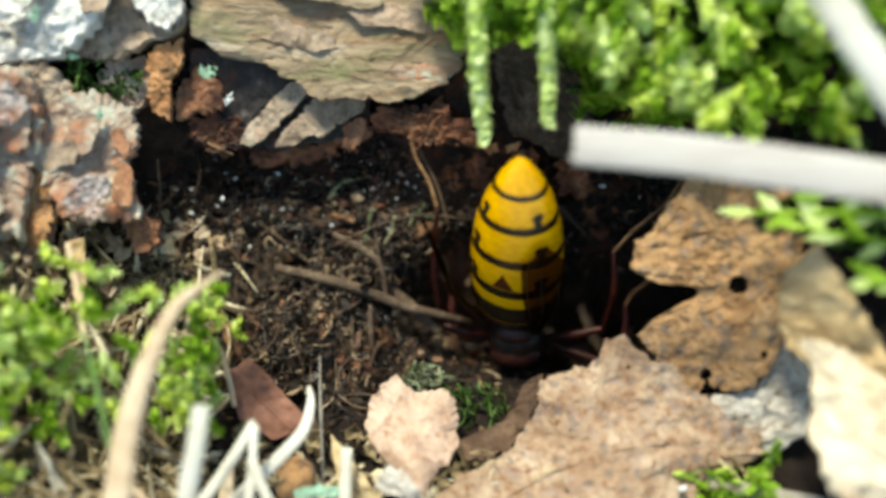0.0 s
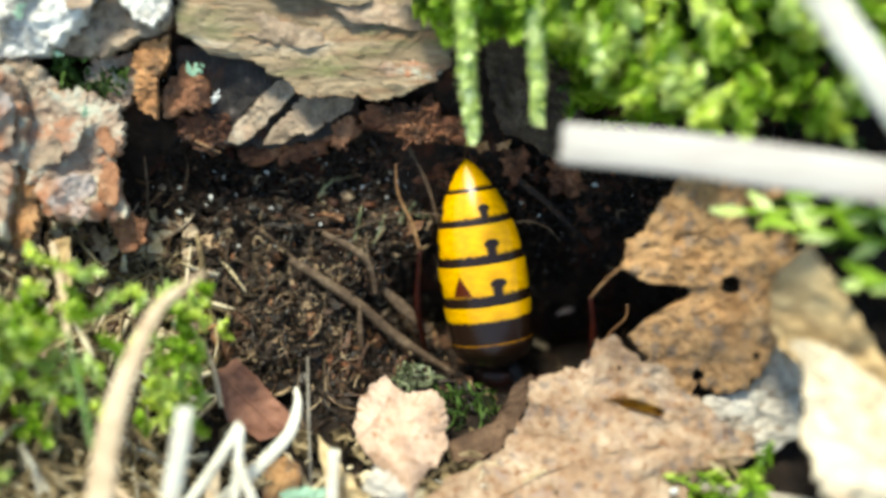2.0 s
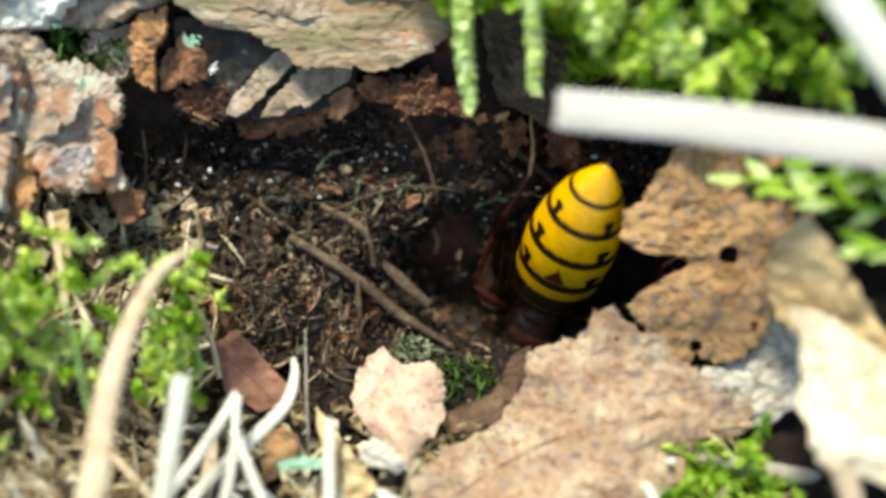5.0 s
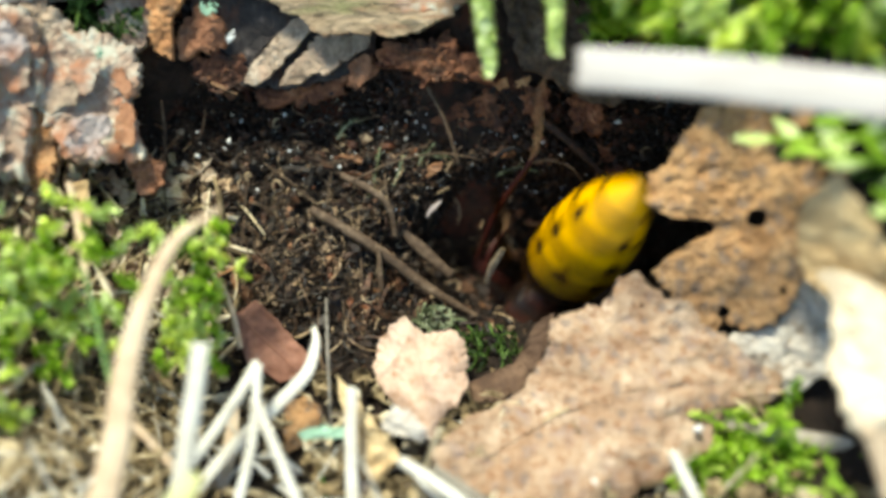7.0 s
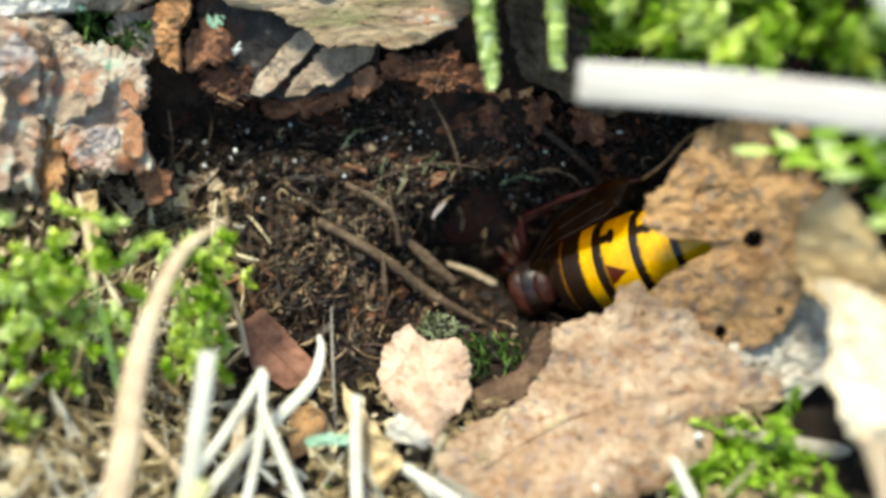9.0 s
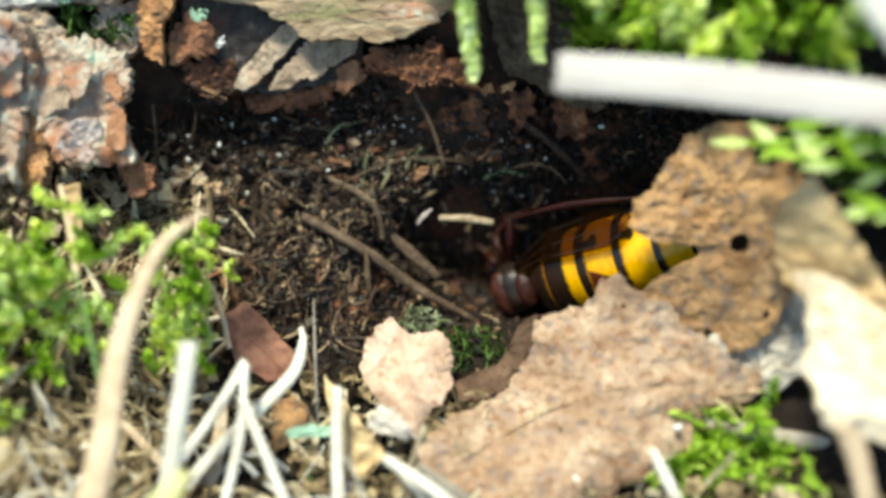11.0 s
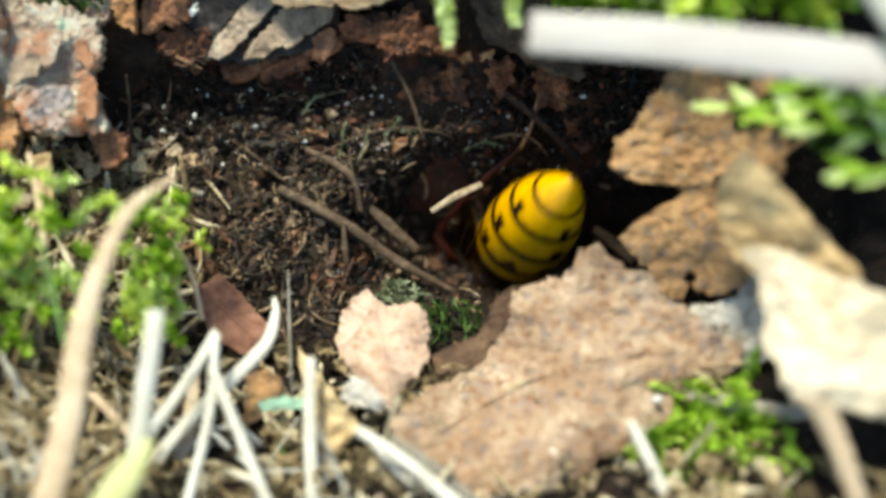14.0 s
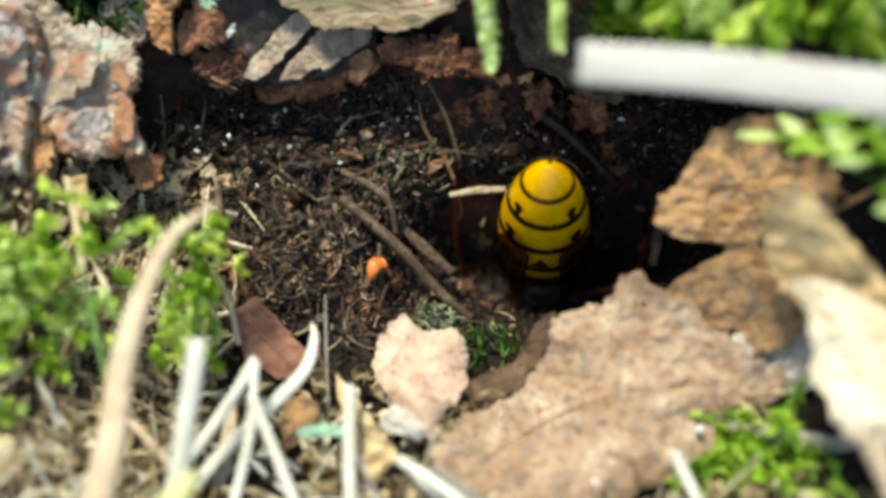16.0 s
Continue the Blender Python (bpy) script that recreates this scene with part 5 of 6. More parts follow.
def build_upper_leaf():
    t = thing("dead_leaf", "brown speckled dead leaf with a hole, leaning over the hollow", "leaf")
    h1, h2, h3 = (21.50, -2.60, 6.90), (19.50, -9.30, 5.40), (23.04, -7.56, 7.40)
    plate("blade", [(13.63, -1.28, 6.20), (14.09, 0.49, 6.20), (15.29, 1.24, 6.20), (16.67, 3.35, 6.10), (17.73, 5.01, 6.00), (19.21, 5.82, 6.20), (20.87, 6.20, 6.60), (22.91, 5.76, 7.00), (24.83, 5.27, 8.00), (25.16, 3.24, 8.30), (25.60, 0.64, 8.50), (25.00, -2.36, 8.50), (24.68, -5.17, 8.30), (24.27, -6.96, 8.00), (23.64, -8.46, 7.60), (22.67, -10.11, 6.60), (20.82, -10.51, 5.80), (20.02, -10.28, 5.40), (19.53, -9.51, 5.20), (18.91, -10.76, 5.00), (17.53, -10.50, 4.80), (16.52, -8.83, 4.60), (15.09, -7.33, 4.40), (14.62, -6.40, 4.40), (15.68, -5.34, 4.40), (17.57, -4.09, 4.80), (18.28, -3.90, 5.00), (18.97, -3.30, 5.40), (18.61, -2.84, 5.50), (16.87, -2.37, 5.80), (15.62, -2.49, 6.00), (14.73, -2.03, 6.10)],
          LEAFBROWN, t, thick=0.16, jag=0.26, relief=0.3, wave=4, ridge=0.1, edge=0.45, seed=44, n=420, rings=76, teeth=0.26, crumple=0.38, centre=(22.30, -3.00, 6.90), hole=[(h1[0], h1[1], 0.62), (h2[0], h2[1], 0.45), (h3[0], h3[1], 0.3)], lift=0.3)
    vein("midrib", [(27.95, 0.95, 0.00), (24.57, -1.30, 0.00), (21.20, -6.25, 0.00)], [0.35, 0.3, 0.2], LEAFBROWN, t)
    for a, b in (((26.37, -0.04, 0.00), (22.77, 4.10, 0.00)), ((24.57, -1.30, 0.00), (18.72, 1.40, 0.00)), ((23.22, -3.33, 0.00), (25.47, -8.95, 0.00))):
        vein("side_vein", [a, b], [0.2, 0.1], LEAFBROWN, t)
    return t


UPPER_LEAF = build_upper_leaf()

# ---- dry grass, stems and twigs ----


def grass(name, label, pts, widths, material, category="straw", group="", **kw):
    t = thing(name, label, category, group)
    stem("stalk", pts, widths, material, t, **kw)
    if category in ("straw", "stem", "grass"):
        a, d = np.array(pts[0], float), np.array(pts[0], float) - np.array(pts[1], float)
        d /= np.linalg.norm(d)
        fray = min(1.0, 0.9 / widths[0])
        side = np.cross(d, (0, 0, 1))
        h = Heap()
        for k in range(4):
            o = side * widths[0] * (k / 3 - 0.5) * 0.7
            v, f = tube_data(spline([a + o - d * 0.3, a + o + d * widths[0] * fray * RNG.uniform(0.05, 0.4)], 4), [widths[0] * 0.3, widths[0] * 0.1], 0.2, 5)
            h.add(v, f)
        h.make("torn_end", material, t)
    return t


def build_grass():
    grass("straw", "flat silvery dry grass stem lying across moss", [(8.23, 6.51, 16.50), (14.51, 5.90, 17.00), (21.31, 4.95, 17.50), (32.10, 3.29, 18.00)], [2.45, 2.55, 2.65, 2.7], STICK, "stem", flat=0.16, sides=24, groove=0.02, wob=0.015, n=40)
    grass("straw", "bright cream dry stem slanting over moss", [(20.58, 18.40, 19.50), (23.92, 13.23, 19.50), (30.87, 3.74, 19.00)], [2.2, 2.3, 2.4], STRAW, "stem", flat=0.5, sides=18, n=30)
    grass("dry_grass_blade", "arched tan blade of dry grass", [(-14.73, -1.54, 12.50), (-17.52, -3.84, 13.50), (-19.24, -7.97, 14.50), (-20.28, -12.23, 15.00), (-20.72, -16.42, 15.50), (-22.23, -22.64, 16.00)], [0.25, 0.9, 1.3, 1.7, 1.9, 2.0], TAN, "grass", "dry grass", flat=0.4, sides=16, n=40)
    grass("straw", "white broken straw standing upright", [(-15.66, -10.31, 14.00), (-16.10, -13.17, 14.00), (-17.86, -21.70, 13.00)], [1.15, 1.25, 1.3], STRAW, "straw", "dry grass", flat=0.5)
    grass("straw", "thin pale straw leaning on others", [(-13.21, -12.23, 9.00), (-15.96, -16.54, 9.50), (-22.05, -24.45, 10.00)], [0.75, 0.8, 0.85], STRAW, "straw", "dry grass")
    grass("straw", "thin pale straw leaning on others", [(-13.00, -12.31, 10.00), (-13.38, -17.48, 10.50), (-15.00, -24.09, 11.00)], [0.6, 0.7, 0.7], STRAW, "straw", "dry grass")
    grass("straw", "thin pale straw leaning on others", [(-13.11, -14.49, 10.50), (-11.37, -18.49, 11.00), (-9.01, -23.89, 11.50)], [0.7, 0.75, 0.8], STRAW, "straw", "dry grass")
    grass("straw", "bent pale straw with a curled tip", [(-9.76, -10.01, 6.50), (-9.54, -11.25, 7.20), (-10.16, -13.30, 8.00), (-12.78, -15.94, 8.50), (-16.56, -19.70, 9.00), (-19.74, -24.43, 10.00)], [0.3, 0.6, 0.85, 0.95, 0.95, 0.95], STRAW, "straw", "dry grass", flat=0.35, n=36)
    grass("straw", "thin white straw standing upright", [(-6.78, -14.12, 8.60), (-6.84, -18.89, 9.00), (-6.50, -24.86, 9.50)], [0.75, 0.9, 0.95], STRAW, "straw", "dry grass", flat=0.6)
    grass("straw", "pale straw lying on grit", [(-3.22, -18.53, 11.00), (0.51, -20.76, 12.00), (5.52, -24.91, 12.50)], [0.7, 0.9, 0.95], STRAW, "straw", "dry grass")
    grass("straw", "grey weathered straw lying on grit", [(-1.13, -19.26, 9.80), (2.22, -21.63, 10.00), (6.29, -25.34, 10.00)], [0.5, 0.8, 0.8], GREYTWIG, "straw", "dry grass")
    grass("straw", "short pale straw stuck in moss", [(15.10, -18.39, 9.20), (16.28, -20.91, 9.60), (18.03, -24.87, 10.00)], [0.75, 0.85, 0.85], STRAW, "straw", "dry grass")
    grass("twig", "grey-brown twig under the dry leaf", [(19.16, -17.01, 6.40), (25.47, -18.23, 7.00), (34.00, -19.51, 8.00)], [1.1, 1.4, 1.5], GREYTWIG, "twig", flat=0.9)
    grass("grass_blade", "fresh green grass stem", [(-24.08, -5.45, 12.00), (-23.07, -8.98, 12.50), (-21.91, -13.38, 13.00)], [0.2, 0.34, 0.36], GREEN, "grass", flat=0.5)
    grass("straw", "thin brown dry stem in moss", [(-26.72, 0.44, 8.00), (-25.53, -3.53, 9.00), (-24.76, -6.21, 10.00)], [0.4, 0.6, 0.5], TAN, "straw", "dry grass")
    grass("straw", "brown dry stem between straws", [(-23.75, -15.45, 8.00), (-21.40, -17.50, 8.50), (-19.08, -19.71, 9.00)], [0.6, 0.7, 0.7], TAN, "straw", "dry grass")
    grass("grass_blade", "broad yellow-green grass blade", [(-15.11, -17.90, 17.00), (-16.35, -20.00, 18.00), (-18.49, -23.66, 19.00)], [0.8, 1.9, 2.2], LIME, "grass", flat=0.25)
    grass("straw", "broad pale straw lying behind others", [(-15.38, -15.00, 7.00), (-15.87, -19.24, 7.50), (-17.76, -25.02, 8.00)], [0.7, 1.2, 1.3], TAN, "straw", "dry grass", flat=0.35)
    grass("straw", "two-toned tan straw against moss", [(-18.03, -6.63, 5.50), (-17.31, -9.20, 5.00), (-16.86, -11.64, 5.50)], [0.35, 0.5, 0.5], TAN, "straw", "dry grass")
    grass("straw", "tan straw against moss", [(-17.22, -6.78, 4.00), (-16.37, -8.91, 4.00), (-15.62, -11.81, 4.50)], [0.3, 0.45, 0.4], TAN, "straw", "dry grass")
    grass("fibre", "clear bluish plant fibre standing in soil", [(-9.37, -8.21, 3.40), (-9.21, -12.74, 4.00), (-8.83, -18.66, 5.00)], [0.15, 0.22, 0.2], GREYTWIG, "fibre")
    grass("twig", "thin upright stalk in dark soil", [(-22.89, 7.19, -0.40), (-22.72, 4.58, -0.60), (-23.04, 1.65, -1.20)], [0.18, 0.26, 0.3], TWIG, "twig", sides=8)
    grass("pine_needle", "orange dry needle on dark soil", [(-19.41, 8.82, -0.40), (-18.05, 8.10, -0.40), (-16.92, 7.59, -0.80)], [0.15, 0.35, 0.15], ORANGE, "needle", sides=8, wob=0)
    grass("twig", "forked brown twig in soil", [(-9.01, 1.25, -2.40), (-6.65, 0.05, -2.00), (-5.20, -1.35, -2.40), (-4.70, -3.95, -3.40)], [0.5, 0.65, 0.55, 0.45], TWIG, "twig", sides=10)
    grass("straw", "split tan husk lying in the hollow", [(-4.84, -2.80, -4.20), (-2.80, -4.70, -4.20), (-0.19, -7.11, -4.60)], [0.4, 1.0, 0.7], TWIG, "straw", flat=0.35)
    grass("twig", "orange-tipped short twig in soil", [(-5.93, -4.55, -1.60), (-5.91, -6.42, -2.00), (-5.77, -8.80, -2.60)], [0.3, 0.5, 0.5], TWIG, "twig", sides=8)
    grass("pine_needle", "orange dry needle on soil", [(-18.34, -6.72, 0.80), (-17.37, -6.21, 0.60), (-16.60, -5.80, 0.00)], [0.1, 0.22, 0.1], ORANGE, "needle", sides=8, wob=0)
    grass("root", "pale curled root thread over the hollow", [(-8.04, 0.74, -2.00), (-4.77, 2.11, -1.40), (-1.11, 2.81, -1.80), (2.14, 2.37, -2.60)], [0.12, 0.16, 0.16, 0.1], TWIG, "root", sides=6)
    grass("root", "pale curled root thread over the hollow", [(5.81, 1.91, -3.00), (7.57, 2.21, -2.60), (9.32, 1.66, -2.60), (10.48, 0.48, -3.40)], [0.1, 0.13, 0.13, 0.1], TWIG, "root", sides=6)
    grass("twig", "brown twig leaning against the hollow's wall", [(-2.02, 8.28, -1.50), (-0.53, 5.27, -1.80), (0.47, 1.88, -3.00)], [0.3, 0.36, 0.3], TWIG, "twig", sides=8)
    grass("twig", "dark splinter under the bark", [(5.63, 6.56, -2.60), (9.17, 3.79, -3.00), (13.24, 0.05, -5.00)], [0.7, 0.6, 0.35], UMBER, "twig", sides=10, wob=0.35)
    for pts in ([(-6.92, -0.65, -3.00), (-6.31, 1.21, -2.40), (-5.96, 3.19, -2.00)], [(-4.60, 2.20, -2.40), (-2.60, 2.90, -2.00), (-0.40, 2.60, -2.20)], [(-3.20, 1.00, -3.00), (-2.60, 2.40, -2.20), (-1.60, 3.60, -2.00)],
                [(-5.20, -0.20, -3.20), (-4.40, 1.40, -2.60), (-4.00, 2.60, -2.20)], [(3.60, 1.20, -3.60), (5.20, 1.80, -3.00), (6.80, 1.40, -3.20)], [(-9.60, 4.20, -2.20), (-8.60, 5.40, -1.80), (-7.20, 5.80, -1.60)]):
        h = thing("dry_moss_sprig", "pale dry moss sprig on dark soil", "moss", "dry moss sprigs")
        hp = Heap()
        lift = floor_w(pts[1][0], pts[1][1]) + 0.5 - pts[1][2]
        shoot(hp, spline([(a, b, c + lift) for a, b, c in pts], 8), 0.8, 0.12, 13, 1.0, stem_w=0.14)
        hp.make("sprig", SAGE, h)
    for p, s in (((9.84, -20.66, 8.60), 1.2), ((17.02, -17.03, 8.00), 0.7), ((13.32, 5.21, -3.20), 0.4), ((13.18, 5.24, -3.40), 0.5), ((-18.17, 4.16, -2.80), 0.45), ((-20.72, 2.96, -2.60), 0.5)):
        hh = Heap()
        crumb(hh, (0, 0, 0), s * 0.9, 0.75)
        hh.v = [(a + p[0], b + p[1], c + p[2]) for a, b, c in hh.v]
        tagged(hh.make("pebble", WHITE), "small white pebble on soil", "pebble", "white pebbles")


build_grass()


def build_loose():
    """Bits that the digging insect shifts."""
    made = []
    t = thing("twig", "straight brown twig lying across the hollow", "twig")
    stem("stalk", [(-8.4, 0, 0), (-3, 0.25, 0.1), (3, -0.1, 0), (8.4, 0.1, -0.1)], [0.75, 0.95, 0.8, 0.45], TWIG, t, flat=0.8, local=True, wob=0.16)
    made.append(t)
    t = thing("straw", "short torn pale straw tossed about in the hollow", "straw")
    stem("stalk", [(-2.3, 0, 0), (0, 0.15, 0.1), (2.3, 0, 0)], [0.4, 0.6, 0.45], LITTER, t, flat=0.3, local=True, wob=0.2)
    made.append(t)
    t = thing("husk", "tiny white seed husk in the hollow", "husk")
    stem("shell", [(-0.9, 0, 0), (0, 0.1, 0.05), (0.9, 0, 0)], [0.15, 0.5, 0.15], LICHENPINK, t, flat=0.4, local=True, n=12)
    made.append(t)
    t = thing("leaf_scrap", "small orange leaf scrap on the twig", "leaf")
    h = Heap()
    chip(h, (0, 0, 0), 1.7, 0.2, 1.0)
    chip(h, (0.4, 0.1, 0.15), 1.1, 0.2, 1.0)
    mesh("scrap", h.v, h.f, AMBERBIT, t, local=True)
    made.append(t)
    t = thing("straw", "grey flat straw scrap in the dark hole", "straw")
    stem("stalk", [(0, -2.2, 0), (0.1, 0, 0.1), (0, 2.2, 0)], [0.6, 0.9, 0.7], TWIG, t, flat=0.2, local=True, wob=0.25)
    made.append(t)
    return made


TWIG_LOOSE, STRAW_LOOSE, HUSK, SCRAP, STRIP = build_loose()

# ---- hornet ----


def ring_surface(profile, y0, y1, n, m, squash, material, parent, name, overlap=0.0, lift=0.0):
    """One ring of the abdomen between y0 and y1 of its length, with texture places (side angle, front to rear)."""
    v, uv = [], []
    for k in range(n + 1):
        s = k / n
        y = y0 + (y1 + overlap - y0) * s
        r = profile(y) * (1 + lift * (1 - abs(2 * s - 1) ** 4)) + (0.10 * s if overlap else 0)
        for i in range(m + 1):
            a = 2 * math.pi * i / m - math.pi
            v.append((r * math.sin(a), y, r * squash * math.cos(a)))
            uv.append((a / (math.pi / 2), s))
    f = [(k * (m + 1) + i, k * (m + 1) + i + 1, (k + 1) * (m + 1) + i + 1, (k + 1) * (m + 1) + i) for k in range(n) for i in range(m)]
    ob = mesh(name, v, f, material, parent, local=True)
    lay = ob.data.uv_layers.new(name="UVMap")
    for lp in ob.data.loops:
        lay.data[lp.index].uv = uv[lp.vertex_index]
    return ob


def ball(name, centre, radii, material, parent, n=20, lumpy=0.0, seed=0):
    v, f = [], []
    for k in range(n + 1):
        th = math.pi * k / n
        for i in range(2 * n):
            a = math.pi * i / n
            d = np.array([math.sin(th) * math.cos(a), math.cos(th), math.sin(th) * math.sin(a)])
            r = 1 + lumpy * fb(d[0] * 3 + d[2], d[1] * 3, 1.5, seed)
            v.append(np.array(centre) + d * np.array(radii) * r)
    for k in range(n):
        for i in range(2 * n):
            j = (i + 1) % (2 * n)
            f.append((k * 2 * n + i, (k + 1) * 2 * n + i, (k + 1) * 2 * n + j, k * 2 * n + j))
    return mesh(name, v, f, material, parent, local=True)


def build_hornet():
    t = thing("hornet", "yellow and black hornet digging head down in soil", "hornet")
    ab = new("abdomen")
    ab.parent = t
    LEN = 14.8

    def profile(y):
        s = y / LEN
        if s < 0:
            return 3.4 * math.sqrt(max(0.02, 1 - (s / 0.17) ** 2)) if s > -0.168 else 0.55
        if s < 0.3:
            return 3.4 + 0.2 * math.sin(s / 0.3 * math.pi / 2)
        q = (s - 0.3) / 0.7
        return 3.6 * max(0.0, 1 - q ** 2.15) ** 0.80 + 0.02
    specs = [(0.0, 3.0, 0.62, False, False), (3.0, 6.3, 0.29, True, True), (6.3, 9.4, 0.27, True, False), (9.4, 12.0, 0.26, True, False), (12.0, 14.8, 0.17, False, False)]
    first = band_material("first_ring", 0.95, False, False, ((0.16, 0.06, 0.003), (0.26, 0.11, 0.004)))
    ring_surface(profile, -2.7, 0.0, 20, 60, 0.92, first, ab, "ring", 0.12, 0.0)
    for y0, y1, front, spots, wedge in specs:
        m = band_material("ring_band", front, spots, wedge)
        ring_surface(profile, y0, y1, 22, 72, 0.92, m, ab, "ring", 0.12 if y1 < 14.8 else 0.0, 0.006)
    stem("sting", [(0, 14.7, -0.2), (0, 15.3, -0.3)], [0.4, 0.1], CHITINDARK, ab, local=True, flat=1, n=6, sides=8)
    th = ball("thorax", (0, -4.5, -1.1), (2.45, 2.4, 2.4), CHITINDARK, t, 22, 0.06, 1)
    ball("scutellum", (0, -3.3, 0.8), (1.6, 0.9, 0.75), CHITIN, th, 14, 0.05, 2)
    ball("shoulder_plate", (0, -5.4, 0.1), (2.1, 1.2, 1.1), CHITIN, th, 14, 0.05, 3)
    stem("waist", [(0, -3.2, -0.7), (0, -2.2, -0.6)], [1.3, 1.1], CHITINDARK, t, local=True, flat=1, n=8)
    hd = ball("head", (0, -6.3, -3.6), (2.5, 1.3, 1.9), CHITIN, t, 18, 0.04, 4)
    for sx in (-1, 1):
        ball("eye", (sx * 1.9, -6.6, -3.5), (0.8, 1.0, 1.4), EYE, hd, 12)
        stem("antenna", [(sx * 0.7, -7.2, -3.8), (sx * 1.8, -8.0, -4.2), (sx * 3.0, -8.6, -5.4)], [0.4, 0.45, 0.35], LEGRED, hd, local=True, flat=1, sides=8)
    amber = wing_material()
    wings = []
    for sx in (-1, 1):
        # folded fore wing, a shell along the flank that hinges at the thorax
        n, m, v, f = 26, 10, [], []
        for k in range(n + 1):
            s = k / n
            y = 13.4 * s
            inner = radians(24 + 30 * (1 - s) ** 2 + 26 * max(0.0, s - 0.84) / 0.16 * max(0.0, s - 0.84) / 0.16)
            outer = radians(60 + 24 * math.sin(math.pi * min(1.0, 0.15 + 0.6 * s)) - 22 * max(0.0, s - 0.8) / 0.2)
            r = (1.9 + 2.2 * min(1.0, s * 2.4)) + 0.08 * fb(s * 9, sx, 1.5, 8)
            for j in range(m + 1):
                a = inner + (outer - inner) * j / m
                rr = r + 0.10 * math.cos(j * 2.2) + 0.25 * (j / m) ** 2
                v.append((sx * rr * math.sin(a) - sx * 1.6, y, rr * 0.92 * math.cos(a) - 0.6))
        for k in range(n):
            for j in range(m):
                q = (k * (m + 1) + j, k * (m + 1) + j + 1, (k + 1) * (m + 1) + j + 1, (k + 1) * (m + 1) + j)
                f.append(q if sx > 0 else q[::-1])
        m0 = len(v)
        top = list(v)
        v = v + [(p[0] * 0.99, p[1], p[2] - 0.05) for p in v]
        f = f + [tuple(m0 + i for i in reversed(q)) for q in f]
        w = mesh("wing", v, f, amber, t, local=True)
        for j, e in ((1, n), (4, n - 3), (8, n - 5)):
            stem("vein", [np.array(top[k * (m + 1) + j]) + np.array([0, 0, 0.04]) for k in range(0, e, 3)], [0.2, 0.13, 0.06], CHITINDARK, w, local=True, flat=0.8, sides=6, n=24)
        wings.append(w)
    legs = []
    for nm, sx, hip, knee, shin, toe in (
            ("hind_leg", -1, (-2.0, -4.4, -1.2), (-6.2, -3.2, -0.2), (-6.0, 7.8, 1.6), (-8.0, 14.6, 0.8)),
            ("hind_leg", 1, (2.0, -4.4, -1.2), (7.2, -3.0, -0.4), (7.9, 4.4, 1.2), (12.8, 10.5, 1.5)),
            ("middle_leg", -1, (-2.1, -4.8, -1.7), (-4.8, -5.0, -1.6), (-5.8, -1.2, -3.0), (-7.2, 1.2, -4.2)),
            ("middle_leg", 1, (2.1, -4.8, -1.7), (8.0, -6.2, -0.4), (9.0, -1.0, -1.0), (11.0, 2.2, -1.6)),
            ("fore_leg", -1, (-1.9, -5.6, -2.0), (-3.4, -6.6, -2.6), (-4.2, -8.0, -4.2), (-5.0, -9.0, -5.4)),
            ("fore_leg", 1, (1.9, -5.6, -2.0), (3.4, -6.6, -2.6), (4.2, -8.0, -4.2), (5.0, -9.0, -5.4))):
        lg = new(nm)
        lg.parent = t
        lg.location = Vector(hip) / 1000
        o = np.array(hip)
        kn, sh, te = np.array(knee) - o, np.array(shin) - o, np.array(toe) - o
        stem("femur", [(0, 0, 0), kn * 0.5 + np.array([0, 0, 0.5]), kn], [0.5, 0.85, 0.5], LEGRED, lg, local=True, flat=0.8, sides=10, wob=0.05)
        stem("tibia", [kn, kn + (sh - kn) * 0.5 + np.array([sx * 0.45, 0, 0.3]), sh], [0.36, 0.6, 0.36], LEGRED, lg, local=True, flat=0.8, sides=10, wob=0.05)
        stem("tarsus", [sh, sh + (te - sh) * 0.3, sh + (te - sh) * 0.65 + np.array([sx * 0.5, 0, 0]), te], [0.34, 0.30, 0.26, 0.16], TARSUS, lg, local=True, flat=0.8, sides=8, wob=0.2)
        legs.append(lg)
    return t, ab, legs, wings


HORNET, ABDOMEN, LEGS, WINGS = build_hornet()

# ---- motion keys ----


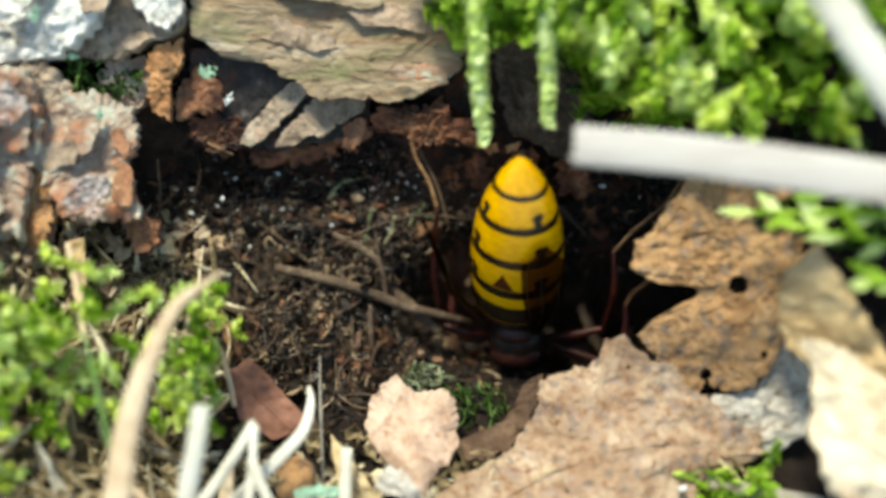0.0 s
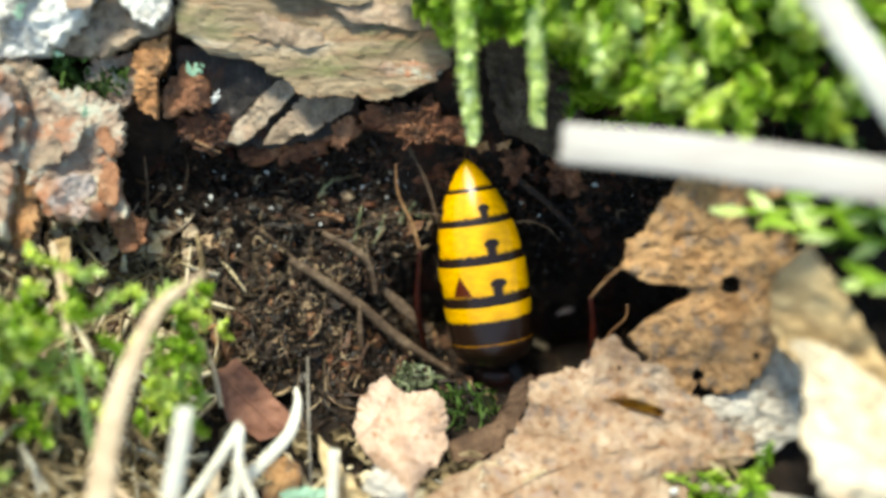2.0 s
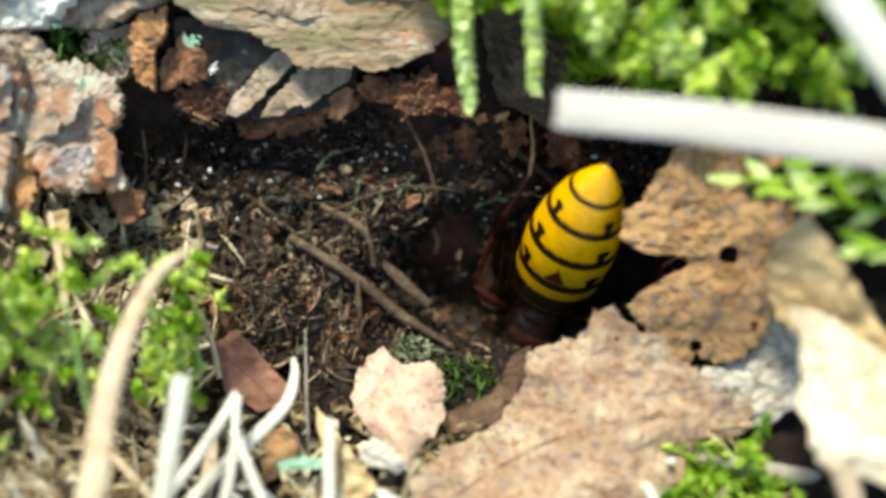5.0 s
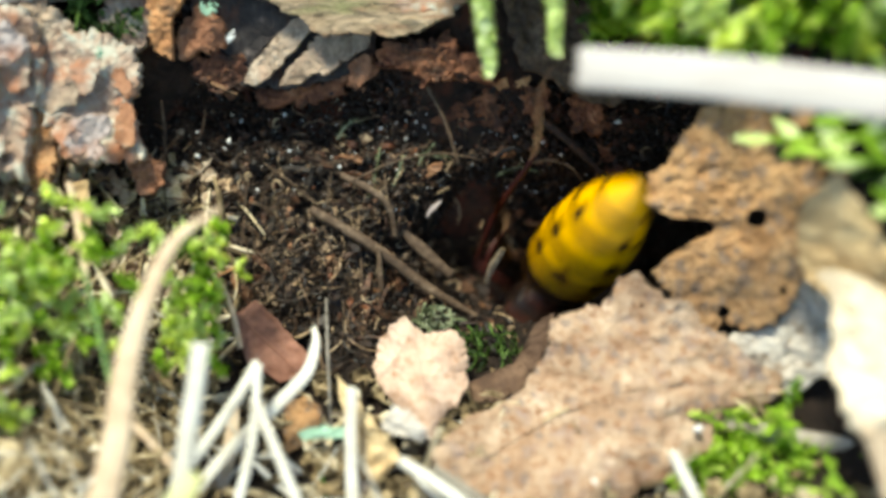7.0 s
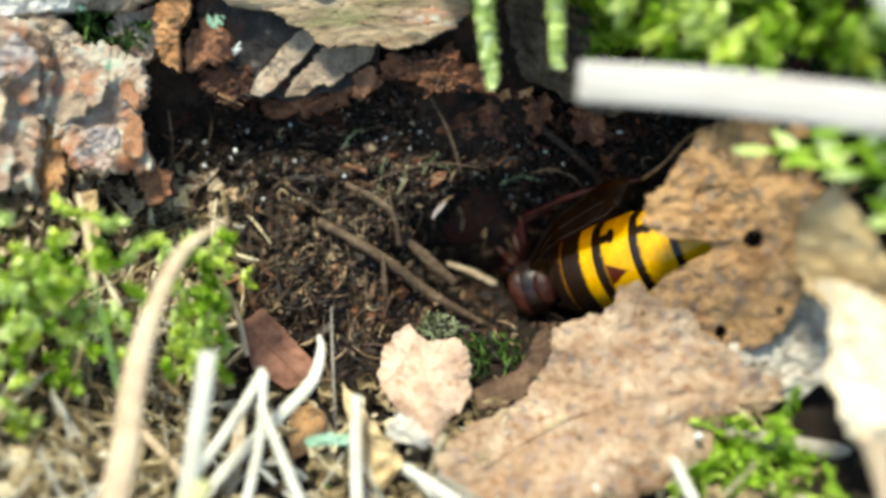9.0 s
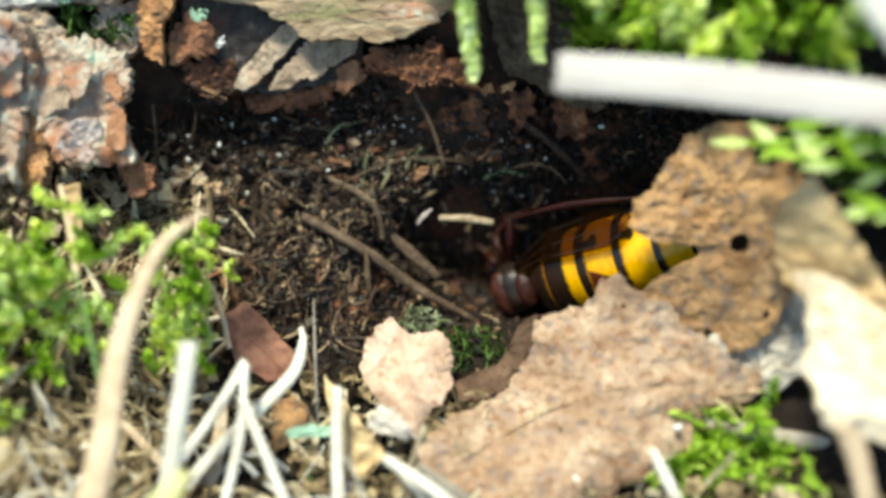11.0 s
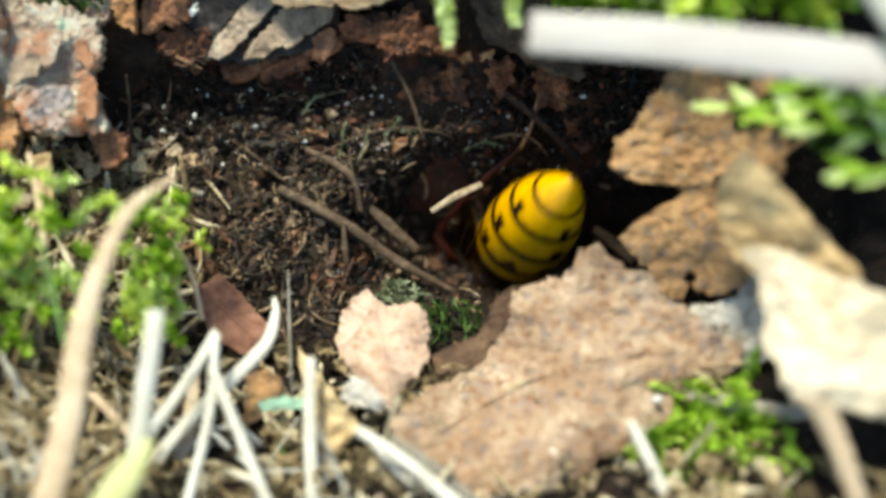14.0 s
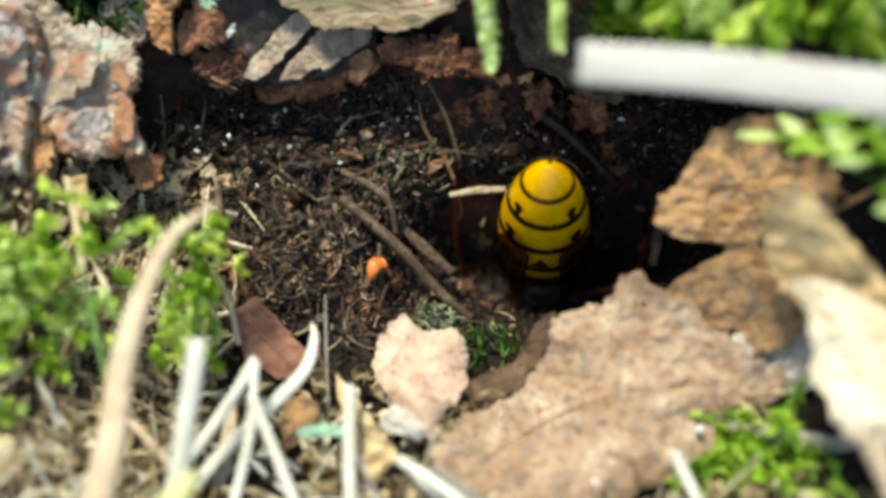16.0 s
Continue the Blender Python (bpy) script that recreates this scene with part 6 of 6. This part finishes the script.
def motions():
    walk(HORNET, [
        (0.000, pose(0.00598, -0.00173, -0.00446, 50.60, -7.73, -6.30)),
        (0.167, pose(0.00400, -0.00134, -0.00424, 50.08, -3.06, -1.17)),
        (0.200, pose(0.00363, -0.00129, -0.00421, 50.09, -3.54, -0.33)),
        (0.233, pose(0.00325, -0.00125, -0.00418, 50.08, -4.02, 0.49)),
        (0.500, pose(0.00139, -0.00173, -0.00446, 51.06, -15.30, 3.39)),
        (0.700, pose(0.00256, -0.00187, -0.00455, 51.44, -17.06, 2.92)),
        (1.000, pose(0.00508, -0.00197, -0.00460, 50.18, -10.84, 5.80)),
        (1.200, pose(0.00364, -0.00214, -0.00470, 50.33, -8.70, 2.06)),
        (1.500, pose(0.00668, -0.00505, -0.00638, 50.25, -5.02, -4.32)),
        (1.800, pose(0.00560, -0.00443, -0.00602, 50.12, -11.36, 6.71)),
        (2.000, pose(0.00483, -0.00486, -0.00627, 52.67, -16.88, -8.44)),
        (2.200, pose(0.00327, -0.00235, -0.00482, 52.44, -19.38, -0.36)),
        (2.467, pose(0.00533, -0.00178, -0.00475, 49.70, -13.94, 11.33)),
        (2.500, pose(0.00644, -0.00178, -0.00488, 49.92, -12.76, 9.21)),
        (2.533, pose(0.00755, -0.00179, -0.00501, 50.09, -11.58, 7.10)),
        (2.800, pose(0.01255, -0.00134, -0.00578, 49.91, -2.42, 4.19)),
        (3.000, pose(0.01160, -0.00165, -0.00673, 48.81, 8.76, -15.47)),
        (3.200, pose(0.01237, -0.00068, -0.00617, 48.49, 9.80, -17.42)),
        (3.500, pose(0.01145, -0.00193, -0.00689, 47.95, 15.24, -20.79)),
        (4.000, pose(0.01079, -0.00258, -0.00726, 46.79, 14.03, -25.64)),
        (4.200, pose(0.00760, -0.00150, -0.00664, 47.64, 12.15, -21.90)),
        (4.500, pose(0.00953, -0.00114, -0.00643, 49.41, 6.20, -10.85)),
        (4.900, pose(0.01017, -0.00176, -0.00679, 48.95, 9.00, -14.56)),
        (5.400, pose(0.00905, -0.00160, -0.00670, 49.01, 9.54, -14.20)),
        (5.900, pose(0.00995, -0.00249, -0.00721, 47.66, 14.37, -21.96)),
        (6.400, pose(0.00907, -0.00284, -0.00742, 47.49, 15.56, -22.86)),
        (6.967, pose(0.00818, -0.00399, -0.00808, 46.77, 17.85, -26.06)),
        (7.000, pose(0.00891, -0.00318, -0.00761, 46.34, 18.66, -27.76)),
        (7.033, pose(0.00962, -0.00238, -0.00715, 45.95, 19.33, -29.22)),
        (7.200, pose(0.00765, -0.00215, -0.00701, 43.99, 18.58, -35.60)),
        (7.500, pose(0.00970, -0.00195, -0.00690, 42.16, 17.34, -41.22)),
        (7.800, pose(0.01025, -0.00272, -0.00734, 36.55, 35.96, -56.57)),
        (8.000, pose(0.01132, -0.00179, -0.00680, 41.51, 41.10, -47.75)),
        (8.200, pose(0.01291, -0.00230, -0.00710, 34.37, 40.74, -62.34)),
        (8.467, pose(0.00916, -0.00277, -0.00737, 40.30, 41.88, -50.63)),
        (8.500, pose(0.00976, -0.00244, -0.00718, 40.39, 41.83, -50.42)),
        (8.533, pose(0.01045, -0.00210, -0.00699, 40.48, 41.77, -50.21)),
        (9.000, pose(0.01036, -0.00308, -0.00755, 33.03, 34.03, -63.68)),
        (9.500, pose(0.00976, -0.00287, -0.00743, 34.28, 34.19, -61.06)),
        (10.000, pose(0.00984, -0.00354, -0.00781, 32.75, 35.54, -64.49)),
        (10.600, pose(0.01044, -0.00305, -0.00754, 34.49, 35.52, -60.84)),
        (11.000, pose(0.01030, -0.00363, -0.00787, 33.35, 36.72, -63.46)),
        (11.500, pose(0.01056, -0.00360, -0.00785, 33.91, 37.21, -62.39)),
        (11.967, pose(0.00842, -0.00357, -0.00784, 34.52, 36.95, -61.07)),
        (12.000, pose(0.00895, -0.00348, -0.00778, 34.33, 37.03, -61.49)),
        (12.033, pose(0.00957, -0.00343, -0.00775, 34.16, 37.10, -61.86)),
        (12.500, pose(0.01044, -0.00338, -0.00772, 33.67, 37.31, -62.91)),
        (13.000, pose(0.00974, -0.00281, -0.00740, 30.77, 34.86, -68.48)),
        (13.500, pose(0.00688, -0.00133, -0.01000, 47.41, 20.73, -24.42)),
        (13.700, pose(0.01038, -0.00050, -0.00962, 44.23, 21.90, -35.07)),
        (13.967, pose(0.00729, -0.00266, -0.01099, 46.50, 22.44, -28.05)),
        (14.000, pose(0.00744, -0.00221, -0.01074, 46.55, 22.36, -27.88)),
        (14.033, pose(0.00759, -0.00180, -0.01052, 46.61, 22.25, -27.64)),
        (14.300, pose(0.00539, -0.00173, -0.01060, 49.20, 7.19, -12.61)),
        (14.467, pose(0.00482, -0.00304, -0.01144, 44.04, 18.51, -35.45)),
        (14.500, pose(0.00612, -0.00234, -0.01105, 43.56, 19.13, -36.93)),
        (14.533, pose(0.00721, -0.00167, -0.01068, 43.06, 19.74, -38.43)),
        (14.700, pose(0.00644, 0.00015, -0.00970, 49.85, 3.15, -5.47)),
        (14.967, pose(0.00113, -0.00137, -0.01071, 50.13, -11.31, 6.62)),
        (15.000, pose(0.00191, -0.00143, -0.01076, 50.24, -10.20, 4.67)),
        (15.033, pose(0.00273, -0.00151, -0.01082, 50.31, -9.09, 2.74)),
        (15.300, pose(0.00783, -0.00045, -0.01033, 49.99, 0.78, -1.36)),
        (15.467, pose(0.00751, -0.00054, -0.01046, 49.84, -3.25, 5.64)),
        (15.500, pose(0.00827, -0.00075, -0.01059, 49.91, -2.40, 4.17)),
        (15.533, pose(0.00900, -0.00097, -0.01073, 49.96, -1.53, 2.65)),
        (16.000, pose(0.00723, -0.00024, -0.01053, 50.00, -0.47, 0.82)),
    ])
    bends = [
        (0.000, pose(0.00000, 0.00000, 0.00000, 25.69, -11.08, -10.27)),
        (0.167, pose(0.00000, 0.00000, 0.00000, 27.16, -5.38, -4.51)),
        (0.200, pose(0.00000, 0.00000, 0.00000, 27.28, -4.90, -4.29)),
        (0.233, pose(0.00000, 0.00000, 0.00000, 27.36, -4.42, -4.06)),
        (0.500, pose(0.00000, 0.00000, 0.00000, 22.89, -6.16, -7.84)),
        (0.700, pose(0.00000, 0.00000, 0.00000, 14.74, -9.27, -6.18)),
        (1.000, pose(0.00000, 0.00000, 0.00000, 20.61, -7.24, -5.31)),
        (1.200, pose(0.00000, 0.00000, 0.00000, 31.40, -5.37, -7.49)),
        (1.500, pose(0.00000, 0.00000, 0.00000, -14.49, -8.19, 3.89)),
        (1.800, pose(0.00000, 0.00000, 0.00000, 11.99, -6.83, -2.91)),
        (2.000, pose(0.00000, 0.00000, 0.00000, -14.28, -14.20, 8.72)),
        (2.200, pose(0.00000, 0.00000, 0.00000, 11.72, -11.93, -6.23)),
        (2.467, pose(0.00000, 0.00000, 0.00000, 27.86, -5.61, -6.61)),
        (2.500, pose(0.00000, 0.00000, 0.00000, 29.82, -6.79, -7.83)),
        (2.533, pose(0.00000, 0.00000, 0.00000, 31.45, -8.11, -9.14)),
        (2.800, pose(0.00000, 0.00000, 0.00000, 34.84, -11.64, -7.99)),
        (3.000, pose(0.00000, 0.00000, 0.00000, 31.00, -11.40, -6.77)),
        (3.200, pose(0.00000, 0.00000, 0.00000, 19.43, -10.20, -3.57)),
        (3.500, pose(0.00000, 0.00000, 0.00000, 17.85, -7.54, -1.32)),
        (4.000, pose(0.00000, 0.00000, 0.00000, 17.39, -8.23, -2.57)),
        (4.200, pose(0.00000, 0.00000, 0.00000, 33.14, -6.35, -4.13)),
        (4.500, pose(0.00000, 0.00000, 0.00000, 25.98, -7.47, -3.62)),
        (4.900, pose(0.00000, 0.00000, 0.00000, 31.83, -7.37, -4.13)),
        (5.400, pose(0.00000, 0.00000, 0.00000, 33.21, -6.19, -3.15)),
        (5.900, pose(0.00000, 0.00000, 0.00000, 36.32, -7.53, -4.01)),
        (6.400, pose(0.00000, 0.00000, 0.00000, 40.41, -7.43, -3.97)),
        (6.967, pose(0.00000, 0.00000, 0.00000, 44.44, -8.20, -4.65)),
        (7.000, pose(0.00000, 0.00000, 0.00000, 39.33, -7.06, -2.96)),
        (7.033, pose(0.00000, 0.00000, 0.00000, 33.35, -6.03, -1.70)),
        (7.200, pose(0.00000, 0.00000, 0.00000, 9.50, -4.79, -0.80)),
        (7.500, pose(0.00000, 0.00000, 0.00000, 27.33, -8.20, -6.56)),
        (7.800, pose(0.00000, 0.00000, 0.00000, 34.00, 0.83, 10.00)),
        (8.000, pose(0.00000, 0.00000, 0.00000, 40.65, 4.70, 21.15)),
        (8.200, pose(0.00000, 0.00000, 0.00000, 40.00, 2.53, 18.50)),
        (8.467, pose(0.00000, 0.00000, 0.00000, 36.50, 4.69, 19.50)),
        (8.500, pose(0.00000, 0.00000, 0.00000, 33.97, 5.45, 18.68)),
        (8.533, pose(0.00000, 0.00000, 0.00000, 31.40, 6.02, 17.60)),
        (9.000, pose(0.00000, 0.00000, 0.00000, 13.27, -1.05, 1.39)),
        (9.500, pose(0.00000, 0.00000, 0.00000, 13.52, 0.17, 1.89)),
        (10.000, pose(0.00000, 0.00000, 0.00000, 14.77, 0.22, 2.27)),
        (10.600, pose(0.00000, 0.00000, 0.00000, 11.22, 1.18, 2.04)),
        (11.000, pose(0.00000, 0.00000, 0.00000, 12.87, 1.29, 2.54)),
        (11.500, pose(0.00000, 0.00000, 0.00000, 11.73, 1.89, 2.59)),
        (11.967, pose(0.00000, 0.00000, 0.00000, 11.65, 2.28, 2.65)),
        (12.000, pose(0.00000, 0.00000, 0.00000, 10.09, 2.38, 2.31)),
        (12.033, pose(0.00000, 0.00000, 0.00000, 8.71, 2.47, 2.00)),
        (12.500, pose(0.00000, 0.00000, 0.00000, 12.21, 2.95, 2.93)),
        (13.000, pose(0.00000, 0.00000, 0.00000, 12.09, 1.93, 1.90)),
        (13.500, pose(0.00000, 0.00000, 0.00000, 38.65, 0.20, 5.73)),
        (13.700, pose(0.00000, 0.00000, 0.00000, 36.40, -2.51, 0.69)),
        (13.967, pose(0.00000, 0.00000, 0.00000, 44.24, -2.42, 4.42)),
        (14.000, pose(0.00000, 0.00000, 0.00000, 42.31, -1.75, 4.75)),
        (14.033, pose(0.00000, 0.00000, 0.00000, 40.35, -1.16, 4.93)),
        (14.300, pose(0.00000, 0.00000, 0.00000, 41.47, -0.52, -0.46)),
        (14.467, pose(0.00000, 0.00000, 0.00000, 39.13, -1.72, -1.40)),
        (14.500, pose(0.00000, 0.00000, 0.00000, 31.84, -2.01, -1.25)),
        (14.533, pose(0.00000, 0.00000, 0.00000, 21.15, -2.10, -0.81)),
        (14.700, pose(0.00000, 0.00000, 0.00000, 27.67, -1.44, -0.75)),
        (14.967, pose(0.00000, 0.00000, 0.00000, 35.13, 1.19, -4.06)),
        (15.000, pose(0.00000, 0.00000, 0.00000, 36.90, 0.65, -4.74)),
        (15.033, pose(0.00000, 0.00000, 0.00000, 38.41, -0.02, -5.54)),
        (15.300, pose(0.00000, 0.00000, 0.00000, 28.92, -3.68, -2.03)),
        (15.467, pose(0.00000, 0.00000, 0.00000, 41.52, -4.01, -3.54)),
        (15.500, pose(0.00000, 0.00000, 0.00000, 42.89, -5.12, -4.74)),
        (15.533, pose(0.00000, 0.00000, 0.00000, 44.13, -6.29, -6.07)),
        (16.000, pose(0.00000, 0.00000, 0.00000, 43.04, -5.11, -4.75)),
    ]
    walk(ABDOMEN, bends)
    # each wing: seconds, degrees off the flank (left, right), degrees slid over the back (left, right)
    splay = np.array([(0, 16, 0, 0, 4), (0.5, 30, 0, 0, 26), (1, 30, 4, 0, 14), (1.5, 25, 20, 0, 0), (1.8, 55, 55, 0, 0), (2, 85, 85, 0, 0), (2.2, 60, 40, 0, 0), (2.5, 30, 0, 0, 10), (3, 0, 30, 18, 0), (3.5, 0, 35, 24, 0), (4, 0, 35, 30, 0), (4.5, 8, 30, 6, 0), (7, 22, 25, 0, 0), (7.5, 18, 22, 0, 0), (8, 26, 25, 0, 0), (8.5, 20, 22, 0, 0), (9, 14, 20, 0, 0), (11.5, 0, 15, 0, 0), (12, 12, 0, 0, 8), (12.5, 0, 12, 0, 0), (13, 14, 15, 0, 0), (13.5, 8, 25, 0, 0), (14.5, 10, 15, 4, 0), (15, 12, 0, 0, 8), (15.5, 4, 0, 6, 4), (16, 0, 0, 14, 6)])
    for k, (wing, sx) in enumerate(zip(WINGS, (-1, 1))):
        rows = []
        for t, m in bends:
            off, over = np.interp(t, splay[:, 0], splay[:, 1 + k]), np.interp(t, splay[:, 0], splay[:, 3 + k])
            rows.append((t, m @ pose(0, 0, 0, 0, -sx * over, 0) @ Matrix.Translation((sx * 0.0016, -0.0045, 0.0006)) @ pose(0, 0, 0, 0, 0, -sx * off)))
        walk(wing, rows)
    walk(TWIG_LOOSE, [
        (0.000, pose(-0.00567, -0.00194, -0.00435, 29.92, 15.80, -9.76)),
        (0.200, pose(-0.00556, -0.00218, -0.00449, 29.49, 17.93, -13.44)),
        (0.400, pose(-0.00526, -0.00271, -0.00480, 27.64, 22.67, -23.47)),
        (0.500, pose(-0.00498, -0.00274, -0.00482, 26.87, 23.96, -26.60)),
        (1.000, pose(-0.00488, -0.00349, -0.00525, 26.41, 24.67, -28.35)),
        (14.500, pose(-0.00406, -0.00405, -0.00557, 27.48, 23.17, -24.18)),
        (15.000, pose(-0.00318, -0.00449, -0.00583, 27.45, 23.49, -24.41)),
        (15.200, pose(-0.00197, -0.00518, -0.00622, 25.22, 27.76, -32.79)),
        (16.000, pose(-0.00299, -0.00434, -0.00574, 24.46, 29.76, -35.44)),
    ])
    walk(STRAW_LOOSE, [
        (0.000, pose(0.00823, 0.00038, -0.01479, 28.40, 10.11, -17.99)),
        (6.300, pose(0.00632, -0.00299, -0.01327, 30.00, 0.14, -0.24)),
        (6.600, pose(0.00369, -0.00257, -0.00726, 23.67, -57.12, 47.02)),
        (7.000, pose(0.00331, -0.00319, -0.00704, 35.77, -68.51, 33.85)),
        (7.400, pose(0.00250, 0.00029, -0.00676, 29.71, 4.34, -7.55)),
        (7.800, pose(0.00059, -0.00221, -0.00936, 28.98, 8.12, -14.31)),
        (9.000, pose(0.00108, -0.00204, -0.00926, 27.85, 11.63, -20.88)),
        (11.500, pose(0.00221, 0.00040, -0.00381, 30.58, 11.07, 2.98)),
        (12.300, pose(-0.00026, -0.00006, -0.00321, 30.19, 7.65, -0.84)),
        (12.600, pose(0.00018, -0.00002, -0.00319, 30.01, 3.35, 5.53)),
        (13.300, pose(0.00121, -0.00085, -0.00338, 29.33, -6.58, 11.53)),
        (14.000, pose(0.00309, -0.00155, -0.00291, 27.80, -18.22, 21.77)),
        (14.300, pose(0.00210, -0.00162, -0.00295, 30.02, -10.69, 5.96)),
        (14.500, pose(0.00254, -0.00208, -0.00351, 29.97, -1.30, 2.25)),
        (14.700, pose(0.00154, -0.00180, -0.00335, 30.00, 0.21, -0.36)),
        (15.000, pose(0.00584, -0.00133, -0.00308, 29.09, -7.67, 13.48)),
        (15.500, pose(0.00221, 0.00022, -0.00334, 28.94, -8.26, 14.57)),
        (16.000, pose(0.00182, 0.00161, -0.00369, 29.87, -2.97, 5.15)),
    ])
    walk(HUSK, [
        (0.000, pose(0.01204, 0.00221, -0.01258, 28.71, -9.10, 16.10)),
        (6.400, pose(0.00593, -0.00138, -0.01119, 25.73, -15.98, 29.73)),
        (6.800, pose(-0.00100, 0.00044, -0.00437, 21.06, -21.87, 44.05)),
        (7.600, pose(-0.00206, 0.00009, -0.00341, 23.77, -18.86, 36.27)),
        (9.000, pose(-0.00146, 0.00064, -0.00310, 20.28, -22.59, 46.10)),
        (11.500, pose(-0.00129, -0.00032, -0.00365, 22.44, -20.45, 40.23)),
        (14.000, pose(-0.00315, 0.00286, -0.00227, 26.57, -14.48, 26.56)),
        (14.600, pose(-0.00394, 0.00292, -0.00224, 26.51, -14.58, 26.78)),
        (15.300, pose(-0.00409, 0.00250, -0.00225, 28.53, -9.71, 17.24)),
        (16.000, pose(-0.00497, 0.00339, -0.00174, 28.41, -10.06, 17.89)),
    ])
    walk(SCRAP, [
        (0.000, pose(0.01126, -0.00344, -0.01584, 30.00, -0.00, 0.00)),
        (14.300, pose(0.00683, -0.00707, -0.01448, 30.00, 0.09, -0.16)),
        (14.600, pose(0.00096, -0.00651, -0.00953, 29.65, 4.80, -8.37)),
        (14.900, pose(-0.00560, -0.00531, -0.00479, 29.74, 4.17, -7.25)),
        (15.500, pose(-0.00633, -0.00513, -0.00435, 29.80, 3.64, -6.33)),
        (16.000, pose(-0.00616, -0.00478, -0.00414, 29.97, 1.51, -2.62)),
    ])
    walk(STRIP, [
        (0.000, pose(0.01314, -0.00156, -0.01129, -27.82, 11.72, -158.95)),
        (0.400, pose(0.01293, -0.00135, -0.00828, 23.60, -31.10, 38.08)),
        (1.000, pose(0.01417, -0.00117, -0.01107, 23.52, -19.18, 37.05)),
        (1.600, pose(0.01503, 0.00212, -0.01494, 28.40, -10.09, 17.95)),
        (13.400, pose(0.01535, -0.00168, -0.01713, 26.70, -14.20, 26.00)),
        (13.800, pose(0.01552, -0.00245, -0.01181, 17.13, -25.01, 53.92)),
        (14.300, pose(0.01762, -0.00100, -0.00866, 29.44, -6.06, 10.59)),
        (14.500, pose(0.01777, -0.00143, -0.00660, 29.89, 2.71, -4.70)),
        (14.900, pose(0.01718, -0.00136, -0.00772, 29.79, 3.75, -6.52)),
        (15.500, pose(0.01704, 0.00094, -0.00869, 27.87, 11.57, -20.76)),
        (16.000, pose(0.01679, 0.00012, -0.00917, 29.79, 3.71, -6.45)),
    ])
    walk(UPPER_LEAF, [
        (0.000, pose(0.00000, 0.00000, 0.00000, 0.00, -0.00, 0.00)),
        (4.500, pose(0.00000, 0.00000, 0.00000, 0.00, -0.00, 0.00)),
        (7.000, pose(0.00000, 0.00000, 0.00000, 0.00, -0.00, 0.00)),
        (8.000, pose(-0.00008, -0.00022, -0.00012, 0.00, -0.00, 0.00)),
        (9.000, pose(-0.00021, -0.00068, -0.00039, 0.00, -0.00, 0.00)),
        (11.500, pose(0.00033, -0.00144, -0.00083, 0.00, -0.00, 0.00)),
        (13.000, pose(0.00033, -0.00126, -0.00073, 0.00, -0.00, 0.00)),
        (13.800, pose(0.00042, -0.00072, -0.00042, 0.00, -0.00, 0.00)),
        (14.000, pose(0.00042, 0.00036, 0.00021, 0.00, -0.00, 0.00)),
        (14.200, pose(0.00042, -0.00072, -0.00042, 0.00, -0.00, 0.00)),
        (14.500, pose(0.00033, -0.00140, -0.00081, 0.00, -0.00, 0.00)),
        (15.500, pose(0.00100, -0.00208, -0.00120, 0.00, -0.00, 0.00)),
        (16.000, pose(0.00050, -0.00147, -0.00085, 0.00, -0.00, 0.00)),
    ])
    # the cream leaf is pushed aside and turns about its stalk
    pivot = Matrix.Translation(B(27.2, -20.0, 15.0))
    pushed = pivot @ Matrix.Rotation(radians(8.5), 4, TURN.to_3x3() @ Vector((0, 0, 1))) @ pivot.inverted()
    walk(CREAM_LEAF, [(0, Matrix.Identity(4)), (12.5, Matrix.Identity(4)), (12.9, pushed), (16, pushed)])
    for k, leg in enumerate(LEGS):
        rest = leg.location.copy()
        rows = []
        for i in range(33):
            t = i * 0.5
            sway = 7 * math.sin(t * (2.1 + 0.37 * k) + 1.7 * k) - 7 * math.sin(1.7 * k)
            rows.append((t, Matrix.Translation(rest) @ pose(0, 0, 0, sway * 0.4, 0, sway)))
        walk(leg, rows)


motions()
